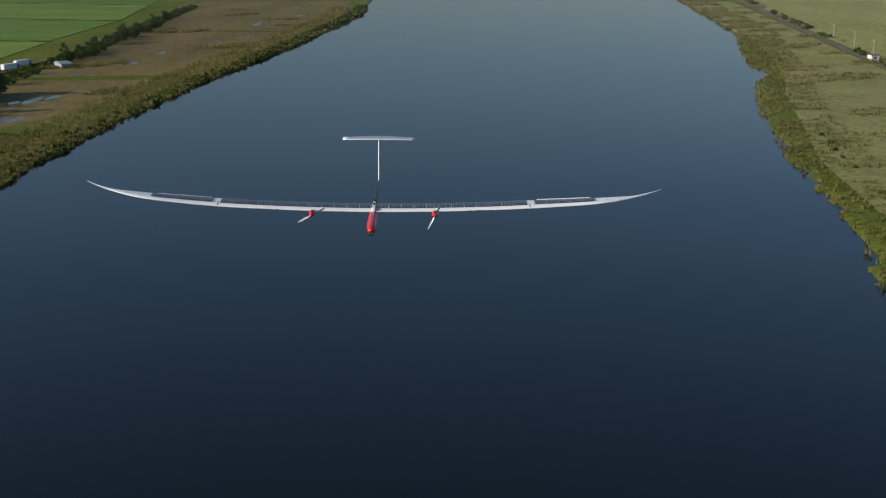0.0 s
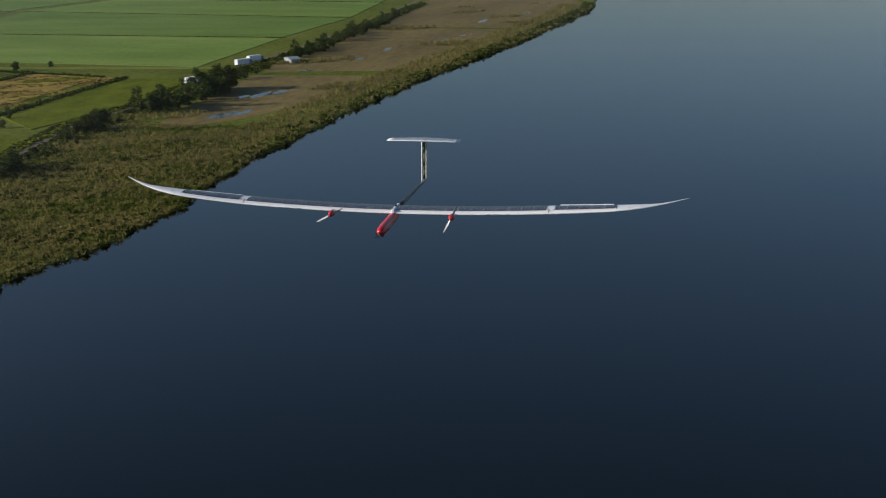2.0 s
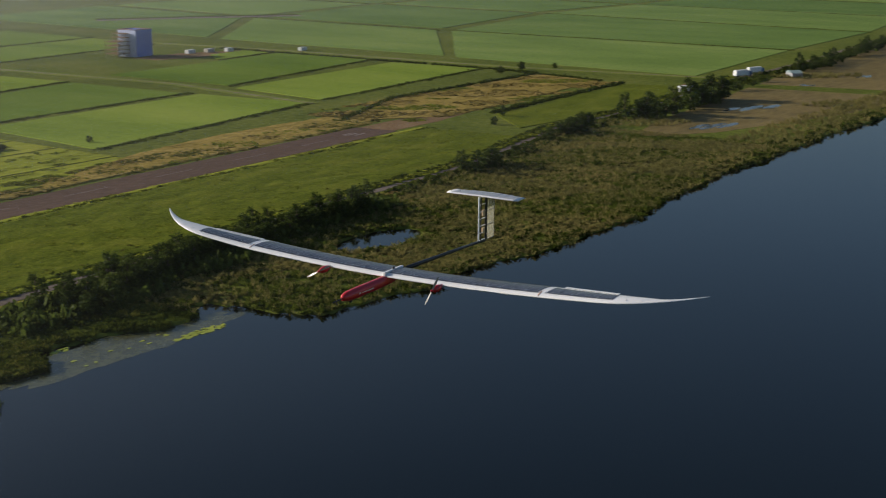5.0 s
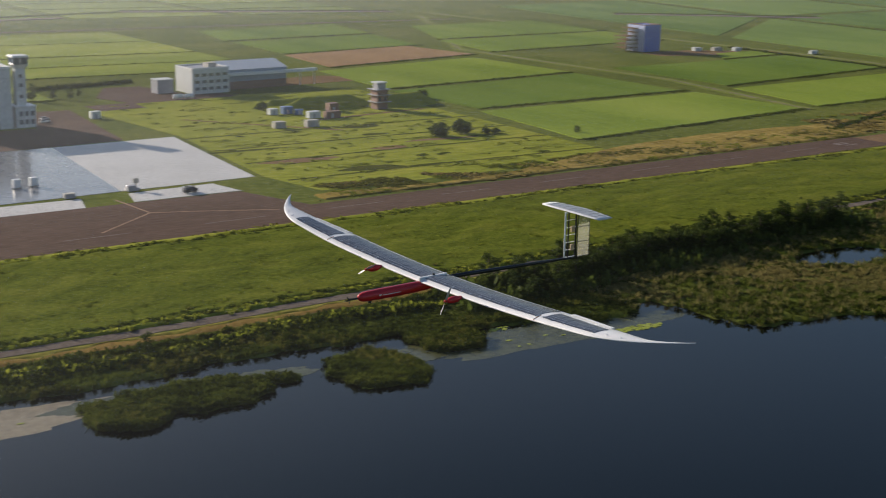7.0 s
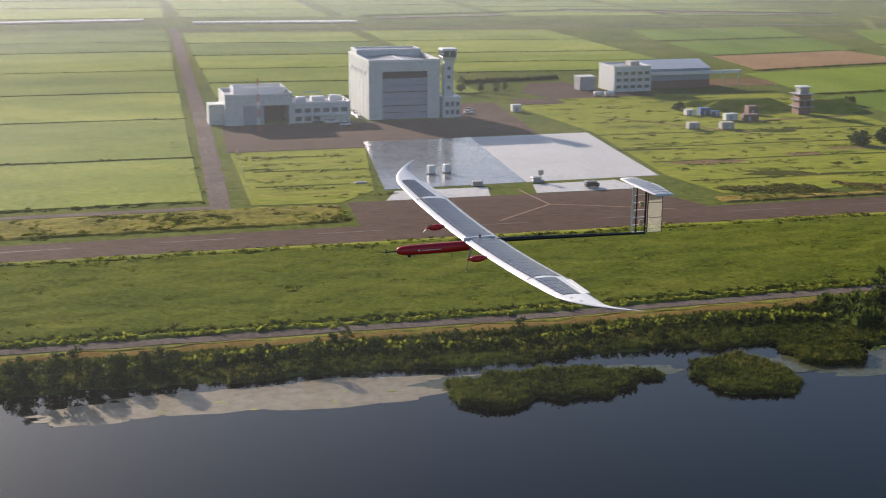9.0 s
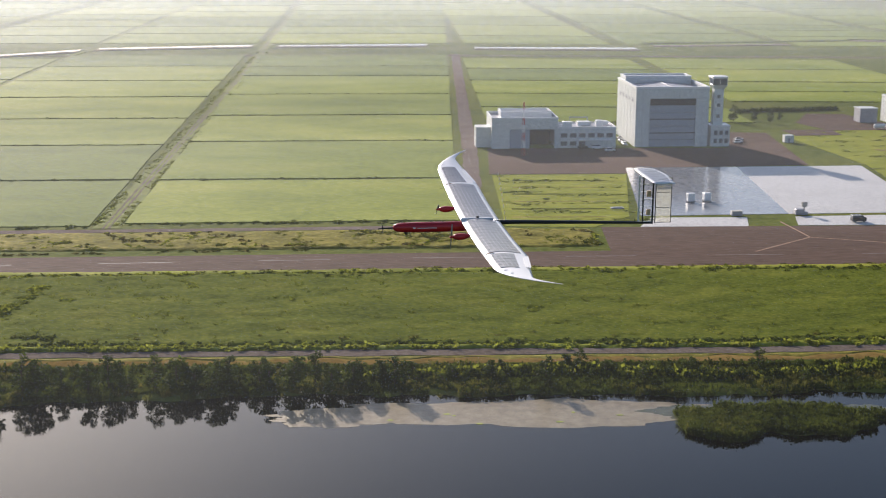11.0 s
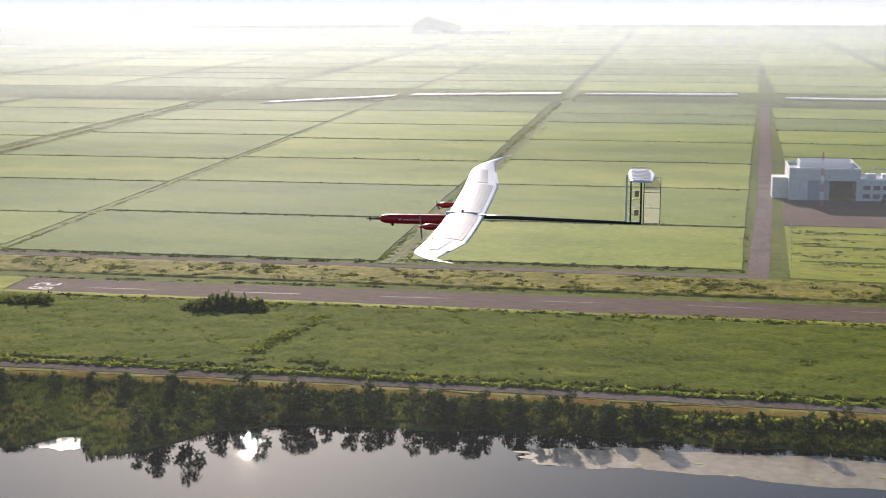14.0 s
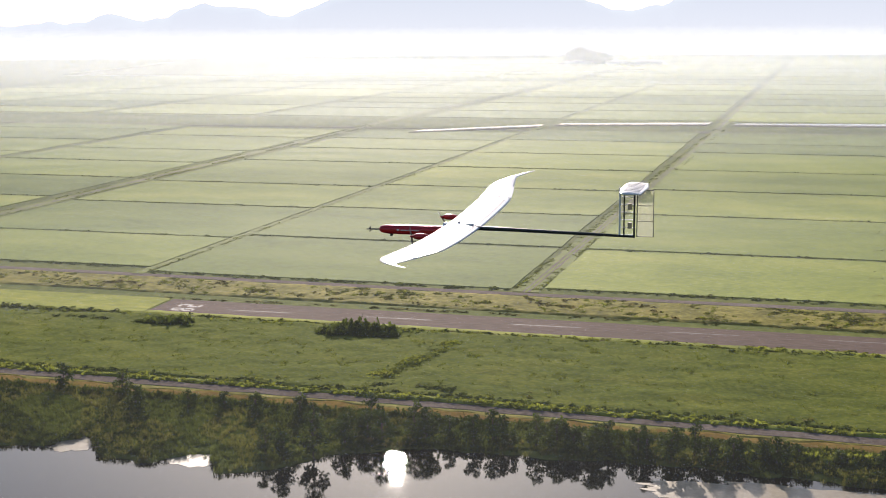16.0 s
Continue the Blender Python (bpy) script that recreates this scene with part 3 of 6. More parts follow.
canopy("verge", lambda x: rwy_y(x) + 23.6, lambda x: rwy_y(x) + 36 + 8 * math.sin(x * 0.02) + 16 * min(1, max(0, (x - 250) / 80)), 178, 455, 1.4, 0.6, 0.5, M_GOLD, "tufted yellow brown verge beside the runway", "verge", 51)
slab("lawn", [rwy(-320, 3), rwy(-207, 1), rwy(-207, 24), rwy(-320, 27)], 0.1, M_LAWN, "bright yellow green grass beyond the runway end", "lawn")
slab("lawn", [(27, 384), (56, 384), (70, 402), (82, 487), (28, 481)], 0.12, M_LAWN, "bright green lawn plot with low ridges", "lawn")
slab("lawn", [(188, 380), (335, 390), (338, 630), (215, 640), (176, 600), (188, 515), (181, 412)], 0.03, M_LAWN, "open bright green grassland round the test site", "lawn")

# canal and irrigation basins
CANAL = [(-364, -279, 996, 1076), (-268, -143, 1096, 1130), (-121, 8, 1131, 1146), (48, 190, 1120, 1128)]
for x0, x1, ya, yb in CANAL:
    slab("canal", [(x0, ya), (x1, yb), (x1, yb + 20), (x0, ya + 14)], 0.5, M_POOL, "bright strip of still canal water", "canal", 0.3)
    slab("bank", [(x0, ya - 14), (x1, yb - 14), (x1, yb - 0.5), (x0, ya - 0.5)], 0.5, M_DIRT, "bare pale canal bank", "bank", 0.4)
strip("canal_road", [(-900, 1000), (-60, 1048), (200, 1062), (700, 1100)], 7, 0.12, M_DIRT, "far farm road along the canal", "road")
for path, w in (([(-381, 390), (-402, 700), (-426, 1060)], 6), ([(-428, 1060), (-530, 2900)], 5), ([(-243, 372), (-259, 746), (-275, 1072)], 1), ([(-101, 380), (-112, 650), (-128, 1080)], 5), ([(-130, 1090), (-203, 2777)], 5), ([(756, 325), (742, 480), (756, 706), (720, 1200)], 6), ([(516, 462), (540, 598), (526, 820), (690, 1150)], 5)):
    strip("farm_track", path, w + 3, 0.16, M_TRACK, "raised grassy farm track between paddies", "track", ragged=0.8)
    if 3 < w < 9:      # two worn wheel ruts
        for off in (-0.9, 0.9):
            strip("wheel_rut", [(x + off, y) for x, y in path], 0.5, 0.18, M_ROAD, "worn pale wheel rut in a farm track", "track", ragged=0.25)
canopy("verge", lambda x: dyke_y(x) - 4.7 + 0.8 * math.sin(0.21 * x) + 0.6 * math.sin(0.57 * x + 1), lambda x: dyke_y(x) - 2.4, -420, 330, 1.2, 0.12, 0.4, M_VERGE, "yellow green grass edge of the dyke track", "verge", 61)
canopy("verge", lambda x: dyke_y(x) - 9.6 + 0.8 * math.sin(0.17 * x), lambda x: dyke_y(x) - 4.3 + 0.8 * math.sin(0.21 * x) + 0.6 * math.sin(0.57 * x + 1), -420, 330, 1.2, 0.35, 0.3, M_REDGRASS, "reddish dry grass on the dyke's shoulder", "verge", 71)

slab("south_meadow", [(300, -113), (470, -112), (680, -134), (760, -147), (977, -164), (1500, -160), (1500, -214), (300, -214)], 0.1, M_RUSHES, "olive rushy wild meadow on the far bank", "meadow")
slab("south_field", [(420, -228), (813, -224), (1062, -224), (1625, -234), (2600, -255), (2600, -420), (420, -420)], 0.1, M_STUBBLE, "pale yellow green mown field behind the far road", "field")
canopy("thicket", lambda x: curve_at(x, SHORE_N) + 2.4, lambda x: dyke_y(x) - 8.4, -420, 190, 1.3, 0.4, 0.5, M_THICKET, "tangled dark green growth covering the river bank", "thicket", 81)
canopy("creepers", lambda x: dyke_y(x) + 2.5, lambda x: dyke_y(x) + 5.6, -420, 330, 0.9, 0.5, 0.6, M_CREEPER, "mat of pale green creepers beside the dyke track", "creepers", 91)
# flooded brown marsh beside the river
for outline in ([(738, 300), (752, 200), (880, 196), (1060, 190), (1075, 335), (1010, 326), (850, 318)], [(1087, 335), (1075, 192), (1300, 190), (1500, 215), (1500, 385), (1200, 352)], [(505, 262), (540, 236), (640, 208), (726, 206), (718, 298), (640, 286), (560, 276)]):
    slab("marsh", outline, 0.06, M_MARSH, "brown flooded marsh field with shallow wet patches", "marsh")
for cx, cy, rx, ry in ((632, 258, 26, 8), (560, 246, 24, 6), (660, 222, 14, 4), (748, 274, 6, 4), (820, 262, 14, 3), (960, 240, 22, 3), (1010, 232, 16, 3), (930, 196, 16, 2.5), (1160, 250, 30, 3), (1250, 230, 25, 3), (880, 262, 18, 2.5)):
    for k in range(3):
        ox, oy, q = frnd.uniform(-.6, .6) * rx, (k - 1) * ry * 0.8, frnd.uniform(0.35, 0.8)
        pts = [(cx + ox + rx * q * frnd.uniform(0.75, 1.1) * math.cos(a), cy + oy + ry * 0.42 * frnd.uniform(0.5, 1.2) * math.sin(a)) for a in np.linspace(0, math.tau, 30, endpoint=False)]
        slab("puddle", pts, 0.09 + 0.004 * k, M_POOL, "shallow puddle of pale standing water", "puddle", 0.12)


slab("work_yard", [(648, 316), (700, 322), (724, 328), (716, 338), (680, 333), (646, 324)], 0.1, M_EARTH, "bare pinkish earth of a works yard beside the dyke", "yard")


# ---- runway markings ----
def marking(quads, mat, label):
    bm = bmesh.new()
    for q in quads:
        prism([place(*p) for p in q], 0.102, 0.112, bm)
    return tagged(link_mesh("runway_marking", bm, mat), label, "marking", kind="structure")


def rwy_rect(s0, s1, d0, d1):
    return [rwy(s0, d0), rwy(s1, d0), rwy(s1, d1), rwy(s0, d1)]


s = -182
while s < 430:
    marking([rwy_rect(s, s + 21, 11.1, 11.5)], M_DASH, "worn white runway centre line dash")
    s += 45
SEG = {"2": ("top", "ur", "mid", "ll", "bot"), "8": ("top", "ur", "mid", "ll", "bot", "ul", "lr"), "1": ("ur", "lr"), "0": ("top", "ur", "ll", "bot", "ul", "lr")}


def numeral(ch, s0, d0, facing):
    """A painted runway digit 7.6 m long and 3.4 m wide, read along the runway."""
    L, Wd, t = 7.6, 3.4, 0.85
    box = {"bot": (0, t, 0, Wd), "mid": (L / 2 - t / 2, L / 2 + t / 2, 0, Wd), "top": (L - t, L, 0, Wd), "ul": (L / 2, L, 0, t), "ll": (0, L / 2, 0, t), "ur": (L / 2, L, Wd - t, Wd), "lr": (0, L / 2, Wd - t, Wd)}
    qs = []
    for k in SEG[ch]:
        a, b, c, d = box[k]
        if facing > 0:      # read when moving towards larger s
            qs.append(rwy_rect(s0 + a, s0 + b, d0 - d, d0 - c))
        else:
            qs.append(rwy_rect(s0 - b, s0 - a, d0 + c, d0 + d))
    return qs


marking(numeral("2", -200, 16.2, 1), M_LINE, "painted white runway number two")
marking(numeral("8", -200, 10.6, 1), M_LINE, "painted white runway number eight")
marking(numeral("1", 448, 6.0, -1), M_LINE, "painted white runway number one")
marking(numeral("0", 446, 11.5, -1), M_LINE, "painted white runway number zero")
bm = ribbon([rwy(100, 11.5), (121, 366), (118, 390)], 0.5, 0.115, 3, 0.03)
tagged(link_mesh("taxi_line", bm, M_YELLOW), "faded orange taxi guide line", "marking", kind="structure")
bm = ribbon([(121, 366), (135, 361), rwy(160, 12)], 0.45, 0.116, 3, 0.03)
tagged(link_mesh("taxi_line", bm, M_YELLOW), "faded orange taxi guide line", "marking", kind="structure")

# ---- the solar aircraft ----
fwd = Vector((-0.9961, -0.0885, 0.0)).normalized()
left = Vector((0.0885, -0.9960, -0.014)).normalized()
upw = fwd.cross(left).normalized()
AIR = Matrix.Translation((0, 0, 81.32)) @ Matrix((fwd, left, upw)).transposed().to_4x4()
aircraft = thing("solar_aircraft", "white long-winged solar aircraft with red fuselage pod, flying", "aircraft", AIR)
SPAN, JOINT = 9.92, 5.27


def wing_at(y):
    """Leading edge, trailing edge and height of the chord line at y."""
    a = abs(y)
    le = 0.53 - (1.37 * ((a - 7.2) / (SPAN - 7.2)) ** 2.1 if a > 7.2 else 0)
    te = -0.74
    if a > JOINT:
        te = -0.74 + 0.46 * min(1, (a - JOINT) / (8.9 - JOINT))
    if a > 8.7:
        te -= 0.60 * ((a - 8.7) / (SPAN - 8.7)) ** 1.6
    return le, min(te, le - 0.03), -0.115 + 0.0056 * a * a + (0.16 * ((a - 5) / 4.9) ** 1.5 if y < -5 else 0)


def skin(y, f, lift=0.0, lower=False):
    """A point of the wing's upper or lower skin at the chord fraction f."""
    le, te, z = wing_at(y)
    c = le - te
    t = 5 * 0.115 * (0.2969 * math.sqrt(f) - 0.126 * f - 0.3516 * f * f + 0.2843 * f ** 3 - 0.1036 * f ** 4)
    camber = 0.14 * f * (1 - f)
    return Vector((le - f * c, y, z + c * (camber - t if lower else camber + t) + lift))


FR = (0, 0.012, 0.04, 0.08, 0.12, 0.17, 0.22, 0.27, 0.33, 0.39, 0.45, 0.52, 0.59, 0.66, 0.73, 0.8, 0.86, 0.93, 1.0)


def wing_panel(name, y0, y1, n, label):
    bm = bmesh.new()
    prev = None
    for k in range(n + 1):
        y = y0 + (y1 - y0) * k / n
        ring = [bm.verts.new(skin(y, f)) for f in FR] + [bm.verts.new(skin(y, f, lower=True)) for f in FR[-2:0:-1]]
        if prev:
            for i in range(len(ring)):
                j = (i + 1) % len(ring)
                bm.faces.new((prev[i], prev[j], ring[j], ring[i]))
        prev = ring
    bmesh.ops.recalc_face_normals(bm, faces=bm.faces[:])
    return part(name, bm, M_SKIN, aircraft, label, smooth=True)


wing_panel("wing_center", -JOINT, JOINT, 26, "long white centre wing panel")
wing_panel("outer_wing", JOINT, SPAN, 34, "white outer wing with a swept pointed tip")
wing_panel("outer_wing", -JOINT, -SPAN, 34, "white outer wing with a swept pointed tip")


def solar_module(y0, y1, f0, f1):
    bm = bmesh.new()
    fs = [f0 + (f1 - f0) * k / 8 for k in range(9)]
    top = [[bm.verts.new(skin(y, f, 0.012)) for f in fs] for y in (y0, (y0 + y1) / 2, y1)]
    low = [[bm.verts.new(skin(y, f, 0.0005)) for f in fs] for y in (y0, (y0 + y1) / 2, y1)]
    for r0, r1 in zip(top, top[1:]):
        for k in range(8):
            bm.faces.new((r0[k], r0[k + 1], r1[k + 1], r1[k]))
    for t_row, l_row in ((top[0], low[0]), (top[2], low[2])):
        for k in range(8):
            bm.faces.new((t_row[k], t_row[k + 1], l_row[k + 1], l_row[k]))
    bmesh.ops.recalc_face_normals(bm, faces=bm.faces[:])
    part("solar_panel", bm, M_SOLAR, aircraft)


for side in (1, -1):
    for k in range(12):
        a = 0.075 + k * 0.427
        solar_module(side * a, side * (a + 0.415), 0.13, 0.86)
    for k in range(5):
        a = 5.46 + k * 0.415
        solar_module(side * a, side * (a + 0.40), 0.15, 0.68)
    # small white rib ends in front of the cells, joint tape, clear plates at the joint
    for k in range(21):
        a = side * (0.069 + k * 0.427 if k < 13 else 5.41 + (k - 13) * 0.415)
        bm = tube([skin(a, f, 0.01) for f in (0.135, 0.17, 0.2, 0.24)], 0.008, 5)
        part("rib", bm, M_SKIN, aircraft)
    bm = tube([skin(side * JOINT, f, 0.003) for f in FR[1:7]], 0.012, 5)
    part("joint_tape", bm, M_ORANGE, aircraft, "thin orange joint tape")
    # markings on the leading edge: a small emblem and a bar of lettering
    for y0, y1, h in ((3.2, 3.32, 1.0), (3.38, 4.0, 0.55)):
        bm = bmesh.new()
        q = [skin(side * y0, 0.012, 0.0, True), skin(side * y1, 0.012, 0.0, True), skin(side * y1, 0.002), skin(side * y0, 0.002)]
        c = sum(q, Vector()) / 4
        q = [Vector((p.x, p.y, c.z + (p.z - c.z) * h)) + Vector((0.008, 0, 0)) for p in q]
        vs = [bm.verts.new(p) for p in q] + [bm.verts.new(p - Vector((0.01, 0, 0))) for p in q]
        for f in ((0, 1, 2, 3), (7, 6, 5, 4), (0, 4, 5, 1), (1, 5, 6, 2), (2, 6, 7, 3), (3, 7, 4, 0)):
            bm.faces.new([vs[i] for i in f])
        bmesh.ops.recalc_face_normals(bm, faces=bm.faces[:])
        part("lettering" if h < 1 else "emblem", bm, M_INK, aircraft, "small grey blue marking on the wing edge")
    # control surface at the trailing edge, tilted up
    bm = bmesh.new()
    ya, yb = side * 5.6, side * 7.4
    p = [skin(ya, 0.90, 0.0), skin(yb, 0.88, 0.0)]
    q = [skin(ya, 1.0, 0.02 if side > 0 else 0.0) + Vector((-0.02, 0, 0)), skin(yb, 1.0, 0.02 if side > 0 else 0.0) + Vector((-0.02, 0, 0))]
    lo = [v + Vector((0, 0, 0.006)) for v in p] + [q[1] + Vector((0, 0, 0.006)), q[0] + Vector((0, 0, 0.006))]
    hi = [v + Vector((0, 0, 0.012)) for v in lo]
    vs = [bm.verts.new(v) for v in lo] + [bm.verts.new(v) for v in hi]
    for f in ((3, 2, 1, 0), (4, 5, 6, 7), (0, 1, 5, 4), (1, 2, 6, 5), (2, 3, 7, 6), (3, 0, 4, 7)):
        bm.faces.new([vs[i] for i in f])
    bmesh.ops.recalc_face_normals(bm, faces=bm.faces[:])
    part("aileron", bm, M_SKIN, aircraft, "white aileron tilted slightly up" if side > 0 else "white aileron")

# centre fitting, antenna dome
part("saddle", block(-0.5, 0.545, -0.05, 0.05, -0.2, 0.02, 0.015), M_SKIN, aircraft, "white wing saddle fairing")
bm = bmesh.new()
bmesh.ops.create_uvsphere(bm, u_segments=12, v_segments=8, radius=0.045, matrix=Matrix.Translation((0, 0, 0.045)))
part("antenna", bm, M_CARBON, aircraft, "small black antenna dome", True)
# fuselage pod: a blunt tube under the wing
prof = [(2.78, 0.0), (2.77, 0.05), (2.72, 0.10), (2.62, 0.135), (2.45, 0.155), (2.0, 0.165), (1.0, 0.165), (0.3, 0.155), (-0.2, 0.12), (-0.55, 0.075)]
bm = tube([(x, 0, -0.26 + 0.10 * max(0, (1.0 - x) / 1.55) ** 2 * 0.6) for x, r in prof[1:]], [r for x, r in prof[1:]], 24)
body = part("fuselage", bm, M_RED, aircraft, "glossy red torpedo-shaped fuselage pod", True)
for sgn in (1, -1):
    part("lettering", block(1.35, 1.98, sgn * 0.1655 - 0.004, sgn * 0.1655 + 0.004, -0.27, -0.248), M_SKIN, body, "small white lettering bar")
    part("emblem", block(2.04, 2.12, sgn * 0.164 - 0.004, sgn * 0.164 + 0.004, -0.275, -0.23), M_SKIN, body, "small white emblem")
part("probe", tube([(2.7, 0, -0.27), (3.0, 0, -0.275), (3.24, 0, -0.28)], [0.03, 0.022, 0.014], 8), M_CARBON, aircraft, "thin black air data probe")
for a in range(4):
    an = math.tau * a / 4 + 0.6
    part("vane", tube([(3.08, 0, -0.277), (3.08 + 0.03, 0.1 * math.cos(an), -0.277 + 0.1 * math.sin(an))], [0.01, 0.018], 6), M_CARBON, aircraft)
bm = bmesh.new()
bmesh.ops.create_uvsphere(bm, u_segments=12, v_segments=8, radius=0.06, matrix=Matrix.Translation((2.35, 0, -0.44)))
part("camera_ball", bm, M_CARBON, aircraft, "small black camera ball", True)
part("whip", tube([(0.95, 0, -0.42), (0.9, 0, -0.6)], 0.006, 5), M_CARBON, aircraft)
# tail boom
part("tail_boom", tube([(-0.3, 0, -0.13), (-1.5, 0, -0.15), (-3.5, 0, -0.2), (-5.85, 0, -0.26)], [0.075, 0.068, 0.055, 0.042], 14), M_CARBON, aircraft, "long tapered black carbon tail boom", True)
# fin: open frame of spars and ribs under film, with a rudder behind
FZ0, FZ1 = -0.24, 1.32
fin = part("fin", tube([(-5.36, 0, FZ0 + 0.03), (-5.36, 0, FZ1)], 0.03, 8), M_SKIN, aircraft, "white tail fin leading edge")
part("spar", tube([(-5.5, 0, FZ0 - 0.06), (-5.5, 0, FZ1)], 0.026, 8), M_CARBON, fin, "black carbon fin spar")
part("spar", tube([(-5.83, 0, FZ0 - 0.06), (-5.83, 0, FZ1)], 0.032, 8), M_CARBON, fin, "black carbon fin spar")
for k in range(7):
    z = FZ0 + 0.02 + k * 0.25
    part("rib", block(-5.86, -5.36, -0.02, 0.02, z, z + 0.016), M_SKIN, fin)
for z in (0.0, 0.62):
    part("servo", block(-5.76, -5.62, -0.035, 0.035, z, z + 0.2, 0.01), M_BEIGE, fin, "beige rudder servo box")
rud = part("rudder", block(-6.44, -5.94, -0.012, 0.012, FZ0 - 0.02, FZ1 - 0.06, 0.004), M_FILM, aircraft, "translucent whitish rudder")
part("spar", tube([(-5.92, 0, FZ0 - 0.03), (-5.92, 0, FZ1 - 0.05)], 0.016, 6), M_CARBON, rud)
part("edge", tube([(-6.45, 0, FZ0 - 0.02), (-6.45, 0, FZ1 - 0.06)], 0.012, 6), M_CARBON, rud)
for k in range(4):
    z = FZ0 - 0.02 + k * 0.507
    part("rib", block(-6.44, -5.92, -0.016, 0.016, z, z + 0.014), M_CARBON, rud)
# tailplane
bm = bmesh.new()
prev = None
for k in range(17):
    y = -1.38 + 2.76 * k / 16
    a = abs(y) / 1.38
    le, te = -5.42 - 0.10 * a ** 3, -6.28 + 0.12 * a
    ring = []
    for f in FR:
        t = 0.42 * (0.2969 * math.sqrt(f) - 0.126 * f - 0.3516 * f * f + 0.2843 * f ** 3 - 0.1036 * f ** 4)
        ring.append(bm.verts.new((le - f * (le - te), y, 1.34 - 0.03 * a * a + t * 0.8)))
    for f in FR[-2:0:-1]:
        t = 0.42 * (0.2969 * math.sqrt(f) - 0.126 * f - 0.3516 * f * f + 0.2843 * f ** 3 - 0.1036 * f ** 4)
        ring.append(bm.verts.new((le - f * (le - te), y, 1.34 - 0.03 * a * a - t * 0.5)))
    if prev:
        for i in range(len(ring)):
            bm.faces.new((prev[i], prev[(i + 1) % len(ring)], ring[(i + 1) % len(ring)], ring[i]))
    else:
        bm.faces.new(ring)
    prev = ring
bm.faces.new(prev[::-1])
bmesh.ops.recalc_face_normals(bm, faces=bm.faces[:])
tail = part("tailplane", bm, M_SKIN, aircraft, "white T-tail horizontal stabiliser", True)
for k in range(9):
    y = -1.2 + k * 0.3
    part("rib", tube([(-5.5, y, 1.393), (-5.7, y, 1.412), (-6.0, y, 1.395), (-6.12, y, 1.375)], 0.006, 5), M_ROOF, tail)


for k in range(8):      # grey film between the tailplane's ribs
    bm = bmesh.new()
    grid = []
    for y in (-1.19 + k * 0.3, -0.91 + k * 0.3):
        a = abs(y) / 1.38
        le, te = -5.42 - 0.10 * a ** 3, -6.28 + 0.12 * a
        line = []
        for f in (0.12, 0.25, 0.4, 0.55, 0.7, 0.84):
            t = 0.42 * (0.2969 * math.sqrt(f) - 0.126 * f - 0.3516 * f * f + 0.2843 * f ** 3 - 0.1036 * f ** 4)
            line.append((le - f * (le - te), y, 1.34 - 0.03 * a * a + t * 0.8))
        grid.append([[bm.verts.new((p[0], p[1], p[2] + h)) for p in line] for h in (0.005, 0.001)])
    (t0, l0), (t1, l1) = grid
    for j in range(5):
        bm.faces.new((t0[j], t0[j + 1], t1[j + 1], t1[j]))
        bm.faces.new((t0[j], l0[j], l0[j + 1], t0[j + 1]))
        bm.faces.new((t1[j + 1], l1[j + 1], l1[j], t1[j]))
    bmesh.ops.recalc_face_normals(bm, faces=bm.faces[:])
    part("film_panel", bm, M_GREYFILM, tail, "grey film panel")


def motor_pod(y):
    pod = part("motor_pod", tube([(1.06, y, -0.12), (1.03, y, -0.12), (0.97, y, -0.12), (0.86, y, -0.12), (0.72, y, -0.115), (0.58, y, -0.1), (0.46, y, -0.08)], [0.02, 0.055, 0.085, 0.105, 0.1, 0.065, 0.02], 14), M_RED, aircraft, "small red motor pod", True)
    part("spinner", tube([(1.16, y, -0.12), (1.12, y, -0.12), (1.05, y, -0.12)], [0.012, 0.035, 0.045], 12), M_RED, pod, "red spinner", True)
    ang = 0.5 if y < 0 else 1.1
    for s in (1, -1):
        bm = bmesh.new()
        rows_ = []
        for r, c, tw in ((0.05, 0.025, 0.9), (0.14, 0.03, 0.7), (0.28, 0.032, 0.5), (0.44, 0.024, 0.35), (0.52, 0.009, 0.3)):
            o = Vector((1.10, y, -0.12)) + Vector((0, math.cos(ang), math.sin(ang))) * r * s
            ch = Vector((0, -math.sin(ang), math.cos(ang))) * math.cos(tw) + Vector((s * math.sin(tw), 0, 0))
            n_ = Vector((0.006, 0, 0))
            rows_.append([bm.verts.new(o + ch * c + n_), bm.verts.new(o - ch * c + n_), bm.verts.new(o - ch * c - n_), bm.verts.new(o + ch * c - n_)])
        for r0, r1 in zip(rows_, rows_[1:]):
            for i in range(4):
                bm.faces.new((r0[i], r0[(i + 1) % 4], r1[(i + 1) % 4], r1[i]))
        bm.faces.new(rows_[0][::-1]), bm.faces.new(rows_[-1])
        bmesh.ops.recalc_face_normals(bm, faces=bm.faces[:])
        part("propeller_blade", bm, M_BLADE, pod, "pale slender propeller blade")


motor_pod(2.06)
motor_pod(-2.06)


# ---- vegetation ----
vrnd = np.random.RandomState(11)


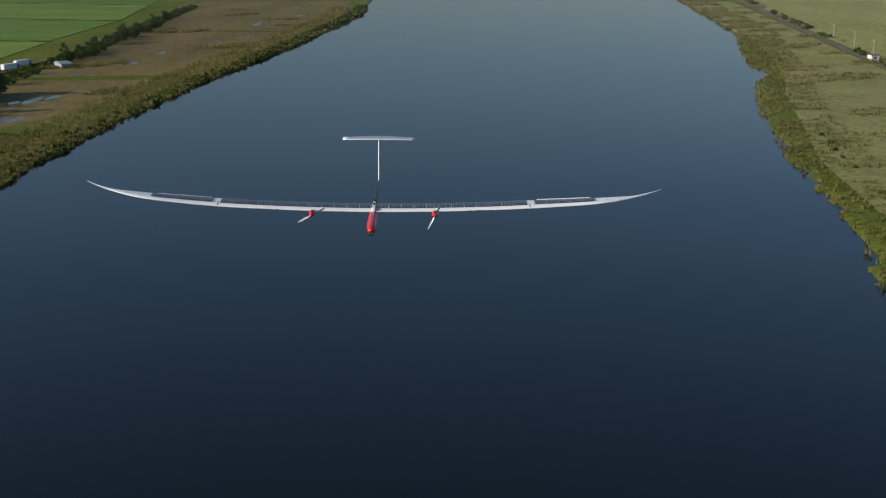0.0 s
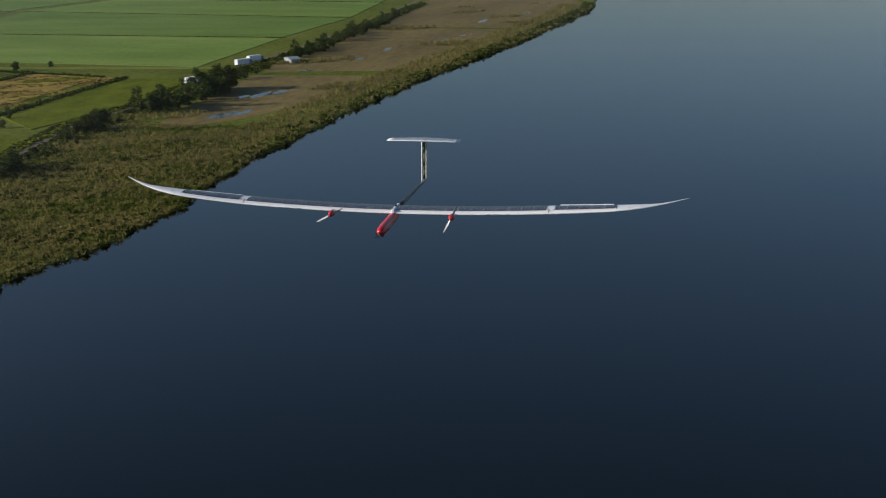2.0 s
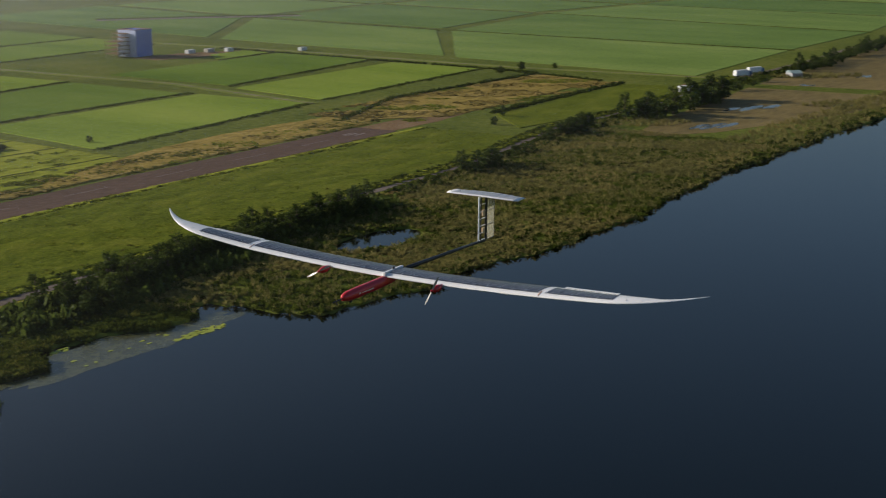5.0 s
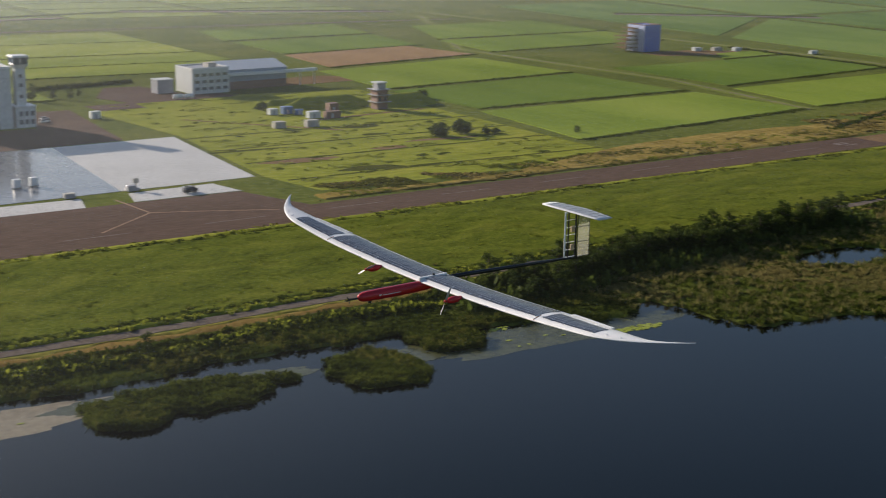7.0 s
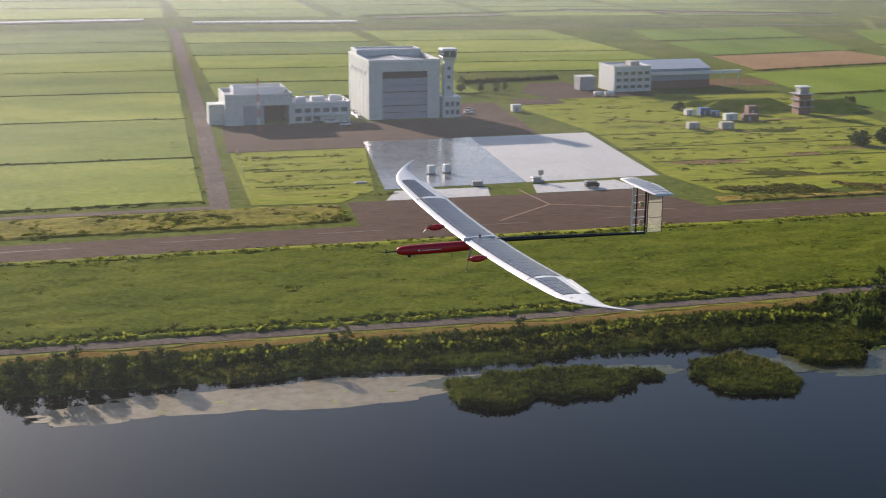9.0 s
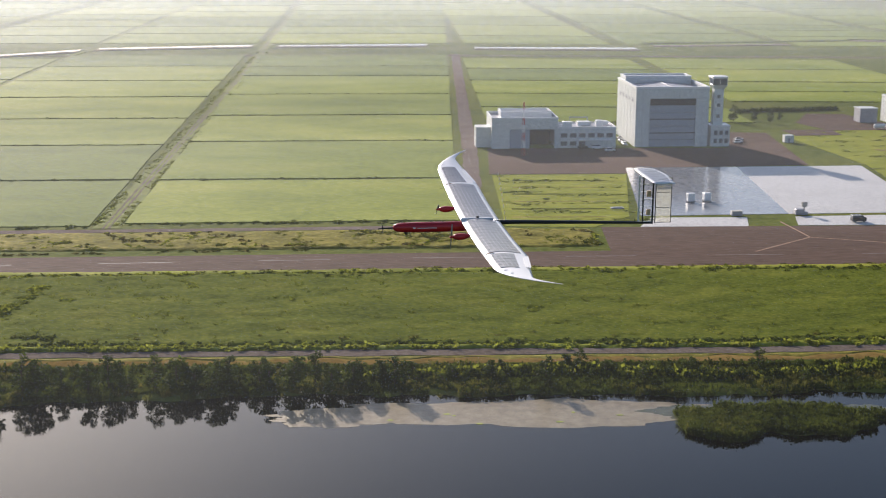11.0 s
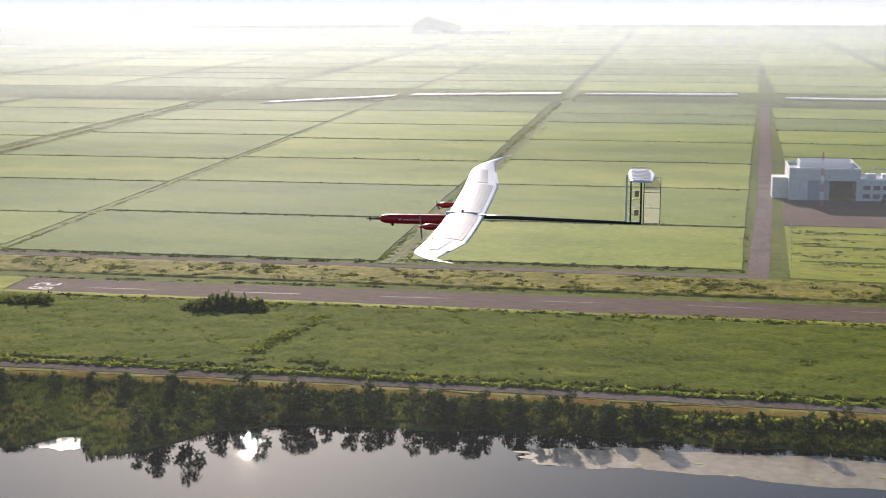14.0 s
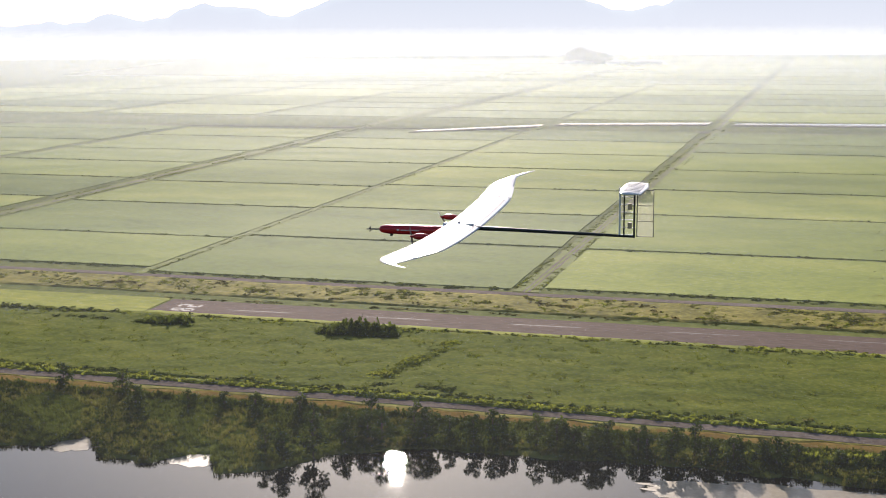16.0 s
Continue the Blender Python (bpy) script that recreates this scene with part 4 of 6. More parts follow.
def leaf_blob(n, seed, leaf=0.3, flat=1.0, lo=-0.2):
    """Leaf quads filling the outer part of a rounded clump of radius 1."""
    r = np.random.RandomState(seed)
    d = r.normal(size=(n * 3, 3))
    d /= np.linalg.norm(d, axis=1)[:, None]
    d = d[d[:, 2] > lo][:n]
    c = d * (0.55 + 0.45 * r.rand(len(d)) ** 0.5)[:, None] * (1 + 0.22 * np.sin(3 * d[:, :1] * 2 + seed) + 0.2 * np.cos(5 * d[:, 1:2] + seed))
    c[:, 2] *= flat
    u = r.normal(size=c.shape)
    u /= np.linalg.norm(u, axis=1)[:, None]
    w = np.cross(u, d + 0.6 * r.normal(size=c.shape))
    w /= np.linalg.norm(w, axis=1)[:, None]
    s = leaf * (0.6 + 0.8 * r.rand(len(c)))[:, None]
    return np.stack([c - u * s - w * s * 0.6, c + u * s - w * s * 0.6, c + u * s + w * s * 0.6, c - u * s + w * s * 0.6], 1)


def tuft(n, seed, lean=0.35, width=0.12):
    """A tuft of upright blades 1 m high."""
    r = np.random.RandomState(seed)
    b = r.uniform(-0.45, 0.45, (n, 2))
    a = r.uniform(0, math.tau, n)
    t = b + r.normal(size=(n, 2)) * lean
    h = r.uniform(0.6, 1.05, n)
    wx, wy = np.cos(a) * width, np.sin(a) * width
    z = np.zeros(n) - 0.1
    return np.stack([np.stack([b[:, 0] - wx, b[:, 1] - wy, z], -1), np.stack([b[:, 0] + wx, b[:, 1] + wy, z], -1),
                     np.stack([t[:, 0] + wx * 0.5, t[:, 1] + wy * 0.5, h], -1), np.stack([t[:, 0] - wx * 0.5, t[:, 1] - wy * 0.5, h], -1)], 1)


def scatter(name, protos, xs, ys, size, height, mat, label, category, zs=None):
    """Many clumps joined as one object, for what nobody could count."""
    xs, ys = np.asarray(xs, float), np.asarray(ys, float)
    n = len(xs)
    size = np.broadcast_to(size, n)
    height = np.broadcast_to(height, n)
    zs = ground_height(xs, ys) if zs is None else np.broadcast_to(zs, n)
    pick = vrnd.randint(0, len(protos), n)
    out = []
    for k, p in enumerate(protos):
        m = pick == k
        a = vrnd.uniform(0, math.tau, m.sum())
        ca, sa = np.cos(a)[:, None, None] * size[m][:, None, None], np.sin(a)[:, None, None] * size[m][:, None, None]
        x = p[None, :, :, 0] * ca - p[None, :, :, 1] * sa + xs[m][:, None, None]
        y = p[None, :, :, 0] * sa + p[None, :, :, 1] * ca + ys[m][:, None, None]
        z = p[None, :, :, 2] * height[m][:, None, None] + zs[m][:, None, None]
        out.append(np.stack([x, y, z], -1).reshape(-1, 3))
    v = np.concatenate(out)
    ob = new(name, raw_mesh(name, v, np.arange(len(v)).reshape(-1, 4), mat))
    return tagged(ob, label, category, kind="stuff")


SHRUBS = [leaf_blob(54, 100 + k, 0.2, 0.8) for k in range(5)]
SMALL = [leaf_blob(20, 200 + k, 0.3, 0.7) for k in range(4)]
TINY = [leaf_blob(8, 250 + k, 0.44, 0.7) for k in range(5)]
REEDS = [tuft(12, 300 + k, 0.3, 0.065) for k in range(5)]
FAR_REEDS = [tuft(7, 350 + k, 0.3, 0.1) for k in range(5)]
GRASS = [tuft(7, 400 + k, 0.5, 0.16) for k in range(4)]


def sown(n, x0, x1, y0, y1):
    return vrnd.uniform(x0, x1, n), vrnd.uniform(y0, y1, n)


def kept(x, y, ok):
    return x[ok], y[ok]


def dyke_ys(x):
    px_, py_ = zip(*[place(*p) for p in DYKE])
    return np.interp(x, px_, py_)


def patches(x, y, f, s=0.0):
    """A smooth patchy pattern between -1 and 1."""
    return np.sin(x * f + s) * np.cos(y * f * 1.7 + s * 2) * 0.6 + 0.4 * np.sin(x * f * 2.7 + y * f * 1.9 + s)


# river bank west of the marsh: shrubs up to the dyke, reeds at the water
x, y = sown(7600, -420, 190, 188, 246)
d = inland(x, y)
x, y = kept(x, y, (d > -0.3) & (y < dyke_ys(x) - 11 - 1.4 * patches(x, y, .09)) & (patches(x, y, 0.06, 1.0) > np.where(x < -92, 0.12, -0.5)))
h = 0.75 + 0.65 * vrnd.rand(len(x)) + 0.6 * np.clip(patches(x, y, 0.08, 2.0), 0, 1)
scatter("bank_shrubs", SHRUBS, x, y, 0.9 + 0.6 * vrnd.rand(len(x)), h, M_SHRUB, "dense dark green shrubs covering the river bank", "shrubs")
x, y = sown(20000, -420, 190, 185, 246)
d = inland(x, y)
x, y = kept(x, y, (d > np.where((x > 45) & (x < 190), -0.5, -1.6)) & (d < 7) & (y < dyke_ys(x) - 9) | (d > -1) & (y < dyke_ys(x) - 9) & ((x < -88) | (patches(x, y, 0.05, 3.0) > 0.2) | (patches(x, y, 0.06, 1.0) < -0.4)))
for mat_, ok in ((M_REED, patches(x, y, 0.07, 2.0) > 0.05), (M_SEDGE, patches(x, y, 0.07, 2.0) <= 0.05)):
    xs_, ys_ = kept(x, y, ok)
    scatter("bank_reeds", REEDS, xs_, ys_, 0.8 + 0.6 * vrnd.rand(len(xs_)), 0.8 + 0.7 * vrnd.rand(len(xs_)), mat_, "olive green reeds at the water's edge", "reeds")
# hedge strips on both sides of the dyke track
for off, hh, n, mat_ in ((4.0, 0.9, 1300, M_VINE), (6.6, 0.8, 1100, M_SHRUB), (8.2, 0.5, 500, M_SHRUB), (-12.6, 1.5, 1300, M_SHRUB)):
    x = vrnd.uniform(-420, 330, n)
    y = dyke_ys(x) + off + vrnd.normal(size=n) * 0.8
    scatter("dyke_hedge", SMALL, x, y, 0.8 + 0.5 * vrnd.rand(n), hh * (0.6 + 0.8 * vrnd.rand(n)), mat_, "low leafy hedge along the dyke track", "hedge")
for off, hh, n, mat_ in ((4.4, 0.9, 900, M_VINE), (6.4, 1.1, 700, M_SHRUB), (-4.6, 1.3, 1100, M_SHRUB)):
    x = vrnd.uniform(330, 715, n)
    y = dyke_ys(x) + off + vrnd.normal(size=n) * 0.9
    scatter("dyke_hedge", TINY, x, y, 1.0 + 0.8 * vrnd.rand(n), hh * (0.5 + vrnd.rand(n)), mat_, "low leafy hedge along the dyke track", "hedge")
for mat_, n in ((M_VINE, 900), (M_SHRUB, 1100)):      # second row of bushes half way down the bank
    x = vrnd.uniform(-20, 185, n)
    y = dyke_ys(x) - 17.5 + 2.2 * np.sin(x * 0.07) + vrnd.normal(size=n) * 1.1
    x, y = kept(x, y, (inland(x, y) > 0.5) & (patches(x, y, 0.05, 0.5) > -0.55))
    scatter("bank_hedge", SMALL, x, y, 0.8 + 0.6 * vrnd.rand(len(x)), 1.2 + 0.9 * vrnd.rand(len(x)), mat_, "uneven row of bushes along the river bank", "hedge")
# marsh east of the inlet
x, y = sown(38000, 184, 1250, 150, 330)
d = inland(x, y)
x, y = kept(x, y, (d > -1.2) & (y < dyke_ys(x) - np.where(x < 330, 9, 5)) & ((x < 480) | (d < 32) | (patches(x, y, 0.03, 1.0) > 0.62)) & (vrnd.rand(len(x)) < np.clip(1.3 - x / 1300, 0.35, 1)))
k = 1 + np.clip((x - 300) / 700, 0, 1)
scatter("marsh_reeds", FAR_REEDS, x, y, (0.9 + 0.7 * vrnd.rand(len(x))) * k, (1.0 + 0.8 * vrnd.rand(len(x))) * (0.7 + 0.3 * k), M_MARSHREED, "olive and brown reeds of the river marsh", "reeds")
x, y = sown(12000, 184, 1250, 150, 330)
d = inland(x, y)
x, y = kept(x, y, (d > -0.2) & (y < dyke_ys(x) - 4) & ((d < 9) | (patches(x, y, 0.035, 4.0) > 0.5) & (x < 500) | (y > dyke_ys(x) - 16)))
k = 1 + np.clip((x - 300) / 700, 0, 1)
scatter("marsh_shrubs", SMALL, x, y, (0.9 + 0.8 * vrnd.rand(len(x))) * k, (0.8 + 0.8 * vrnd.rand(len(x))) * k, M_SHRUB, "dark green shrubs at the marsh edge and dyke", "shrubs")
x, y = sown(15000, 184, 500, 150, 290)      # matted low growth between the reeds
d = inland(x, y)
x, y = kept(x, y, (d > -0.3) & (y < dyke_ys(x) - 10))
for mat_, ok in ((M_MARSHREED, patches(x, y, 0.04, 3.0) > 0.0), (M_SEDGE, patches(x, y, 0.04, 3.0) <= 0.0)):
    xs_, ys_ = kept(x, y, ok)
    scatter("marsh_grass", GRASS, xs_, ys_, 1.2 + 0.9 * vrnd.rand(len(xs_)), 0.5 + 0.6 * vrnd.rand(len(xs_)), mat_, "matted low green and brown marsh grass", "grass")
# far bank
x, y = sown(14000, 240, 1400, -215, -80)
d = inland(x, y)
x, y = kept(x, y, (d > -1.0) & ((d < 30) & (patches(x, y, 0.05, 2.) > -0.45) | (patches(x, y, 0.04, 1.0) > 0.3)))
k = 1 + np.clip((x - 300) / 700, 0, 1)
scatter("south_reeds", FAR_REEDS, x, y, (1.0 + 0.8 * vrnd.rand(len(x))) * k, 0.9 + 0.8 * vrnd.rand(len(x)), M_MARSHREED, "olive reeds and tall grass on the far bank", "reeds")
x, y = sown(4500, 240, 1500, -235, -85)
d = inland(x, y)
x, y = kept(x, y, (d > 0) & ((np.abs(d - 19) < 1.6) & (x < 520) | (np.abs(y + 209) < 3) & (patches(x, y, 0.02, 2.) > -0.2)))
k = 1 + np.clip((x - 300) / 700, 0, 1)
scatter("south_shrubs", SMALL, x, y, (0.8 + 0.8 * vrnd.rand(len(x))) * k, (0.9 + 0.9 * vrnd.rand(len(x))) * k, M_SHRUB, "dark green shrubs on the far river bank", "shrubs")
# undergrowth of the wood beside the inlet
x, y = sown(2600, 150, 312, 225, 270)
d = inland(x, y)
x, y = kept(x, y, (d > 0) & (y < dyke_ys(x) - 9) & (y > dyke_ys(x) - np.where(x < 250, 28, 20) - 5 * patches(x, y, 0.05, 6.0)))
scatter("undergrowth", SMALL, x, y, 1.3 + 1.0 * vrnd.rand(len(x)), 1.6 + 2.2 * vrnd.rand(len(x)), M_LEAF, "dense dark undergrowth of the riverside wood", "shrubs")
# weedy sides of the farm tracks
for (xa, ya), (xb, yb) in (((-98, 384), (-124, 1080)), ((-105, 384), (-131, 1080)), ((-378, 392), (-423, 1060)), ((-385, 392), (-430, 1060)), ((-240.5, 376), (-273, 1072))):
    n = 900
    t = vrnd.rand(n)
    x, y = xa + (xb - xa) * t + vrnd.normal(size=n) * 0.8, ya + (yb - ya) * t
    x, y = kept(x, y, patches(x, y, 0.04, 1.0) > -0.3)
    scatter("track_weeds", TINY, x, y, 0.7 + 0.6 * vrnd.rand(len(x)), 0.2 + 0.35 * vrnd.rand(len(x)), M_TALLGRASS, "rough weeds along a farm track", "weeds")
# coarse tussocks of the wild field
x, y = sown(3000, 480, 700, 372, 440)
p = [place(a, b) for a, b in zip(x, y)]
x, y = np.array([a for a, b in p]), np.array([b for a, b in p])
for mat_, ok in ((M_GOLD, patches(x, y, 0.05, 1.0) > 0.0), (M_VINE, patches(x, y, 0.05, 1.0) < -0.45)):
    xs_, ys_ = kept(x, y, ok)
    scatter("wild_tussocks", TINY, xs_, ys_, 1.2 + 1.4 * vrnd.rand(len(xs_)), 0.3 + 0.4 * vrnd.rand(len(xs_)), mat_, "coarse golden tussocks of a wild field", "grass", 0.1)
x = vrnd.uniform(185, 450, 2600)
y = np.array([rwy_y(v) for v in x]) + vrnd.uniform(24, 46, len(x))
for mat_, ok in ((M_REED, patches(x, y, 0.05, 1.0) > 0.1), (M_VINE, patches(x, y, 0.05, 4.0) > 0.35), (M_GOLD, patches(x, y, 0.06, 2.0) > 0.3)):
    xs_, ys_ = kept(x, y, ok)
    scatter("wild_tussocks", TINY, xs_, ys_, 0.9 + 1.1 * vrnd.rand(len(xs_)), 0.3 + 0.5 * vrnd.rand(len(xs_)), mat_, "mixed green and brown tussocks beside the runway", "grass", 0.1)
# dark hedges round the small meadow and the wild field
for (xa, ya), (xb, yb), hh in (((536, 358), (694, 371), 1.3), ((472, 404), (556, 440), 0.8), ((556, 440), (712, 444), 1.1), ((700, 388), (724, 480), 1.0), ((724, 480), (742, 760), 1.0)):
    n = int(math.hypot(xb - xa, yb - ya) * 1.6)
    t = vrnd.rand(n)
    p = [place(xa + (xb - xa) * u, ya + (yb - ya) * u) for u in t]
    x, y = np.array([a for a, b in p]) + vrnd.normal(size=n) * 1.0, np.array([b for a, b in p]) + vrnd.normal(size=n) * 1.0
    scatter("field_hedge", SMALL, x, y, 1.1 + 0.8 * vrnd.rand(n), hh * (0.5 + 1.1 * vrnd.rand(n)), M_SHRUB, "dark overgrown hedge between grass fields", "hedge")
# clipped bushes along the yard's fence
n = 360
t = np.round(vrnd.rand(n) * 22) / 22
hx = 172 + 56 * t + vrnd.normal(size=n) * 0.55
scatter("hedge_row", SMALL, hx, 679 + 11 * t + vrnd.normal(size=n) * 0.5, 0.9, 1.2 + 1.4 * vrnd.rand(n), M_SHRUB, "row of round bushes along the yard fence", "hedge")
# islands
for cx, cy, rx, ry in ISLANDS:
    x, y = sown(int(3.2 * rx * ry), cx - rx - 3, cx + rx + 3, cy - ry - 3, cy + ry + 3)
    x, y = kept(x, y, inland(x, y) > -0.1)
    scatter("island_shrubs", SHRUBS, x, y, 0.8 + 0.6 * vrnd.rand(len(x)), 0.35 + 0.5 * vrnd.rand(len(x)) + 0.9 * np.clip(patches(x, y, .2), 0, 1), M_SHRUB, "rounded islet overgrown with dense green bushes", "shrubs")
    x, y = sown(1500, cx - rx - 4, cx + rx + 4, cy - ry - 4, cy + ry + 4)
    d = inland(x, y)
    x, y = kept(x, y, d > -0.8)
    scatter("island_reeds", REEDS, x, y, 0.8 + 0.5 * vrnd.rand(len(x)), (0.5 + 0.6 * vrnd.rand(len(x))) * (0.7 + 0.6 * value_noise(x, y, 4.0, 7)), M_SEDGE, "olive reeds round a river islet", "reeds")
# tussocks on the grassland, the lawn and beside the road
for x0, x1, y0, y1, n in ((190, 335, 395, 620, 3000), (30, 76, 392, 482, 700), (5, 14, 392, 560, 420)):
    x, y = sown(n, x0, x1, y0, y1)
    p = [place(a, b) for a, b in zip(x, y)]
    x, y = np.array([a for a, b in p]), np.array([b for a, b in p])
    rowed = np.sin(y * 0.42 + 0.3 * np.sin(x * 0.05)) + 1.2 * patches(x, y, 0.07, 2.0)
    for mat_, ok in ((M_LAWN, rowed > 0.6), (M_SEDGE, rowed < -1.5)):
        xs_, ys_ = kept(x, y, ok)
        scatter("tussocks", SMALL, xs_, ys_, 0.9 + 1.2 * vrnd.rand(len(xs_)), 0.15 + 0.25 * vrnd.rand(len(xs_)), mat_, "low grassy tussocks on the airfield", "grass", 0.05)
# standing blades over the meadow and tussocks on the verge
x = vrnd.uniform(-420, 455, 1500)
y = np.array([rwy_y(v) for v in x]) - 7.8 + vrnd.normal(size=len(x)) * 1.4
x, y = kept(x, y, patches(x, y, 0.05, 2.0) > -0.45)
scatter("meadow_edge", SMALL, x, y, 0.7 + 0.6 * vrnd.rand(len(x)), 0.3 + 0.6 * vrnd.rand(len(x)), M_SHRUB, "dark weedy edge between meadow and runway strip", "hedge")
x = vrnd.uniform(-420, 455, 1800)
y = np.array([rwy_y(v) for v in x]) - 7.2 + vrnd.normal(size=len(x)) * 1.2
scatter("meadow_edge", SMALL, x, y, 0.6 + 0.6 * vrnd.rand(len(x)), 0.2 + 0.4 * vrnd.rand(len(x)), M_VINE, "pale leafy creepers between meadow and runway strip", "hedge")
x, y = sown(22000, -420, 455, 246, 350)
edge_ = np.array([rwy_y(v) for v in x])
x, y = kept(x, y, (y > dyke_ys(x) + 6) & (y < edge_ - 7) & (patches(x, y, 0.23, 1.0) > 0.12))
scatter("meadow_grass", GRASS, x, y, 0.7 + 0.8 * vrnd.rand(len(x)), 0.35 + 0.35 * vrnd.rand(len(x)), M_TALLGRASS, "tall tufted grass standing in the meadow", "grass", 0.15)
x, y = sown(900, -420, 455, 250, 350)
edge_ = np.array([rwy_y(v) for v in x])
x, y = kept(x, y, (y > dyke_ys(x) + 9) & (y < edge_ - 8.5) & (y < dyke_ys(x) + 15))
scatter("meadow_weeds", SMALL, x, y, 0.6 + 0.8 * vrnd.rand(len(x)), 0.5 + 0.4 * vrnd.rand(len(x)), M_REED, "taller weeds standing in the meadow", "weeds", 0.2)
x, y = sown(9000, -420, 54, 300, 380)
edge_ = np.array([rwy_y(v) for v in x])
x, y = kept(x, y, (y > edge_ + 26) & (y < np.interp(x, [-420, -129, 14], [359, 370, 377])) & (patches(x, y, 0.09, 5.0) > -0.25))
for mat_, lo_, hi_ in ((M_GOLD, -0.6, -0.3), (M_REED, 0.15, 0.5)):
    xs_, ys_ = kept(x, y, (patches(x, y, 0.06, 3.0) > lo_) & (patches(x, y, 0.06, 3.0) < hi_))
    scatter("verge_tussocks", SMALL, xs_, ys_, 0.8 + 1.1 * vrnd.rand(len(xs_)), 0.35 + 0.5 * vrnd.rand(len(xs_)), mat_, "coarse brownish tussocks on the runway verge", "grass", 0.15)
scatter("verge_tussocks", SMALL, x, y, 0.7 + 1.0 * vrnd.rand(len(x)), 0.25 + 0.4 * vrnd.rand(len(x)), M_VINE, "green tussocks on the runway verge", "grass", 0.15)
# weeds along the runway
for d0, n, hh in ((-4.5, 900, 0.7), (-1.5, 700, 0.3), (24.6, 600, 0.3)):
    s = vrnd.uniform(-210, 455, n)
    s = s[(d0 < 0) | (s < 45) | (s > 180)]
    p = np.array([place(*rwy(a, d0 + b)) for a, b in zip(s, vrnd.normal(size=len(s)) * 0.7)])
    keep_ = patches(p[:, 0], p[:, 1], 0.11, 2.0) > -0.2
    p = p[keep_]
    scatter("runway_weeds", SMALL, p[:, 0], p[:, 1], 0.7 + 0.6 * vrnd.rand(len(p)), hh * (0.5 + vrnd.rand(len(p))), M_VINE if hh > 0.5 else M_VERGE, "weeds growing along the runway edge", "weeds")
# field boundaries
hx, hy = [], []
for (xa, ya), (xb, yb) in HEDGES:
    n = int(math.hypot(xb - xa, yb - ya) / 1.5)
    t = vrnd.rand(n)
    ux, uy = xa + (xb - xa) * t + vrnd.normal(size=n) * 0.5, ya + (yb - ya) * t + vrnd.normal(size=n) * 1.0
    for a, b in zip(ux, uy):
        p = place(a - lean(a) * (b - 400), b + 0.045 * a)
        hx.append(p[0]), hy.append(p[1])
scatter("field_hedges", TINY, hx, hy, 0.9 + 0.8 * vrnd.rand(len(hx)), 0.3 + 0.6 * vrnd.rand(len(hx)), M_SEDGE, "dark weedy banks between the paddies", "hedge")
hx, hy = [], []
for (xa, ya), (xb, yb) in WIDE_HEDGES:
    n = int(math.hypot(xb - xa, yb - ya) / 1.2)
    t = vrnd.rand(n)
    hx += list(xa + (xb - xa) * t + vrnd.normal(size=n) * 0.9)
    hy += list(ya + (yb - ya) * t + vrnd.normal(size=n) * 0.9)
scatter("field_hedges", TINY, hx, hy, 1.2 + 0.9 * vrnd.rand(len(hx)), 0.4 + 0.6 * vrnd.rand(len(hx)), M_SEDGE, "dark overgrown ditches between the paddies", "hedge")
for path, w, n, hh, mat_ in (([(-108, 262), (-100, 307)], 2.2, 700, 0.9, M_VINE), ([(-107, 262), (-102, 300)], 2.4, 400, 0.9, M_SEDGE), ([(-141, 306), (-121, 307.5)], 3.2, 480, 3.7, M_SEDGE), ([(-199, 303.5), (-185, 304)], 2.8, 240, 3.2, M_SEDGE), ([(-330, 298), (-205, 303)], 1.5, 220, 0.8, M_SHRUB),
                             ([(-125, 256), (-84, 258)], 2.0, 200, 0.7, M_SHRUB), ([(-160, 309), (-110, 312)], 1.2, 160, 0.7, M_SHRUB)):
    t = vrnd.rand(n) * 0.9 + 0.05
    x = path[0][0] + (path[1][0] - path[0][0]) * t + vrnd.normal(size=n) * w * 0.5
    y = path[0][1] + (path[1][1] - path[0][1]) * t + vrnd.normal(size=n) * w * 0.5
    h = (0.6 + 0.5 * vrnd.rand(n)) * hh * (0.35 + 0.9 * value_noise(x, y, 8.0, 3))
    if hh > 2:      # tall thickets are domed and end in thin upright shoots
        h *= 0.35 + 0.65 * np.sqrt(np.clip(1 - (2 * t - 1) ** 2, 0, 1))
        scatter("scrub_shoots", REEDS, x[:120], y[:120], 0.9, h[:120] * 0.5 + 0.3, M_SEDGE, "thin upright shoots of a tall thicket", "shrubs")
    scatter("scrub_patch", SMALL, x, y, (1.3 if hh > 2 else 0.8) + 0.7 * vrnd.rand(n), h, mat_, "thick patch of green scrub in the grass", "shrubs")


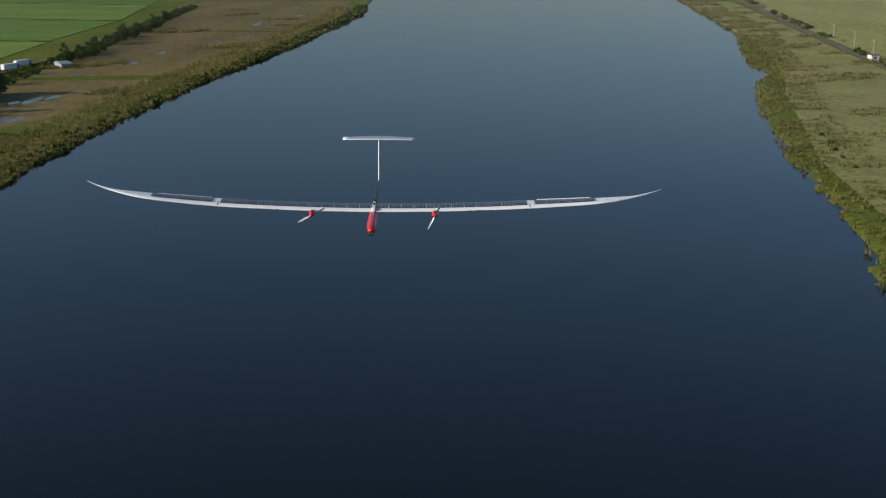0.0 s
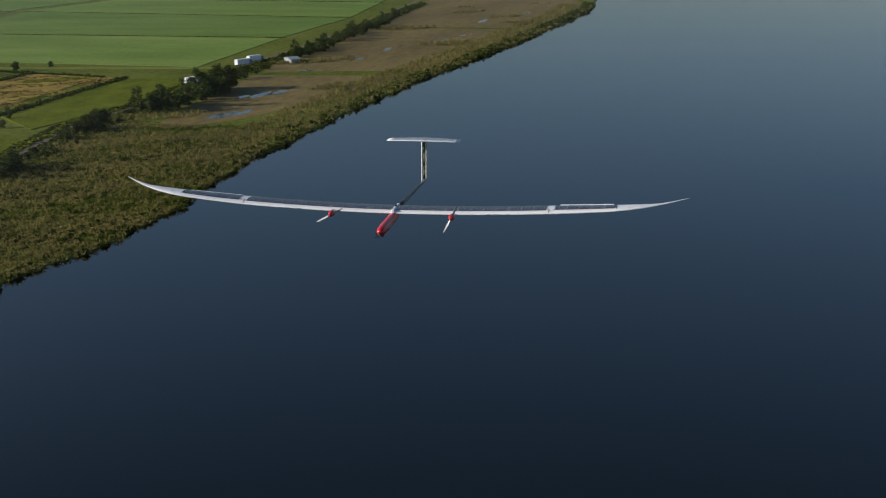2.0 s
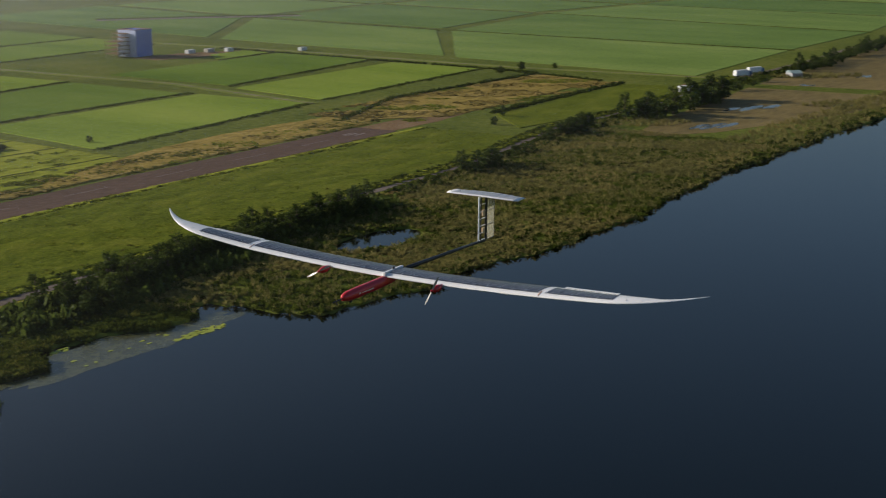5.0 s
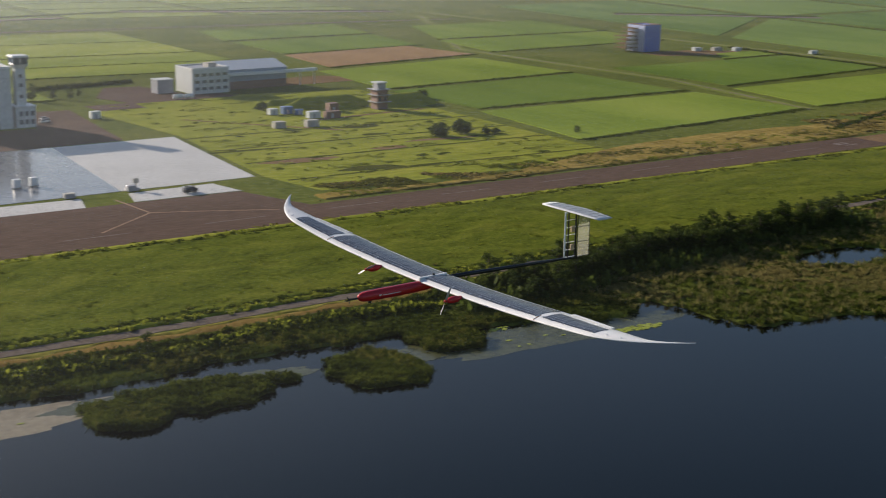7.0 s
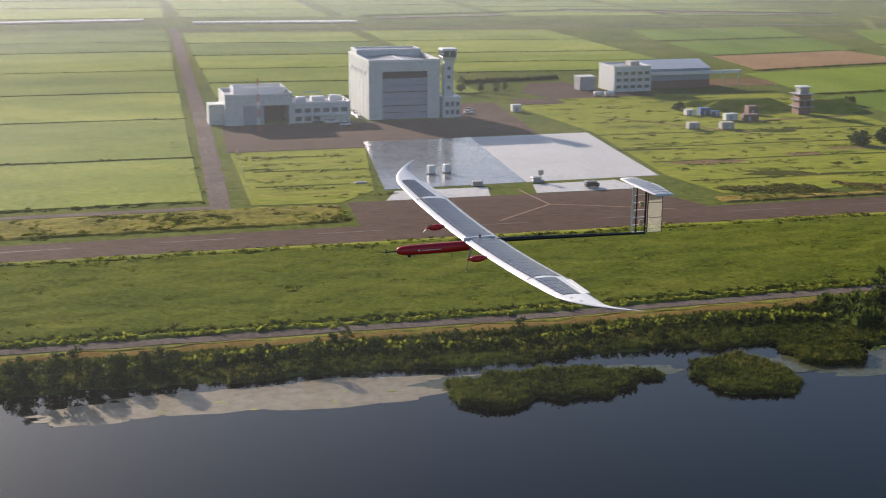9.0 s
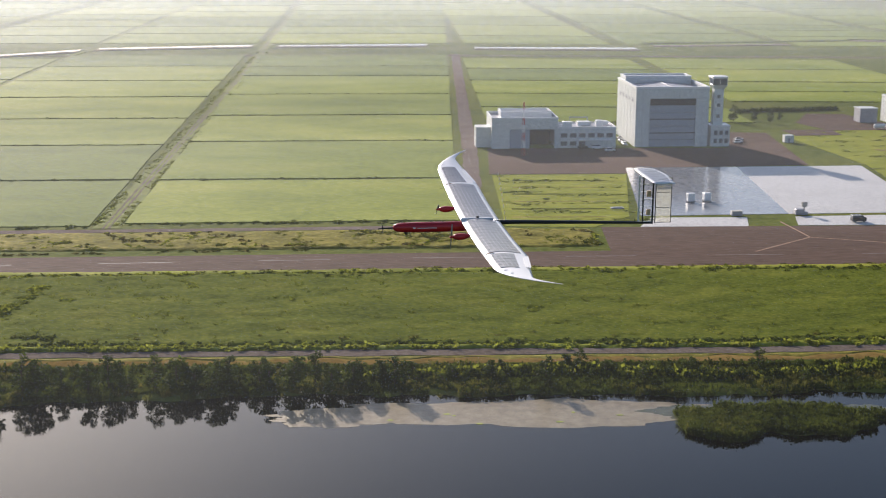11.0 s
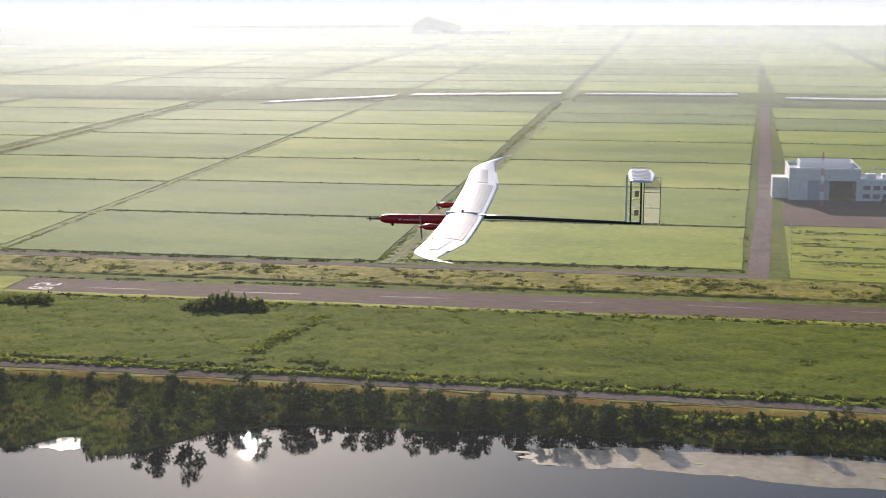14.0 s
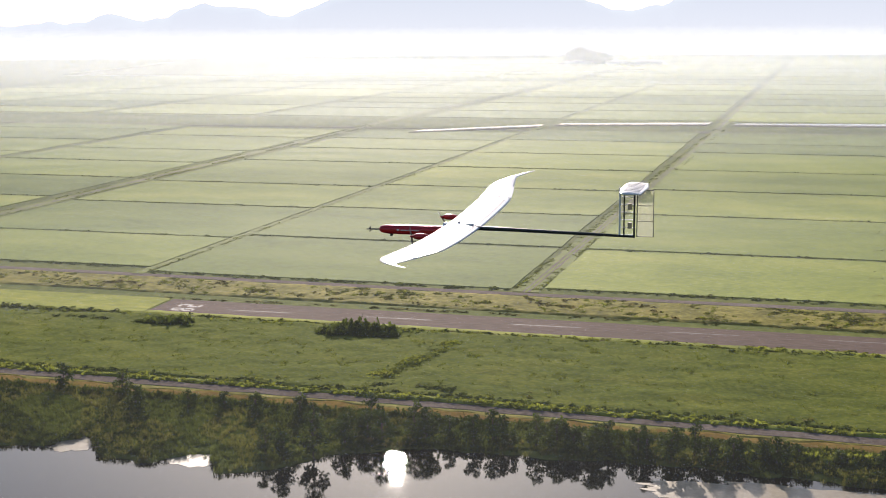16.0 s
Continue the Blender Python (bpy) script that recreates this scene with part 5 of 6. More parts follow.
# trees: trunk with limbs and an open crown of leaf clumps
def make_tree(seed, height, spread, lobes):
    r = random.Random(seed)
    tree = thing("tree", "bushy dark green broadleaf tree on the river dyke", "tree", group="trees along the river dyke")
    bm = tube([(0, 0, -0.4), (r.uniform(-.1, .1), 0, height * 0.3), (r.uniform(-.3, .3), r.uniform(-.3, .3), height * 0.65), (r.uniform(-.4, .4), r.uniform(-.4, .4), height * 0.93)], [0.22, 0.17, 0.10, 0.03], 6)
    quads = []
    for k in range(lobes):
        f = (k + 0.5) / lobes
        z = height * (0.16 + 0.80 * f)
        rad = spread * (0.35 + 0.75 * math.sin(math.pi * min(1, 0.12 + 0.86 * f))) * r.uniform(0.45, 1.0)
        a = r.uniform(0, math.tau)
        c = Vector((math.cos(a) * rad, math.sin(a) * rad, z))
        tube([(0, 0, z * 0.72), tuple(c * 0.55 + Vector((0, 0, z * 0.38))), tuple(c)], [0.07, 0.05, 0.02], 3, bm, False)
        s = spread * r.uniform(0.34, 0.58) * (1.15 - 0.45 * f)
        q = leaf_blob(44, seed * 50 + k, 0.235, 0.95, -0.7) * s
        quads.append(q.reshape(-1, 3) + np.array(c))
    part("trunk", bm, M_BARK, tree, "brown trunk with forked limbs")
    v = np.concatenate(quads)
    crown = new("crown", raw_mesh("crown", v, np.arange(len(v)).reshape(-1, 4), M_LEAF))
    crown.parent = tree
    tagged(crown, "uneven crown of dark leaves")
    return tree


TREES = [make_tree(1, 9.0, 2.6, 17), make_tree(2, 8.0, 3.0, 18), make_tree(3, 10.0, 2.5, 18), make_tree(4, 7.0, 2.8, 15), make_tree(5, 9.0, 3.4, 20)]
trnd = random.Random(8)
spots = []
for x in np.arange(-107, -6, 4.2):
    spots.append((x + trnd.uniform(-1.2, 1.2), float(curve_at(x, SHORE_N)) + trnd.uniform(2, 8), trnd.uniform(0.65, 1.15)))
for x in (-178, -160, -152, -140, -131, -123, -112, -108, -99, -95):
    spots.append((x, trnd.uniform(222, 232), trnd.uniform(0.6, 0.95)))
for x in np.arange(-4, 84, 5.5):
    spots.append((x + trnd.uniform(-2, 2), 226 + trnd.uniform(-2, 9), trnd.uniform(0.35, 0.62)))
for _ in range(130):      # wood beside the inlet
    x = trnd.uniform(160, 302)
    y = dyke_y(x) - trnd.uniform(9, 24 + 8 * math.sin(x * 0.05) if x < 250 else 18)
    if inland(np.array(x), np.array(y)) > 2:
        spots.append((x, y, trnd.uniform(0.65, 1.05)))
for x0, x1, n, lo, hi in ((368, 402, 12, 0.6, 0.95), (446, 500, 16, 0.7, 1.1), (528, 620, 40, 0.9, 1.5), (628, 720, 12, 0.4, 0.75), (760, 860, 26, 0.6, 1.1), (870, 1100, 36, 0.7, 1.2), (330, 366, 5, 0.4, 0.6), (402, 446, 8, 0.35, 0.6)):
    for _ in range(n):
        x = trnd.uniform(x0, x1)
        spots.append((x, dyke_y(x) - (trnd.uniform(5, 15) if x < 530 else trnd.uniform(10, 25)), trnd.uniform(lo, hi)))
for x, y, s in ((340, 432, 0.5), (655, 432, 0.8), (662, 434, 0.6), (680, 432, 0.9), (700, 420, 0.6), (150, 634, 0.8), (160, 640, 0.9), (172, 645, 0.8), (178, 636, 0.7), (186, 648, 0.6), (505, 330, 0.7), (480, 318, 0.6), (520, 340, 0.5)):
    spots.append((x, y, s))
for k, (x, y, s) in enumerate(spots):
    m = pose(x, y, float(ground_height(np.array(x), np.array(y))), 0, 0, trnd.uniform(0, 360)) @ Matrix.Diagonal((s * trnd.uniform(0.9, 1.15), s * trnd.uniform(0.9, 1.15), s, 1))
    if k < len(TREES):
        TREES[k].matrix_basis = m
    else:
        copy_thing(TREES[trnd.randrange(len(TREES))], Matrix(m))

for k, (x, y, s) in enumerate(((282, 453, 1.0), (294, 455, 1.05), (303, 449, 0.5), (307, 447, 0.45), (248, 560, 0.7), (338, 560, 0.8))):
    if k == 0:
        bush = make_tree(6, 5.0, 3.4, 26)
        tagged(bush, "broad round dark green bush on the grassland", "bush", "round bushes on the grassland")
        bush.name = "bush"
        bush.matrix_basis = pose(x, y, 0, 0, 0, 20) @ Matrix.Diagonal((1.15, 1.0, 1.0, 1))
    else:
        copy_thing(bush, pose(x, y, 0, 0, 0, 70 * k) @ Matrix.Diagonal((s / 1.15, s, s, 1)))

# algae and lily pads on the still water
def floating(name, cx, cy, rx, ry, mat, label, category, z, seed):
    r = random.Random(seed)
    ph = [r.uniform(0, 6) for _ in range(5)]
    pts = []
    for a in np.linspace(0, math.tau, 72 if rx > 2 else 20, endpoint=False):
        f = 1 + 0.10 * math.sin(3 * a + ph[0]) + 0.08 * math.sin(7 * a + ph[1]) + 0.05 * math.sin(13 * a + ph[2]) + 0.04 * math.sin(23 * a + ph[3])
        pts.append((cx + rx * f * math.cos(a), cy + ry * f * math.sin(a)))
    return tagged(link_mesh(name, prism(pts, z - 0.02, z), mat), label, category, kind="structure")


for i, (cx, cy, rx, ry) in enumerate(((18, 208, 42, 7.5), (-18, 204, 12, 3.5), (58, 208, 14, 5), (88, 207, 10, 5), (-150, 195, 5, 5), (-121, 193, 5, 4), (122, 205, 7, 5))):
    floating("algae_mat", cx, cy, rx, ry, M_ALGAE if cx < 50 else M_DUCKWEED, "pale brown algae scum floating on still water" if cx < 50 else "thin olive film of duckweed on still water", "algae", WATER_Z + 0.02 + 0.005 * i, i)
floating("duckweed", 158, 202, 33, 8, M_DUCKWEED, "thin olive film of duckweed on still water", "algae", WATER_Z + 0.016, 40)
lr = random.Random(5)
for cx, cy, rx, ry, n in ((176, 195.5, 8, 1.8, 80), (145, 211, 6, 1.6, 28), (156, 200, 18, 4, 10), (20, 205, 34, 4, 10), (104, 192, 3, 2, 5)):
    for _ in range(n):
        a, q = lr.uniform(0, math.tau), math.sqrt(lr.random())
        floating("lily_pads", cx + rx * q * math.cos(a), cy + ry * q * math.sin(a), lr.uniform(0.35, 0.9), lr.uniform(0.25, 0.5), M_LILY, "bright yellow green floating lily pads", "water plants", WATER_Z + 0.06 + lr.uniform(0, 0.03), lr.randrange(999))


# white lines on the farm road beside the yard
for x, y, w, d in ((18.5, 482, 0.3, 8), (21.5, 486, 3.2, 0.3), (20.2, 512, 0.3, 10), (22.4, 517, 2.6, 0.3), (20.8, 534, 3.0, 0.3), (20.6, 566, 0.3, 9), (21.6, 590, 2.8, 0.3)):
    tagged(link_mesh("road_marking", block(x, x + w, y, y + d, 0.092, 0.102), M_LINE), "worn white line on the farm road", "marking", kind="structure")


# ---- buildings of the airfield ----
TURN = 2.6


def on_site(name, label, category, x, y, turn=TURN, group=""):
    return thing(name, label, category, pose(x, y, 0.0, 0, 0, turn), group)


def wall_with_gap(x0, x1, y0, y1, h, g0, g1, gh):
    """A front wall with one doorway through it."""
    bm = block(x0, g0, y0, y1, 0, h)
    block(g1, x1, y0, y1, 0, h, bm=bm)
    block(g0, g1, y0, y1, gh, h, bm=bm)
    return bm


def parapet(x0, x1, y0, y1, z, hgt, w=0.5):
    bm = block(x0, x1, y0, y0 + w, z, z + hgt)
    block(x0, x1, y1 - w, y1, z, z + hgt, bm=bm)
    block(x0, x0 + w, y0 + w, y1 - w, z, z + hgt, bm=bm)
    block(x1 - w, x1, y0 + w, y1 - w, z, z + hgt, bm=bm)
    return bm


def gable(x0, x1, y0, y1, z, rise):
    bm = bmesh.new()
    xm = (x0 + x1) / 2
    pts = [(x0, y0, z), (xm, y0, z + rise), (x1, y0, z), (x0, y1, z), (xm, y1, z + rise), (x1, y1, z)]
    v = [bm.verts.new(p) for p in pts]
    for f in ((0, 1, 4, 3), (1, 2, 5, 4), (0, 2, 1), (3, 4, 5), (0, 3, 5, 2)):
        bm.faces.new([v[i] for i in f])
    bmesh.ops.recalc_face_normals(bm, faces=bm.faces[:])
    return bm


def window(parent, x0, x1, z0, z1, y, mat=None):
    """A framed pane set in a wall that faces south."""
    w = part("window", parapet(x0, x1, 0, z1 - z0, 0, 0.12, 0.12), M_FRAME, parent)
    w.matrix_basis = Matrix.Translation((0, y - 0.02, z0)) @ pose(0, 0, 0, 90)
    part("pane", block(x0 + 0.1, x1 - 0.1, 0.1, z1 - z0 - 0.1, 0.02, 0.05), mat or M_GLASS, w)
    return w


# the great hangar
hangar = on_site("hangar", "tall pale grey hangar with a large closed door", "hangar", 96, 555)
part("front_wall", wall_with_gap(0, 33, 0, 0.6, 26, 6.4, 27.2, 21.6), M_PANEL, hangar)
part("side_wall", block(0, 0.6, 0.6, 43, 0, 26), M_PANEL, hangar)
part("side_wall", block(32.4, 33, 0.6, 43, 0, 26), M_PANEL, hangar)
part("rear_wall", block(0.6, 32.4, 42.4, 43, 0, 26), M_PANEL, hangar)
part("parapet", parapet(-0.15, 33.15, -0.15, 43.15, 26, 0.9, 1.0), M_WHITE, hangar, "white roof parapet")
part("roof", gable(1.0, 32, 1.0, 30, 24.8, 1.6), M_ROOF, hangar, "low grey gabled roof")
part("ridge", tube([(16.5, 1.0, 26.42), (16.5, 30, 26.42)], 0.16, 6), M_PANEL, hangar)
rear = part("roof_house", block(1.0, 32, 30.2, 42.3, 24.8, 28.0), M_PANEL, hangar, "raised rear roof section")
part("roof_deck", block(2.0, 31, 31, 41.5, 28.01, 28.2), M_ROOF, rear)
part("parapet", parapet(0.9, 32.1, 30.1, 42.4, 28.0, 0.8, 0.8), M_WHITE, rear)
# solid block over the door; the recess's shade is put into its colour
part("lintel", block(6.4, 27.2, 0.15, 0.55, 18.6, 21.6), M_DARK, hangar, "dark recess over the door")
for k in range(6):
    part("door_panel", block(6.5, 27.1, 0.3 + 0.02 * (k % 2), 0.5, 0.05 + k * 3.1, 3.1 + k * 3.1 - 0.12, 0.04), M_DOOR, hangar)
for z in (6.2, 12.4):
    part("door_rail", block(6.4, 27.2, 0.12, 0.32, z - 0.2, z + 0.2), M_DARK, hangar)
for k in range(6):
    y = 4 + k * 7
    part("pilaster", block(-0.12, -0.002, y, y + 0.8, 0, 25.6), M_PANEL, hangar)
    if k < 5:
        part("vent", block(-0.2, -0.003, y + 2.6, y + 4.4, 19.5, 21.3), M_ROOF, hangar, "dark louvred vent")
for x in np.arange(3.0, 33, 3.0):
    if not 6 < x < 27.5:
        part("seam", block(x, x + 0.08, -0.03, -0.002, 0, 25.8), M_ROOF, hangar)

# control tower
tower = on_site("control_tower", "slim pale control tower with a dark glazed cab", "tower", 131.5, 558)
tower.matrix_basis = tower.matrix_basis @ Matrix.Diagonal((0.82, 0.82, 0.98, 1))
part("shaft", block(0, 5.2, 0, 5.2, 0, 27), M_PANEL, tower)
for z in (8, 13, 18, 22):
    window(tower, 1.6, 3.6, z, z + 1.6, 0)
bm = bmesh.new()
lo = [bm.verts.new(p) for p in ((0, 0, 26), (5.2, 0, 26), (5.2, 5.2, 26), (0, 5.2, 26))]
hi = [bm.verts.new(p) for p in ((-1.5, -1.5, 28), (6.7, -1.5, 28), (6.7, 6.7, 28), (-1.5, 6.7, 28))]
for k in range(4):
    bm.faces.new((lo[k], lo[(k + 1) % 4], hi[(k + 1) % 4], hi[k]))
part("collar", bm, M_PANEL, tower)
part("cab", block(-1.3, 6.5, -1.3, 6.5, 28, 31), M_GLASS, tower, "dark glazed cab")
part("cab_roof", block(-1.7, 6.9, -1.7, 6.9, 31, 31.9, 0.1), M_WHITE, tower)
for a in (-1.45, 2.5, 6.45):
    part("mullion", block(a, a + 0.2, -1.45, -1.3, 28, 31), M_WHITE, tower)
part("base_block", block(-1.5, 9, -2, 9, 0, 9.2), M_PANEL, tower)
part("base_roof", block(-1.8, 9.3, -2.3, 9.3, 9.2, 9.7), M_WHITE, tower)
for x in (0.2, 3.2, 6.2):
    for z in (1.5, 5.2):
        window(tower, x, x + 2.0, z, z + 2.2, -2)
part("antenna", tube([(2.6, 2.6, 31.9), (2.6, 2.6, 35)], 0.06, 6), M_ROOF, tower)

# low hall and annex
hall = on_site("workshop_hall", "white flat-roofed workshop with a wide dark doorway", "workshop", 31.5, 549)
part("front_wall", wall_with_gap(0, 29.5, 0, 0.5, 13.2, 8, 28, 8.6), M_PANEL, hall)
part("side_wall", block(0, 0.5, 0.5, 24, 0, 13.2), M_PANEL, hall)
part("side_wall", block(29, 29.5, 0.5, 24, 0, 13.2), M_PANEL, hall)
part("rear_wall", block(0.5, 29, 23.5, 24, 0, 13.2), M_PANEL, hall)
part("roof", block(0.5, 29, 0.5, 23.5, 12.2, 12.5), M_ROOF, hall)
part("parapet", parapet(-0.1, 29.6, -0.1, 24.1, 13.2, 0.7, 0.6), M_WHITE, hall)
part("roof_screen", parapet(5, 28, 10, 23, 12.5, 2.9, 0.5), M_WHITE, hall, "white roof screen wall")
part("door_leaf", block(8, 17, 0.8, 1.0, 0, 8.6), M_DOOR, hall, "half-open sliding door")
# near-black wall: the unlit interior's shade is put into its colour
part("inner_wall", block(8, 28, 14, 14.3, 0, 8.6), M_DARK, hall)
part("side_shed", block(-6.5, -0.02, 5, 14, 0, 9.0), M_PANEL, hall)
annex = on_site("office_annex", "low white office annex with strip windows", "office", 61.2, 552)
part("body", block(0, 26, 0, 17, 0, 8.6), M_PANEL, annex)
part("parapet", parapet(-0.1, 26.1, -0.1, 17.1, 8.6, 0.8, 0.5), M_WHITE, annex)
part("roof", block(0.4, 25.6, 0.4, 16.6, 8.61, 8.8), M_ROOF, annex)
for k in range(6):
    window(annex, 1.2 + k * 4.1, 4.2 + k * 4.1, 4.6, 6.6, 0)
for k in range(3):
    window(annex, 1.2 + k * 4.1, 4.2 + k * 4.1, 1.0, 3.0, 0)
part("canopy", block(9, 24, -1.6, -0.01, 3.4, 3.8), M_WHITE, annex)
for x, y, w, d, h in ((3, 5, 4, 3, 2.2), (10, 8, 6, 4, 1.8), (18, 6, 3, 3, 2.6), (21, 11, 3.5, 3, 1.6)):
    part("roof_unit", block(x, x + w, y, y + d, 8.8, 8.8 + h, 0.1), M_WHITE, annex)
part("roof_frame", tube([(7, 12, 8.8), (7, 12, 12.2), (15, 12, 12.2), (15, 12, 8.8)], 0.25, 6), M_DOOR, annex)

# red and white mast
mast = on_site("radio_mast", "slender red and white lattice radio mast", "mast", 44, 529)
for k in range(7):
    z0, z1 = k * 3.3, (k + 1) * 3.3
    w0, w1 = 0.9 - 0.09 * k, 0.9 - 0.09 * (k + 1)
    bm = bmesh.new()
    c = [(math.cos(a), math.sin(a)) for a in (0.5, 0.5 + math.tau / 3, 0.5 + 2 * math.tau / 3)]
    for i in range(3):
        (ax, ay), (bx, by) = c[i], c[(i + 1) % 3]
        tube([(ax * w0, ay * w0, z0), (ax * w1, ay * w1, z1)], 0.09, 5, bm)
        tube([(ax * w0, ay * w0, z0), (bx * w1, by * w1, z1)], 0.05, 4, bm)
        tube([(ax * w1, ay * w1, z1), (bx * w1, by * w1, z1)], 0.05, 4, bm)
    part("mast_section", bm, M_REDP if k % 2 == 0 else M_WHITE, mast)

# research building behind the lawn
bx, by = place(246, 645)
lab = on_site("research_building", "beige two-block building with rows of windows", "building", bx, by, 4.0)
lab.matrix_basis = lab.matrix_basis @ Matrix.Diagonal((1, 1, 0.84, 1))
part("west_block", block(0, 21, 0, 20, 0, 15.2), M_PANEL, lab)
part("parapet", parapet(-0.1, 21.1, -0.1, 20.1, 15.2, 0.9, 0.6), M_WHITE, lab)
part("roof", block(0.6, 20.4, 0.6, 19.4, 15.21, 15.4), M_ROOF, lab)
for z in (2.2, 6.4, 10.6):
    for k in range(5):
        window(lab, 1.3 + k * 4.0, 4.2 + k * 4.0, z, z + 2.0, 0)
part("stair_block", block(12, 17, 6, 12, 15.4, 18.0), M_STONE, lab)
hall2 = part("east_block", block(22.5, 60, 8, 36, 0, 12.5), M_DOOR, lab, "grey blue clad hall")
part("cladding_band", block(22.3, 60.2, 7.8, 36.2, 9.2, 12.4), M_DOOR, lab, "blue grey cladding band")
bm = gable(7.4, 36.6, -60.4, -22.1, 12.5, 4.2)
bmesh.ops.rotate(bm, verts=bm.verts[:], cent=(0, 0, 0), matrix=Matrix.Rotation(radians(90), 3, "Z"))
bmesh.ops.scale(bm, verts=bm.verts[:], vec=(-1, 1, 1))
bmesh.ops.transform(bm, verts=bm.verts[:], matrix=Matrix.Rotation(radians(180), 4, "Z"))
bmesh.ops.recalc_face_normals(bm, faces=bm.faces[:])
ys_ = [v.co.y for v in bm.verts]
xs_ = [v.co.x for v in bm.verts]
bmesh.ops.translate(bm, verts=bm.verts[:], vec=(22.1 - min(xs_), 7.4 - min(ys_), 0))
part("roof", bm, M_WHITE, lab, "low pale gabled metal roof")
part("roof_canopy", block(20, 78, 5.6, 7.7, 8.8, 10.8, 0.1), M_WHITE, lab, "long pale overhanging canopy")
for x in (68, 77):
    part("post", tube([(x, 6.6, 0), (x, 6.6, 8.8)], 0.25, 6), M_PANEL, lab)
part("base_band", block(22.4, 60.1, 7.85, 7.99, 0, 5.0), M_RUST, lab, "brown grey lower cladding")
part("link_block", block(21, 22.5, 2, 16, 0, 11), M_STONE, lab)
bx, by = place(236, 654)
store = on_site("storage_block", "small grey flat-roofed storage block", "building", bx - 6, by, 4.0)
part("body", block(0, 9, 0, 8, 0, 7), M_ROOF, store)
part("roof", block(-0.2, 9.2, -0.2, 8.2, 7, 7.4), M_PANEL, store)
slab("yard", [(205, 622), (265, 630), (262, 645), (246, 645), (232, 690), (212, 690), (195, 650)], 0.09, M_TARMAC, "dark asphalt yard beside the research building", "yard")
slab("yard", [(306, 662), (372, 672), (352, 700), (310, 695)], 0.09, M_EARTH, "bare reddish earth yard", "yard")
slab("tarpaulin", [(182, 602), (206, 606), (206, 626), (180, 622)], 0.12, M_TARMAC, "dark flat tarpaulin square on the grass", "tarpaulin")
for k in range(2):
    bx, by = place(232 + k * 6, 630)
    tank = on_site("storage_tank", "white horizontal storage tank on blocks", "tank", bx, by, 4.0, "storage tanks")
    part("vessel", tube([(-2.6, 0, 1.5), (-2.4, 0, 1.5), (2.4, 0, 1.5), (2.6, 0, 1.5)], [0.5, 1.1, 1.1, 0.5], 14), M_WHITE, tank, smooth=True)
    for sx in (-1.6, 1.6):
        part("cradle", block(sx - 0.2, sx + 0.2, -0.9, 0.9, 0, 0.7), M_STONE, tank)

# building wrapped in blue netting, with scaffold beside it
bx, by = 604, 700
shell = on_site("netted_building", "building site wrapped in bright blue netting", "building", bx, by, 3.0)
part("netting", block(0, 15, 0, 17, 0, 18.4), M_BLUE, shell, "bright blue netting")
# lit copy of the blue netting on the west face
part("side_netting", block(-0.25, -0.004, 0, 17, 0, 18.2), M_NETLIT, shell, "blue netting coloured as sunlit")
part("roof_edge", parapet(-0.3, 15.2, -0.2, 17.2, 18.4, 0.5, 1.2), M_RUST, shell)
for k in range(4):
    part("pole", tube([(k * 5, -0.3, 0), (k * 5, -0.3, 19.4)], 0.1, 5), M_CARBLUE, shell)
for k in range(6):
    part("ledger", tube([(0, -0.3, 3 * k + 1.5), (15, -0.3, 3 * k + 1.5)], 0.08, 5), M_CARBLUE, shell)
scaf = on_site("scaffold", "rusty brown tube scaffold beside the netted building", "scaffold", bx - 12, by + 5, 3.0)
for i in range(4):
    for j in (0, 6, 12):
        part("standard", tube([(i * 3.5, j, 0), (i * 3.5, j, 17.5 if i > 1 else 12.5)], 0.16, 5), M_RUST, scaf)
for k in range(6):
    part("platform", block(-0.3 if k < 4 else 6.7, 10.8, -0.4, 12.4, 2.7 * (k + 1) - 0.15, 2.7 * (k + 1) + 0.15), M_EARTH, scaf, "plank platform")
for k in range(5):
    part("screen", block(-0.2 + 2.1 * k, 1.4 + 2.1 * k, -0.3, -0.2, 1 + 1.3 * (k % 3), 8 + 1.7 * (k % 4)), M_STONE, scaf, "torn beige sheeting")
slab("work_yard", [(640, 722), (748, 706), (756, 724), (690, 752), (640, 748)], 0.12, M_EARTH, "bare pinkish earth of the building site", "yard")


def container(x, y, w, d, h, mat, label, turn=3.0):
    c = on_site("container", label, "container", *place(x, y), turn, "containers on the test site")
    part("box", block(0, w, 0, d, 0.15, h, 0.06), mat, c)
    for k in range(int(w / 0.8)):
        part("rib", block(0.3 + k * 0.8, 0.45 + k * 0.8, -0.06, -0.002, 0.3, h - 0.2), mat, c)
    for sx in (0.1, w - 0.5):
        part("skid", block(sx, sx + 0.4, 0.1, d - 0.1, 0, 0.15), M_DARK, c)
    part("door", block(w * 0.35, w * 0.35 + 1.0, -0.09, -0.061, 0.2, 2.2), M_ROOF, c)


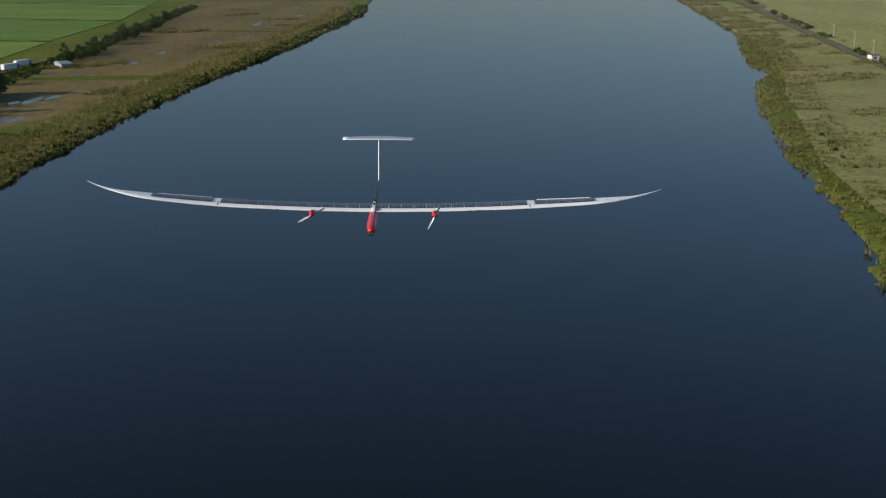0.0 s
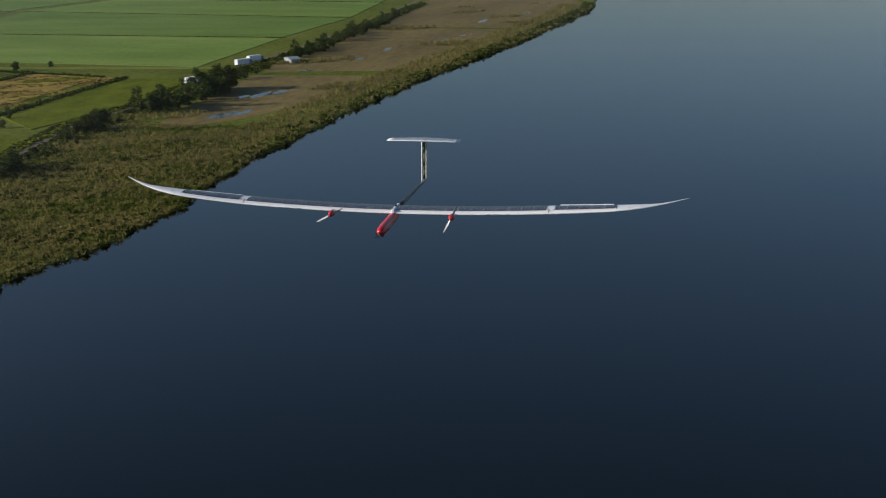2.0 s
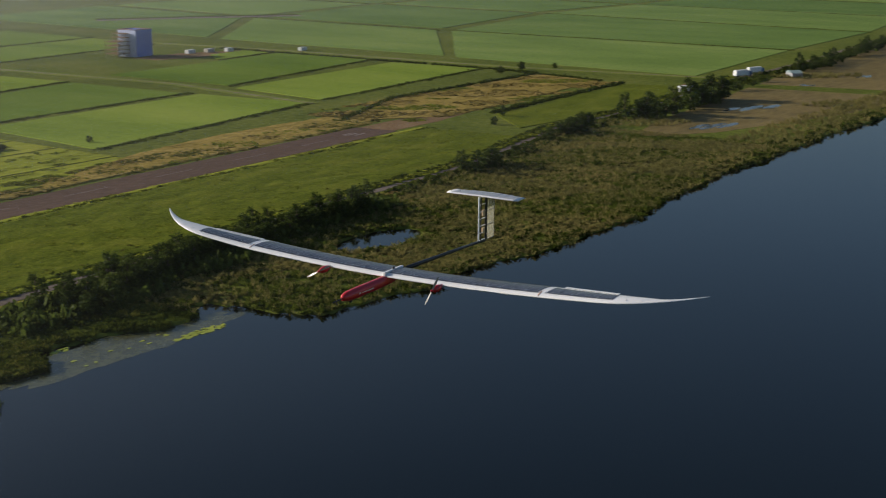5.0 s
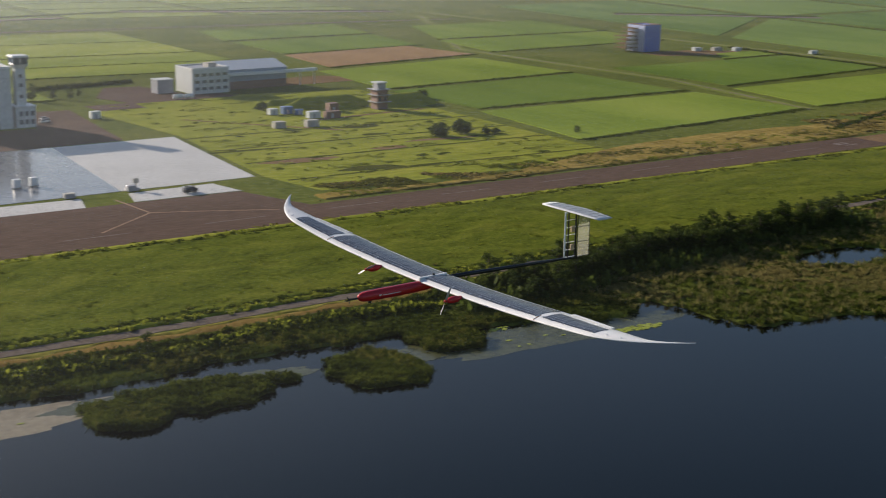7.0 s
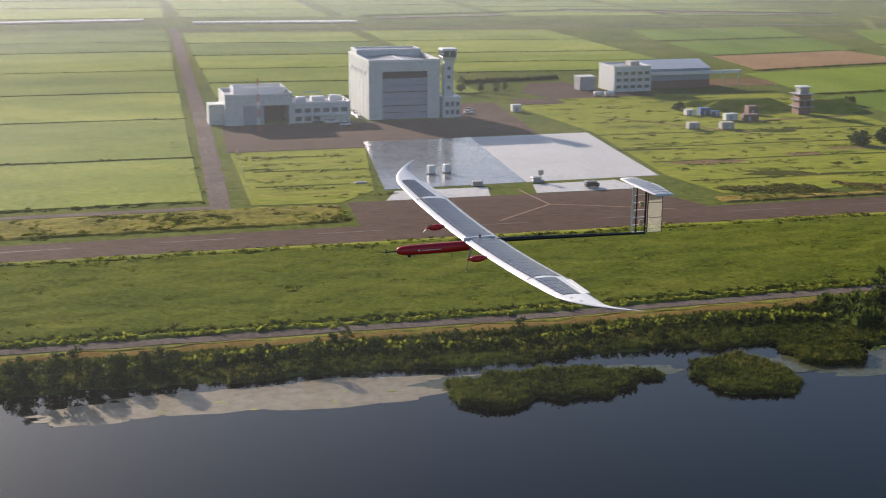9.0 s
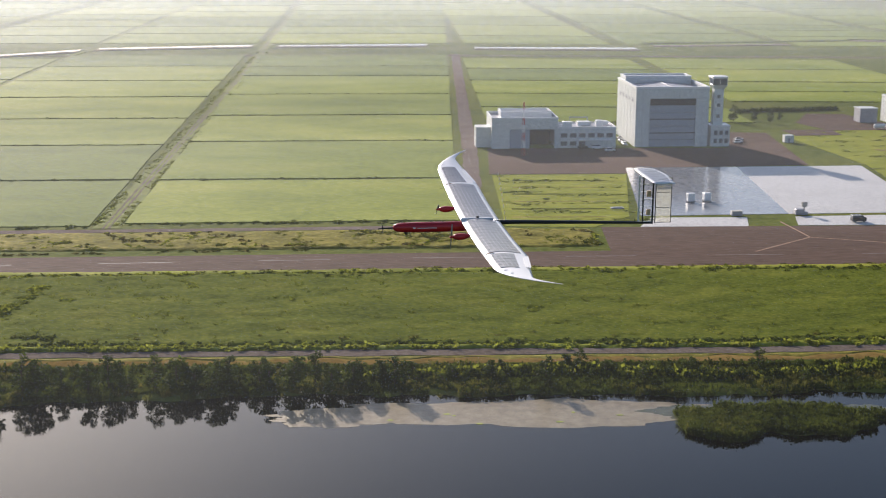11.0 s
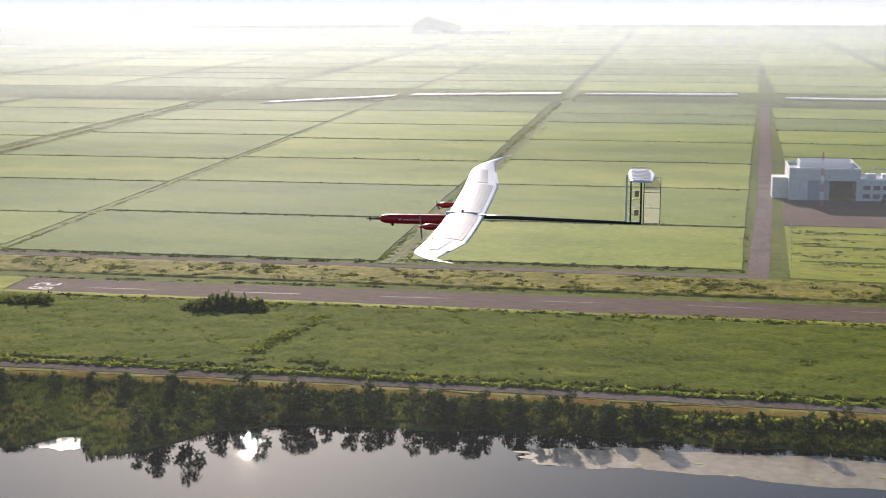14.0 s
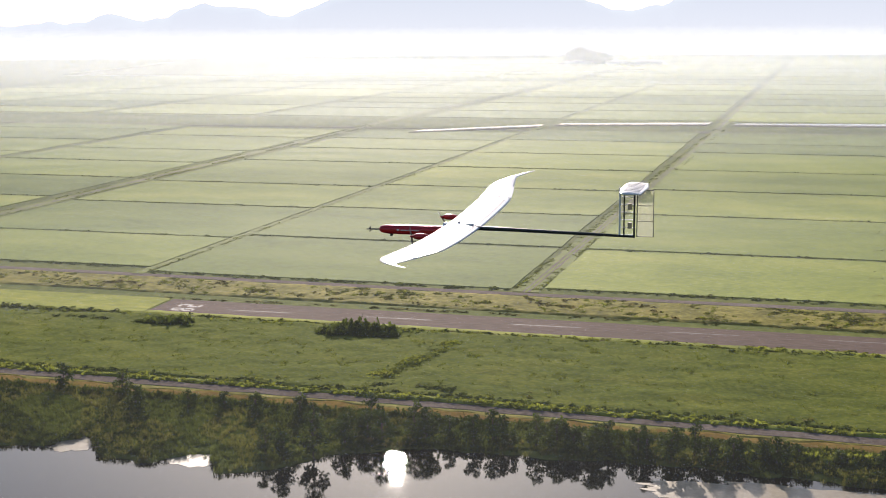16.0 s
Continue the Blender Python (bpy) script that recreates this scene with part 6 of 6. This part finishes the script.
for x, y, w, d, h, mat, label in ((234, 516, 6, 4, 3.4, M_STONE, "beige site container on grass"), (249, 514, 7, 4, 3.6, M_STONE, "beige site container on grass"), (250, 556, 5, 4, 3.4, M_PANEL, "white site container standing on grass"), (257, 556, 6, 4, 4.2, M_CARBLUE, "blue site container standing on grass"), (262, 552, 4, 3, 3.0, M_CARBLUE, "blue site container standing on grass"), (262, 538, 7, 4, 3.8, M_PANEL, "white site container with open side"), (270, 536, 9, 4, 3.6, M_RUST, "weathered brown site container"), (282, 556, 6, 5, 4.6, M_RUST, "weathered brown plant container"), (690, 742, 8, 4, 3.2, M_PANEL, "white site office container"), (706, 738, 9, 4, 3.2, M_STONE, "beige site office container"), (722, 732, 7, 4, 3.0, M_PANEL, "white site office container"), (760, 690, 8, 3, 3.0, M_PANEL, "white site office container"), (170, 578, 5, 4, 4.0, M_PANEL, "white plant container beside the yard")):
    container(x, y, w * 0.85, d * 0.85, h * 0.85, mat, label)
# test tower with platforms and an earth mound beside it
tx, ty = place(307, 553)
rig = on_site("test_tower", "grey concrete test tower with steel platforms", "tower", tx, ty, 3.0)
part("core", block(0, 6, 0, 6, 0, 9.5), M_RUST, rig, "weathered brown base")
part("head", block(0.8, 5.2, 0.8, 5.2, 9.5, 12.6), M_ROOF, rig)
part("cap", block(0.2, 5.8, 0.2, 5.8, 12.6, 13.1), M_PANEL, rig)
for z in (3.5, 6.8, 9.5):
    part("platform", block(-1.2, 7.2, -1.2, 7.2, z, z + 0.25), M_ROOF, rig)
    for a in (-1.1, 3, 7.1):
        part("rail_post", tube([(a, -1.1, z), (a, -1.1, z + 1.2)], 0.07, 5), M_ROOF, rig)
# thin plates on the wall, with the openings' shade painted in
for a in (0.6, 3.8):
    part("opening", block(a, a + 1.6, -0.04, -0.003, 4.2, 6.2), M_DARK, rig)


def mound(name, cx, cy, rx, ry, h, label):
    bm = bmesh.new()
    rings = []
    for i in range(7):
        f = i / 6
        rings.append([bm.verts.new((cx + rx * (1 - f * 0.6) * math.cos(a) * (1 + 0.06 * math.sin(3 * a)), cy + ry * (1 - f * 0.92) * math.sin(a), -0.2 + h * min(1, f * 1.12))) for a in np.linspace(0, math.tau, 24, endpoint=False)])
    for r0, r1 in zip(rings, rings[1:]):
        for k in range(24):
            bm.faces.new((r0[k], r0[(k + 1) % 24], r1[(k + 1) % 24], r1[k]))
    bm.faces.new(rings[-1])
    tagged(link_mesh(name, bm, M_LAWN), label, "earth mound", kind="structure")


for x, y, rx, ry, h in ((290, 575, 26, 9, 5.5), (330, 566, 20, 10, 6), (275, 590, 16, 6, 3)):
    px_, py_ = place(x, y)
    mound("mound", px_, py_, rx, ry, h, "grass covered earth mound on the test site")
slab("path", [(262, 532), (330, 546), (330, 549), (262, 535)], 0.08, M_EARTH, "bare earth path on the test site", "path")
slab("path", [(205, 560), (208, 560), (262, 500), (258, 500)], 0.08, M_EARTH, "bare earth path across the grass", "path")
grnd = random.Random(9)
for k in range(8):      # mown strips and bare patches in the grassland
    x, y = grnd.uniform(195, 325), grnd.uniform(395, 540)
    w, d = grnd.uniform(6, 22), grnd.uniform(2, 5)
    a = [(x + w * math.cos(t) * (1 + 0.2 * math.sin(3 * t + k)), y + d * math.sin(t) * (1 + 0.2 * math.sin(2 * t + k))) for t in np.linspace(0, math.tau, 18, endpoint=False)]
    slab("bare_patch", a, 0.035 + 0.002 * k, M_DITCH if k % 3 else M_EARTH, "bare brown patch in the grass", "bare ground", 0.1)
for k in range(6):
    y = 398 + 14 * k
    slab("bare_patch", [(30 + k, y), (62 + k * 2, y + 2), (62 + k * 2, y + 3.6), (30 + k, y + 2)], 0.125 + 0.002 * k, M_DITCH if k % 2 else M_VERGE, "low bare ridge across the lawn", "bare ground", 0.1)
for y0 in (402, 440, 472, 505):
    strip("drain", [(186, y0), (260, y0 + 6), (336, y0 + 10)], 1.8, 0.045, M_DITCH, "shallow drain across the grassland", "drain", ragged=0.4)


# ---- vehicles and small things ----
def car(x, y, turn, mat, label, van=False, name="car"):
    c = thing(name, label, "van" if van else "car", pose(x, y, 0.1, 0, 0, turn), "parked vehicles")
    L, Wd, h = (5.0, 1.9, 1.1) if van else (4.4, 1.8, 0.75)
    b = part("body", block(-L / 2, L / 2, -Wd / 2, Wd / 2, 0.35, 0.35 + h, 0.12), mat, c)
    x0, x1 = (-L / 2 + 0.1, L / 2 - 1.0) if van else (-L / 2 + 0.5, L / 2 - 1.3)
    part("cabin", block(x0, x1, -Wd / 2 + 0.12, Wd / 2 - 0.12, 0.35 + h, 1.0 + h, 0.15), M_GLASS, c, "dark glazed cabin")
    part("roof", block(x0 + 0.3, x1 - 0.3, -Wd / 2 + 0.2, Wd / 2 - 0.2, 1.0 + h, 1.06 + h, 0.02), mat, c)
    for sx in (-L * 0.3, L * 0.3):
        for sy in (-Wd / 2, Wd / 2):
            part("wheel", tube([(sx, sy - 0.1, 0.33), (sx, sy + 0.1, 0.33)], 0.33, 12), M_TYRE, c)
    for sy in (-0.6, 0.6):
        part("headlight", block(L / 2 - 0.03, L / 2 + 0.02, sy - 0.18, sy + 0.18, 0.7, 0.85), M_WHITE, c)
    return c


for x, y, a, m, lab_, van in ((92, 560, 95, M_WHITE, "white car parked beside the hangar", False), (92.5, 565, 92, M_ROOF, "grey car parked beside the hangar", False), (92, 570, 94, M_WHITE, "white car parked beside the hangar", False), (92.4, 576, 90, M_DARK, "black car parked beside the hangar", False), (88, 580, 60, M_WHITE, "white car parked beside the annex", False), (90, 586, 80, M_ROOF, "silver car parked beside the annex", False), (78, 548, 3, M_WHITE, "white van parked before the annex", True), (72, 549, 3, M_DARK, "dark car parked before the annex", False), (83, 541, 10, M_WHITE, "white car on the hangar forecourt", False), (145, 566, 20, M_WHITE, "white car parked beside the control tower", False), (147, 573, 15, M_ROOF, "silver car parked beside the control tower", False)):
    car(x, y, a, m, lab_, van)


def box_truck(x, y, turn, n, label):
    t = thing("box_truck", label, "truck", pose(x, y, 0.1, 0, 0, turn), "trucks on the dyke road")
    part("box", block(-n / 2, n / 2, -1.3, 1.3, 0.9, 4.0, 0.05), M_WHITE, t)
    part("chassis", block(-n / 2, n / 2 + 2.2, -0.9, 0.9, 0.6, 0.88), M_DARK, t)
    part("cab", block(n / 2 + 0.2, n / 2 + 2.2, -1.2, 1.2, 0.9, 3.1, 0.15), M_CARBLUE, t)
    part("windscreen", block(n / 2 + 2.16, n / 2 + 2.24, -1.0, 1.0, 1.9, 2.8), M_GLASS, t)
    for sx in (-n / 2 + 1.2, -n / 2 + 2.4, n / 2 + 1.2):
        for sy in (-1.15, 1.15):
            part("wheel", tube([(sx, sy - 0.15, 0.5), (sx, sy + 0.15, 0.5)], 0.5, 12), M_TYRE, t)


def at_dyke(x, off):
    return x, dyke_y(x) + off


box_truck(*at_dyke(722, 1.5), -24, 10, "white box truck parked on the dyke road")
box_truck(*at_dyke(742, 1.5), -24, 10, "white box truck parked on the dyke road")
box_truck(*at_dyke(634, 2.0), -24, 9, "white box truck parked beside the trees")
dx_, dy_ = at_dyke(652, -5)
digger = thing("excavator", "small red excavator parked beside the dyke road", "excavator", pose(dx_, dy_, 0.1, 0, 0, 30))
for sy in (-1.1, 1.1):
    part("track", tube([(-1.7, sy, 0.45), (-1.2, sy, 0.45), (1.2, sy, 0.45), (1.7, sy, 0.45)], [0.25, 0.45, 0.45, 0.25], 10), M_TYRE, digger)
part("body", block(-1.8, 1.2, -1.2, 1.2, 0.95, 2.2, 0.15), M_REDP, digger)
part("cab", block(0.0, 1.3, -1.1, 0.1, 2.2, 3.3, 0.1), M_GLASS, digger, "dark glazed cab")
part("boom", tube([(1.2, 0.5, 1.8), (3.0, 0.5, 4.4), (5.2, 0.5, 3.6)], [0.3, 0.3, 0.2], 6), M_REDP, digger)
part("stick", tube([(5.2, 0.5, 3.6), (5.6, 0.5, 1.6)], [0.2, 0.15], 6), M_REDP, digger)
part("bucket", block(5.1, 5.9, 0.1, 0.9, 0.7, 1.6, 0.1), M_DARK, digger)
sx_, sy_ = 741, 279
shed = thing("shed", "low pale green roofed shed in the marsh", "shed", pose(sx_, sy_, 0, 0, 0, 40))
part("walls", block(-6, 6, -3, 3, 0, 2.6), M_ROOF, shed)
part("roof", gable(-6.5, 6.5, -3.5, 3.5, 2.6, 1.2), plain("pale green roof sheet", (0.2, 0.27, 0.26), 0.6), shed)
part("door", block(-1.2, 1.2, -3.06, -3.003, 0, 2.1), M_DARK, shed)
px_, py_ = 800, -207
hut = thing("hut", "small white hut beside the far road", "hut", pose(px_, py_, 0, 0, 0, 10))
part("walls", block(-3, 3, -2.5, 2.5, 0, 3.2), M_WHITE, hut)
part("roof", block(-3.4, 3.4, -2.9, 2.9, 3.2, 3.6, 0.05), M_RUST, hut)
part("window", block(-3.06, -3.003, -1, 1, 1.2, 2.4), M_GLASS, hut)
for k in range(4):
    pole = thing("power_pole", "grey concrete power pole with crossarm", "pole", pose(760 + 60 * k, -213 + 1.5 * (k % 2), 0), "power poles along the far road")
    part("pole", tube([(0, 0, 0), (0, 0, 11)], [0.2, 0.12], 8), M_STONE, pole)
    part("crossarm", block(-0.1, 0.1, -1.2, 1.2, 9.8, 10.0), M_ROOF, pole)
    part("insulator", tube([(0, 1.0, 10.0), (0, 1.0, 10.4)], 0.08, 6), M_WHITE, pole)
for x, y in ((95, 424), (101, 425)):
    cart = thing("equipment_cart", "white equipment cart on the damp apron", "cart", pose(x, y, 0.1, 0, 0, 12), "equipment carts on the apron")
    part("cabinet", block(-1.3, 1.3, -1.0, 1.0, 0.5, 3.2, 0.08), M_WHITE, cart)
    part("base", block(-1.4, 1.4, -1.1, 1.1, 0.3, 0.49), M_ROOF, cart)
    for sx in (-1, 1):
        for sy in (-0.9, 0.9):
            part("wheel", tube([(sx, sy - 0.08, 0.2), (sx, sy + 0.08, 0.2)], 0.2, 10), M_TYRE, cart)
gx, gy = place(131, 408)
gear = thing("ground_station", "grey ground station with antenna frame on the apron", "ground station", pose(gx, gy, 0.1, 0, 0, 5))
part("cabinet", block(-3.2, -0.6, -1.2, 1.2, 0, 1.9, 0.08), M_ROOF, gear)
part("frame", tube([(0, 0, 0), (0, 0, 3.8)], 0.25, 8), M_STONE, gear)
part("antenna", block(-0.9, 0.9, -0.5, 0.5, 2.6, 4.2, 0.1), M_STONE, gear)
part("base", block(-1.1, 1.1, -1, 1, 0, 0.9, 0.05), M_ROOF, gear)
gx, gy = place(107, 405)
crate = thing("crate", "low grey equipment crate beside the apron", "crate", pose(gx, gy, 0.1, 0, 0, 5))
part("box", block(-1.8, 1.8, -1, 1, 0, 1.5, 0.08), M_ROOF, crate)
part("lid", block(-1.85, 1.85, -1.05, 1.05, 1.5, 1.62, 0.02), M_STONE, crate)
gx, gy = place(146, 396)
pick = car(gx, gy, 8, M_DARK, "dark pickup truck with a raised frame on the apron edge", True, "pickup_truck")
part("rack", parapet(-2.4, 0.6, -1.0, 1.0, 2.2, 0.12, 0.1), M_WHITE, pick)
gx, gy = place(78, 404)
sgn_ = thing("drain_cover", "low white drain cover beside the apron", "cover", pose(gx - 10, gy + 12, 0.1, 0, 0, 5))
part("slab", block(-2.2, 2.2, -0.8, 0.8, 0, 0.4, 0.05), M_STONE, sgn_)
part("lid", block(-1.6, 1.6, -0.5, 0.5, 0.4, 0.5), M_ROOF, sgn_)
for k in range(9):
    post = thing("marker_post", "short white marker post beside the farm road", "post", pose(27.5 + 0.03 * k * 12, 392 + k * 11, 0), "marker posts along the road")
    part("post", tube([(0, 0, 0), (0, 0, 1.3)], 0.12, 6), M_WHITE, post)
    part("cap", tube([(0, 0, 1.3), (0, 0, 1.4)], 0.15, 6), M_REDP, post)


# ploughed and flooded strips far to the north-east
for pts, mat_, lab_ in (([(400, 1212), (520, 1166), (640, 1118)], M_ROAD, "long pale bare strip between far paddies"), ([(404, 1228), (524, 1182), (644, 1134)], M_DITCH, "dark far ditch between paddies"),
                        ([(820, 1000), (900, 942), (975, 880)], M_ROAD, "long pale bare strip between far paddies"), ([(830, 1014), (910, 956), (985, 894)], M_DITCH, "dark far ditch between paddies"),
                        ([(200, 1170), (300, 1190), (400, 1212)], M_DITCH, "dark far ditch between paddies"), ([(205, 1140), (300, 1156), (330, 1160)], M_ROAD, "long pale bare strip between far paddies")):
    tagged(link_mesh("far_strip", ribbon(pts, 11, 0.7, 12, 1.0), mat_), lab_, "strip", kind="structure")
knoll = tagged(link_mesh("knoll", tube([(0, 0, -1), (0, 0, 9), (4, 0, 17), (6, 0, 22), (6, 0, 24)], [78, 66, 46, 26, 8], 28), M_THICKET), "low wooded knoll far out on the plain", "hill", kind="structure")
knoll.matrix_basis = pose(-617, 2850, 0, 0, 0, 10) @ Matrix.Diagonal((1, 0.5, 1, 1))
for k, (x, w) in enumerate(((-640, 60), (-560, 44), (-500, 70))):
    house = thing("greenhouse", "long low white greenhouse far across the plain", "greenhouse", pose(x, 2770 + 14 * k, 0, 0, 0, 6), "far greenhouses")
    part("walls", block(-w / 2, w / 2, -8, 8, 0, 5), M_WHITE, house)
    part("roof", gable(-w / 2 - 0.5, w / 2 + 0.5, -8.5, 8.5, 5, 3), M_WHITE, house)


# ---- distance: hills with painted haze, and haze veils over the fields ----
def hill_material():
    m, tr, b = material("hills with painted haze", 1.0, 0, 0)
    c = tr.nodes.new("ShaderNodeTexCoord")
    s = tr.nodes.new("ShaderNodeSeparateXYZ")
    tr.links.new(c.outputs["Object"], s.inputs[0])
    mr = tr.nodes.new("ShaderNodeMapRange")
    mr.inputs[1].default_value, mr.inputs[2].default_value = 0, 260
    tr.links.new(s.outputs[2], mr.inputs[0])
    # haze is put into a glowing colour: whiter below, bluer above
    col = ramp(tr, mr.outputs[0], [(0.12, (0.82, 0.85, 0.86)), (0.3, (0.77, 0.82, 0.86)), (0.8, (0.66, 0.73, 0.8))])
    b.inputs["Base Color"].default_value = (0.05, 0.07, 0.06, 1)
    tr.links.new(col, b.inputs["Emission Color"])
    b.inputs["Emission Strength"].default_value = HILL_HAZE_GLOW
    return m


HILL_HAZE_GLOW = 0.6
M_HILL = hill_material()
HILL_LINE = [(-62, 60), (-48, 80), (-37, 90), (-34, 93), (-32.4, 119), (-31.5, 101), (-30, 113), (-28.5, 151), (-26.9, 133), (-25.5, 111), (-24.1, 133), (-21, 230), (-17, 250), (-13.5, 170), (-12.4, 143), (-10.8, 118), (-9.6, 136), (-7, 230), (-2, 300), (6, 260), (14, 200), (24, 120), (40, 60)]


def hills(name, dist, depth, scale, low, seed, label):
    az = np.linspace(-62, 40, 400)
    top_ = np.interp(az, *zip(*HILL_LINE)) * scale
    top_ = np.maximum(low, top_ + 5 * np.sin(az * 2.3 + seed) + 2.5 * np.sin(az * 6.1 + seed) + 1.2 * np.sin(az * 17 + seed))
    v = []
    for k, (dd, f) in enumerate(((0, -0.05), (0.35, 0.45), (0.7, 0.85), (1.0, 1.0), (1.4, 0.6))):
        r = dist + depth * dd
        v.append(np.stack([np.sin(np.radians(az)) * r + 10, np.cos(np.radians(az)) * r - 40, top_ * f + (4 * np.sin(az * 5 + k * 2) if 0 < k < 3 else 0)], -1))
    v = np.concatenate(v)
    n = len(az)
    i = np.arange(5 * n).reshape(5, n)
    f = np.stack([i[:-1, :-1], i[:-1, 1:], i[1:, 1:], i[1:, :-1]], -1).reshape(-1, 4)
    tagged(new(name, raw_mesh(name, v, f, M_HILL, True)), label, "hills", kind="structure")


hills("backdrop", 3650, 420, 1.0, 20, 0.0, "wooded hills with pale blue haze in their glow")


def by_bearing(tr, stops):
    """The veils are thick on the sunward west side, thinner towards the east."""
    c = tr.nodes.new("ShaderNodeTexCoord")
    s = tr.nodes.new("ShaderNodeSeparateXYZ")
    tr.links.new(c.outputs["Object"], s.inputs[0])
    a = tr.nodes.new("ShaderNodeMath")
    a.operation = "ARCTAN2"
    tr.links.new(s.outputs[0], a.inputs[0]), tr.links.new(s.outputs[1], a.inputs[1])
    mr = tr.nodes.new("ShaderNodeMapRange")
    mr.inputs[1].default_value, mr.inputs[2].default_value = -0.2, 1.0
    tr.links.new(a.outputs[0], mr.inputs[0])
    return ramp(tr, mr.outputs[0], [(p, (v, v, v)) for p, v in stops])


def veil_material(density, stops):
    m = bpy.data.materials.new("haze and glare veil")
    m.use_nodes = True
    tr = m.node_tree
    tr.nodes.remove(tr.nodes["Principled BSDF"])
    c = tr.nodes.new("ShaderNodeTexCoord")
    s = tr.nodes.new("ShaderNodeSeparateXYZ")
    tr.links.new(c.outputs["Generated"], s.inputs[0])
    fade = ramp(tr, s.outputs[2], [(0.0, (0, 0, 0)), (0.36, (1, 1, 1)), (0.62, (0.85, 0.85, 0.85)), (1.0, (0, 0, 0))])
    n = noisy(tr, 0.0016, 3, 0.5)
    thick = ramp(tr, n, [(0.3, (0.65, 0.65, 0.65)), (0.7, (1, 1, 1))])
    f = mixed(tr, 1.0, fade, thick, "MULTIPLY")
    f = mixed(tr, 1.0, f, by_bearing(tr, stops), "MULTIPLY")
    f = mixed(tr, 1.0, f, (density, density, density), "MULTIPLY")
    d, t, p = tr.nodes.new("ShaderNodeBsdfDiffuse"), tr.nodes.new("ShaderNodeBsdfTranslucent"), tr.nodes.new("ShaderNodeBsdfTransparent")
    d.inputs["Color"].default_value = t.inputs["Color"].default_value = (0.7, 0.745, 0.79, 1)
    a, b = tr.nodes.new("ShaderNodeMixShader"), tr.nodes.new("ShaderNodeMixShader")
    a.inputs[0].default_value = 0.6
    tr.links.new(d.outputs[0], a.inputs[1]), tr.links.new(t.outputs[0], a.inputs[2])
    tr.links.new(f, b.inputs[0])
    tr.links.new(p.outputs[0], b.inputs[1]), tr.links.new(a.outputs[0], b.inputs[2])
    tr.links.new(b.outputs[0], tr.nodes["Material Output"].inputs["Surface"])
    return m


HAZE_VEIL = [(0.0, 1.0), (0.4, 0.85), (0.62, 0.55), (1.0, 0.28)]
GLARE_VEIL = [(0.0, 1.0), (0.25, 0.75), (0.5, 0.36), (0.85, 0.05)]
# translucent shells added in place of haze; the nearest lifts blacks like sun glare
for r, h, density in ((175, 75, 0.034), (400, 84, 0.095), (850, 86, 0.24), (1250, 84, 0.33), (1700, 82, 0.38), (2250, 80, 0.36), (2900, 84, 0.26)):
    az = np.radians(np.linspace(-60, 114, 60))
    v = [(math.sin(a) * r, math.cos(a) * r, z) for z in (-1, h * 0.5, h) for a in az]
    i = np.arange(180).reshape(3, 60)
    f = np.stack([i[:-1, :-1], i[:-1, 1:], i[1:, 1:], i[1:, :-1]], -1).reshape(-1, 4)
    bank = new("mist", raw_mesh("mist", v, f, veil_material(density, GLARE_VEIL if r < 300 else HAZE_VEIL), True))
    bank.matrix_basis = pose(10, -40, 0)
    tagged(bank, "pale see-through sheet added for haze and sun glare", "mist", kind="stuff")
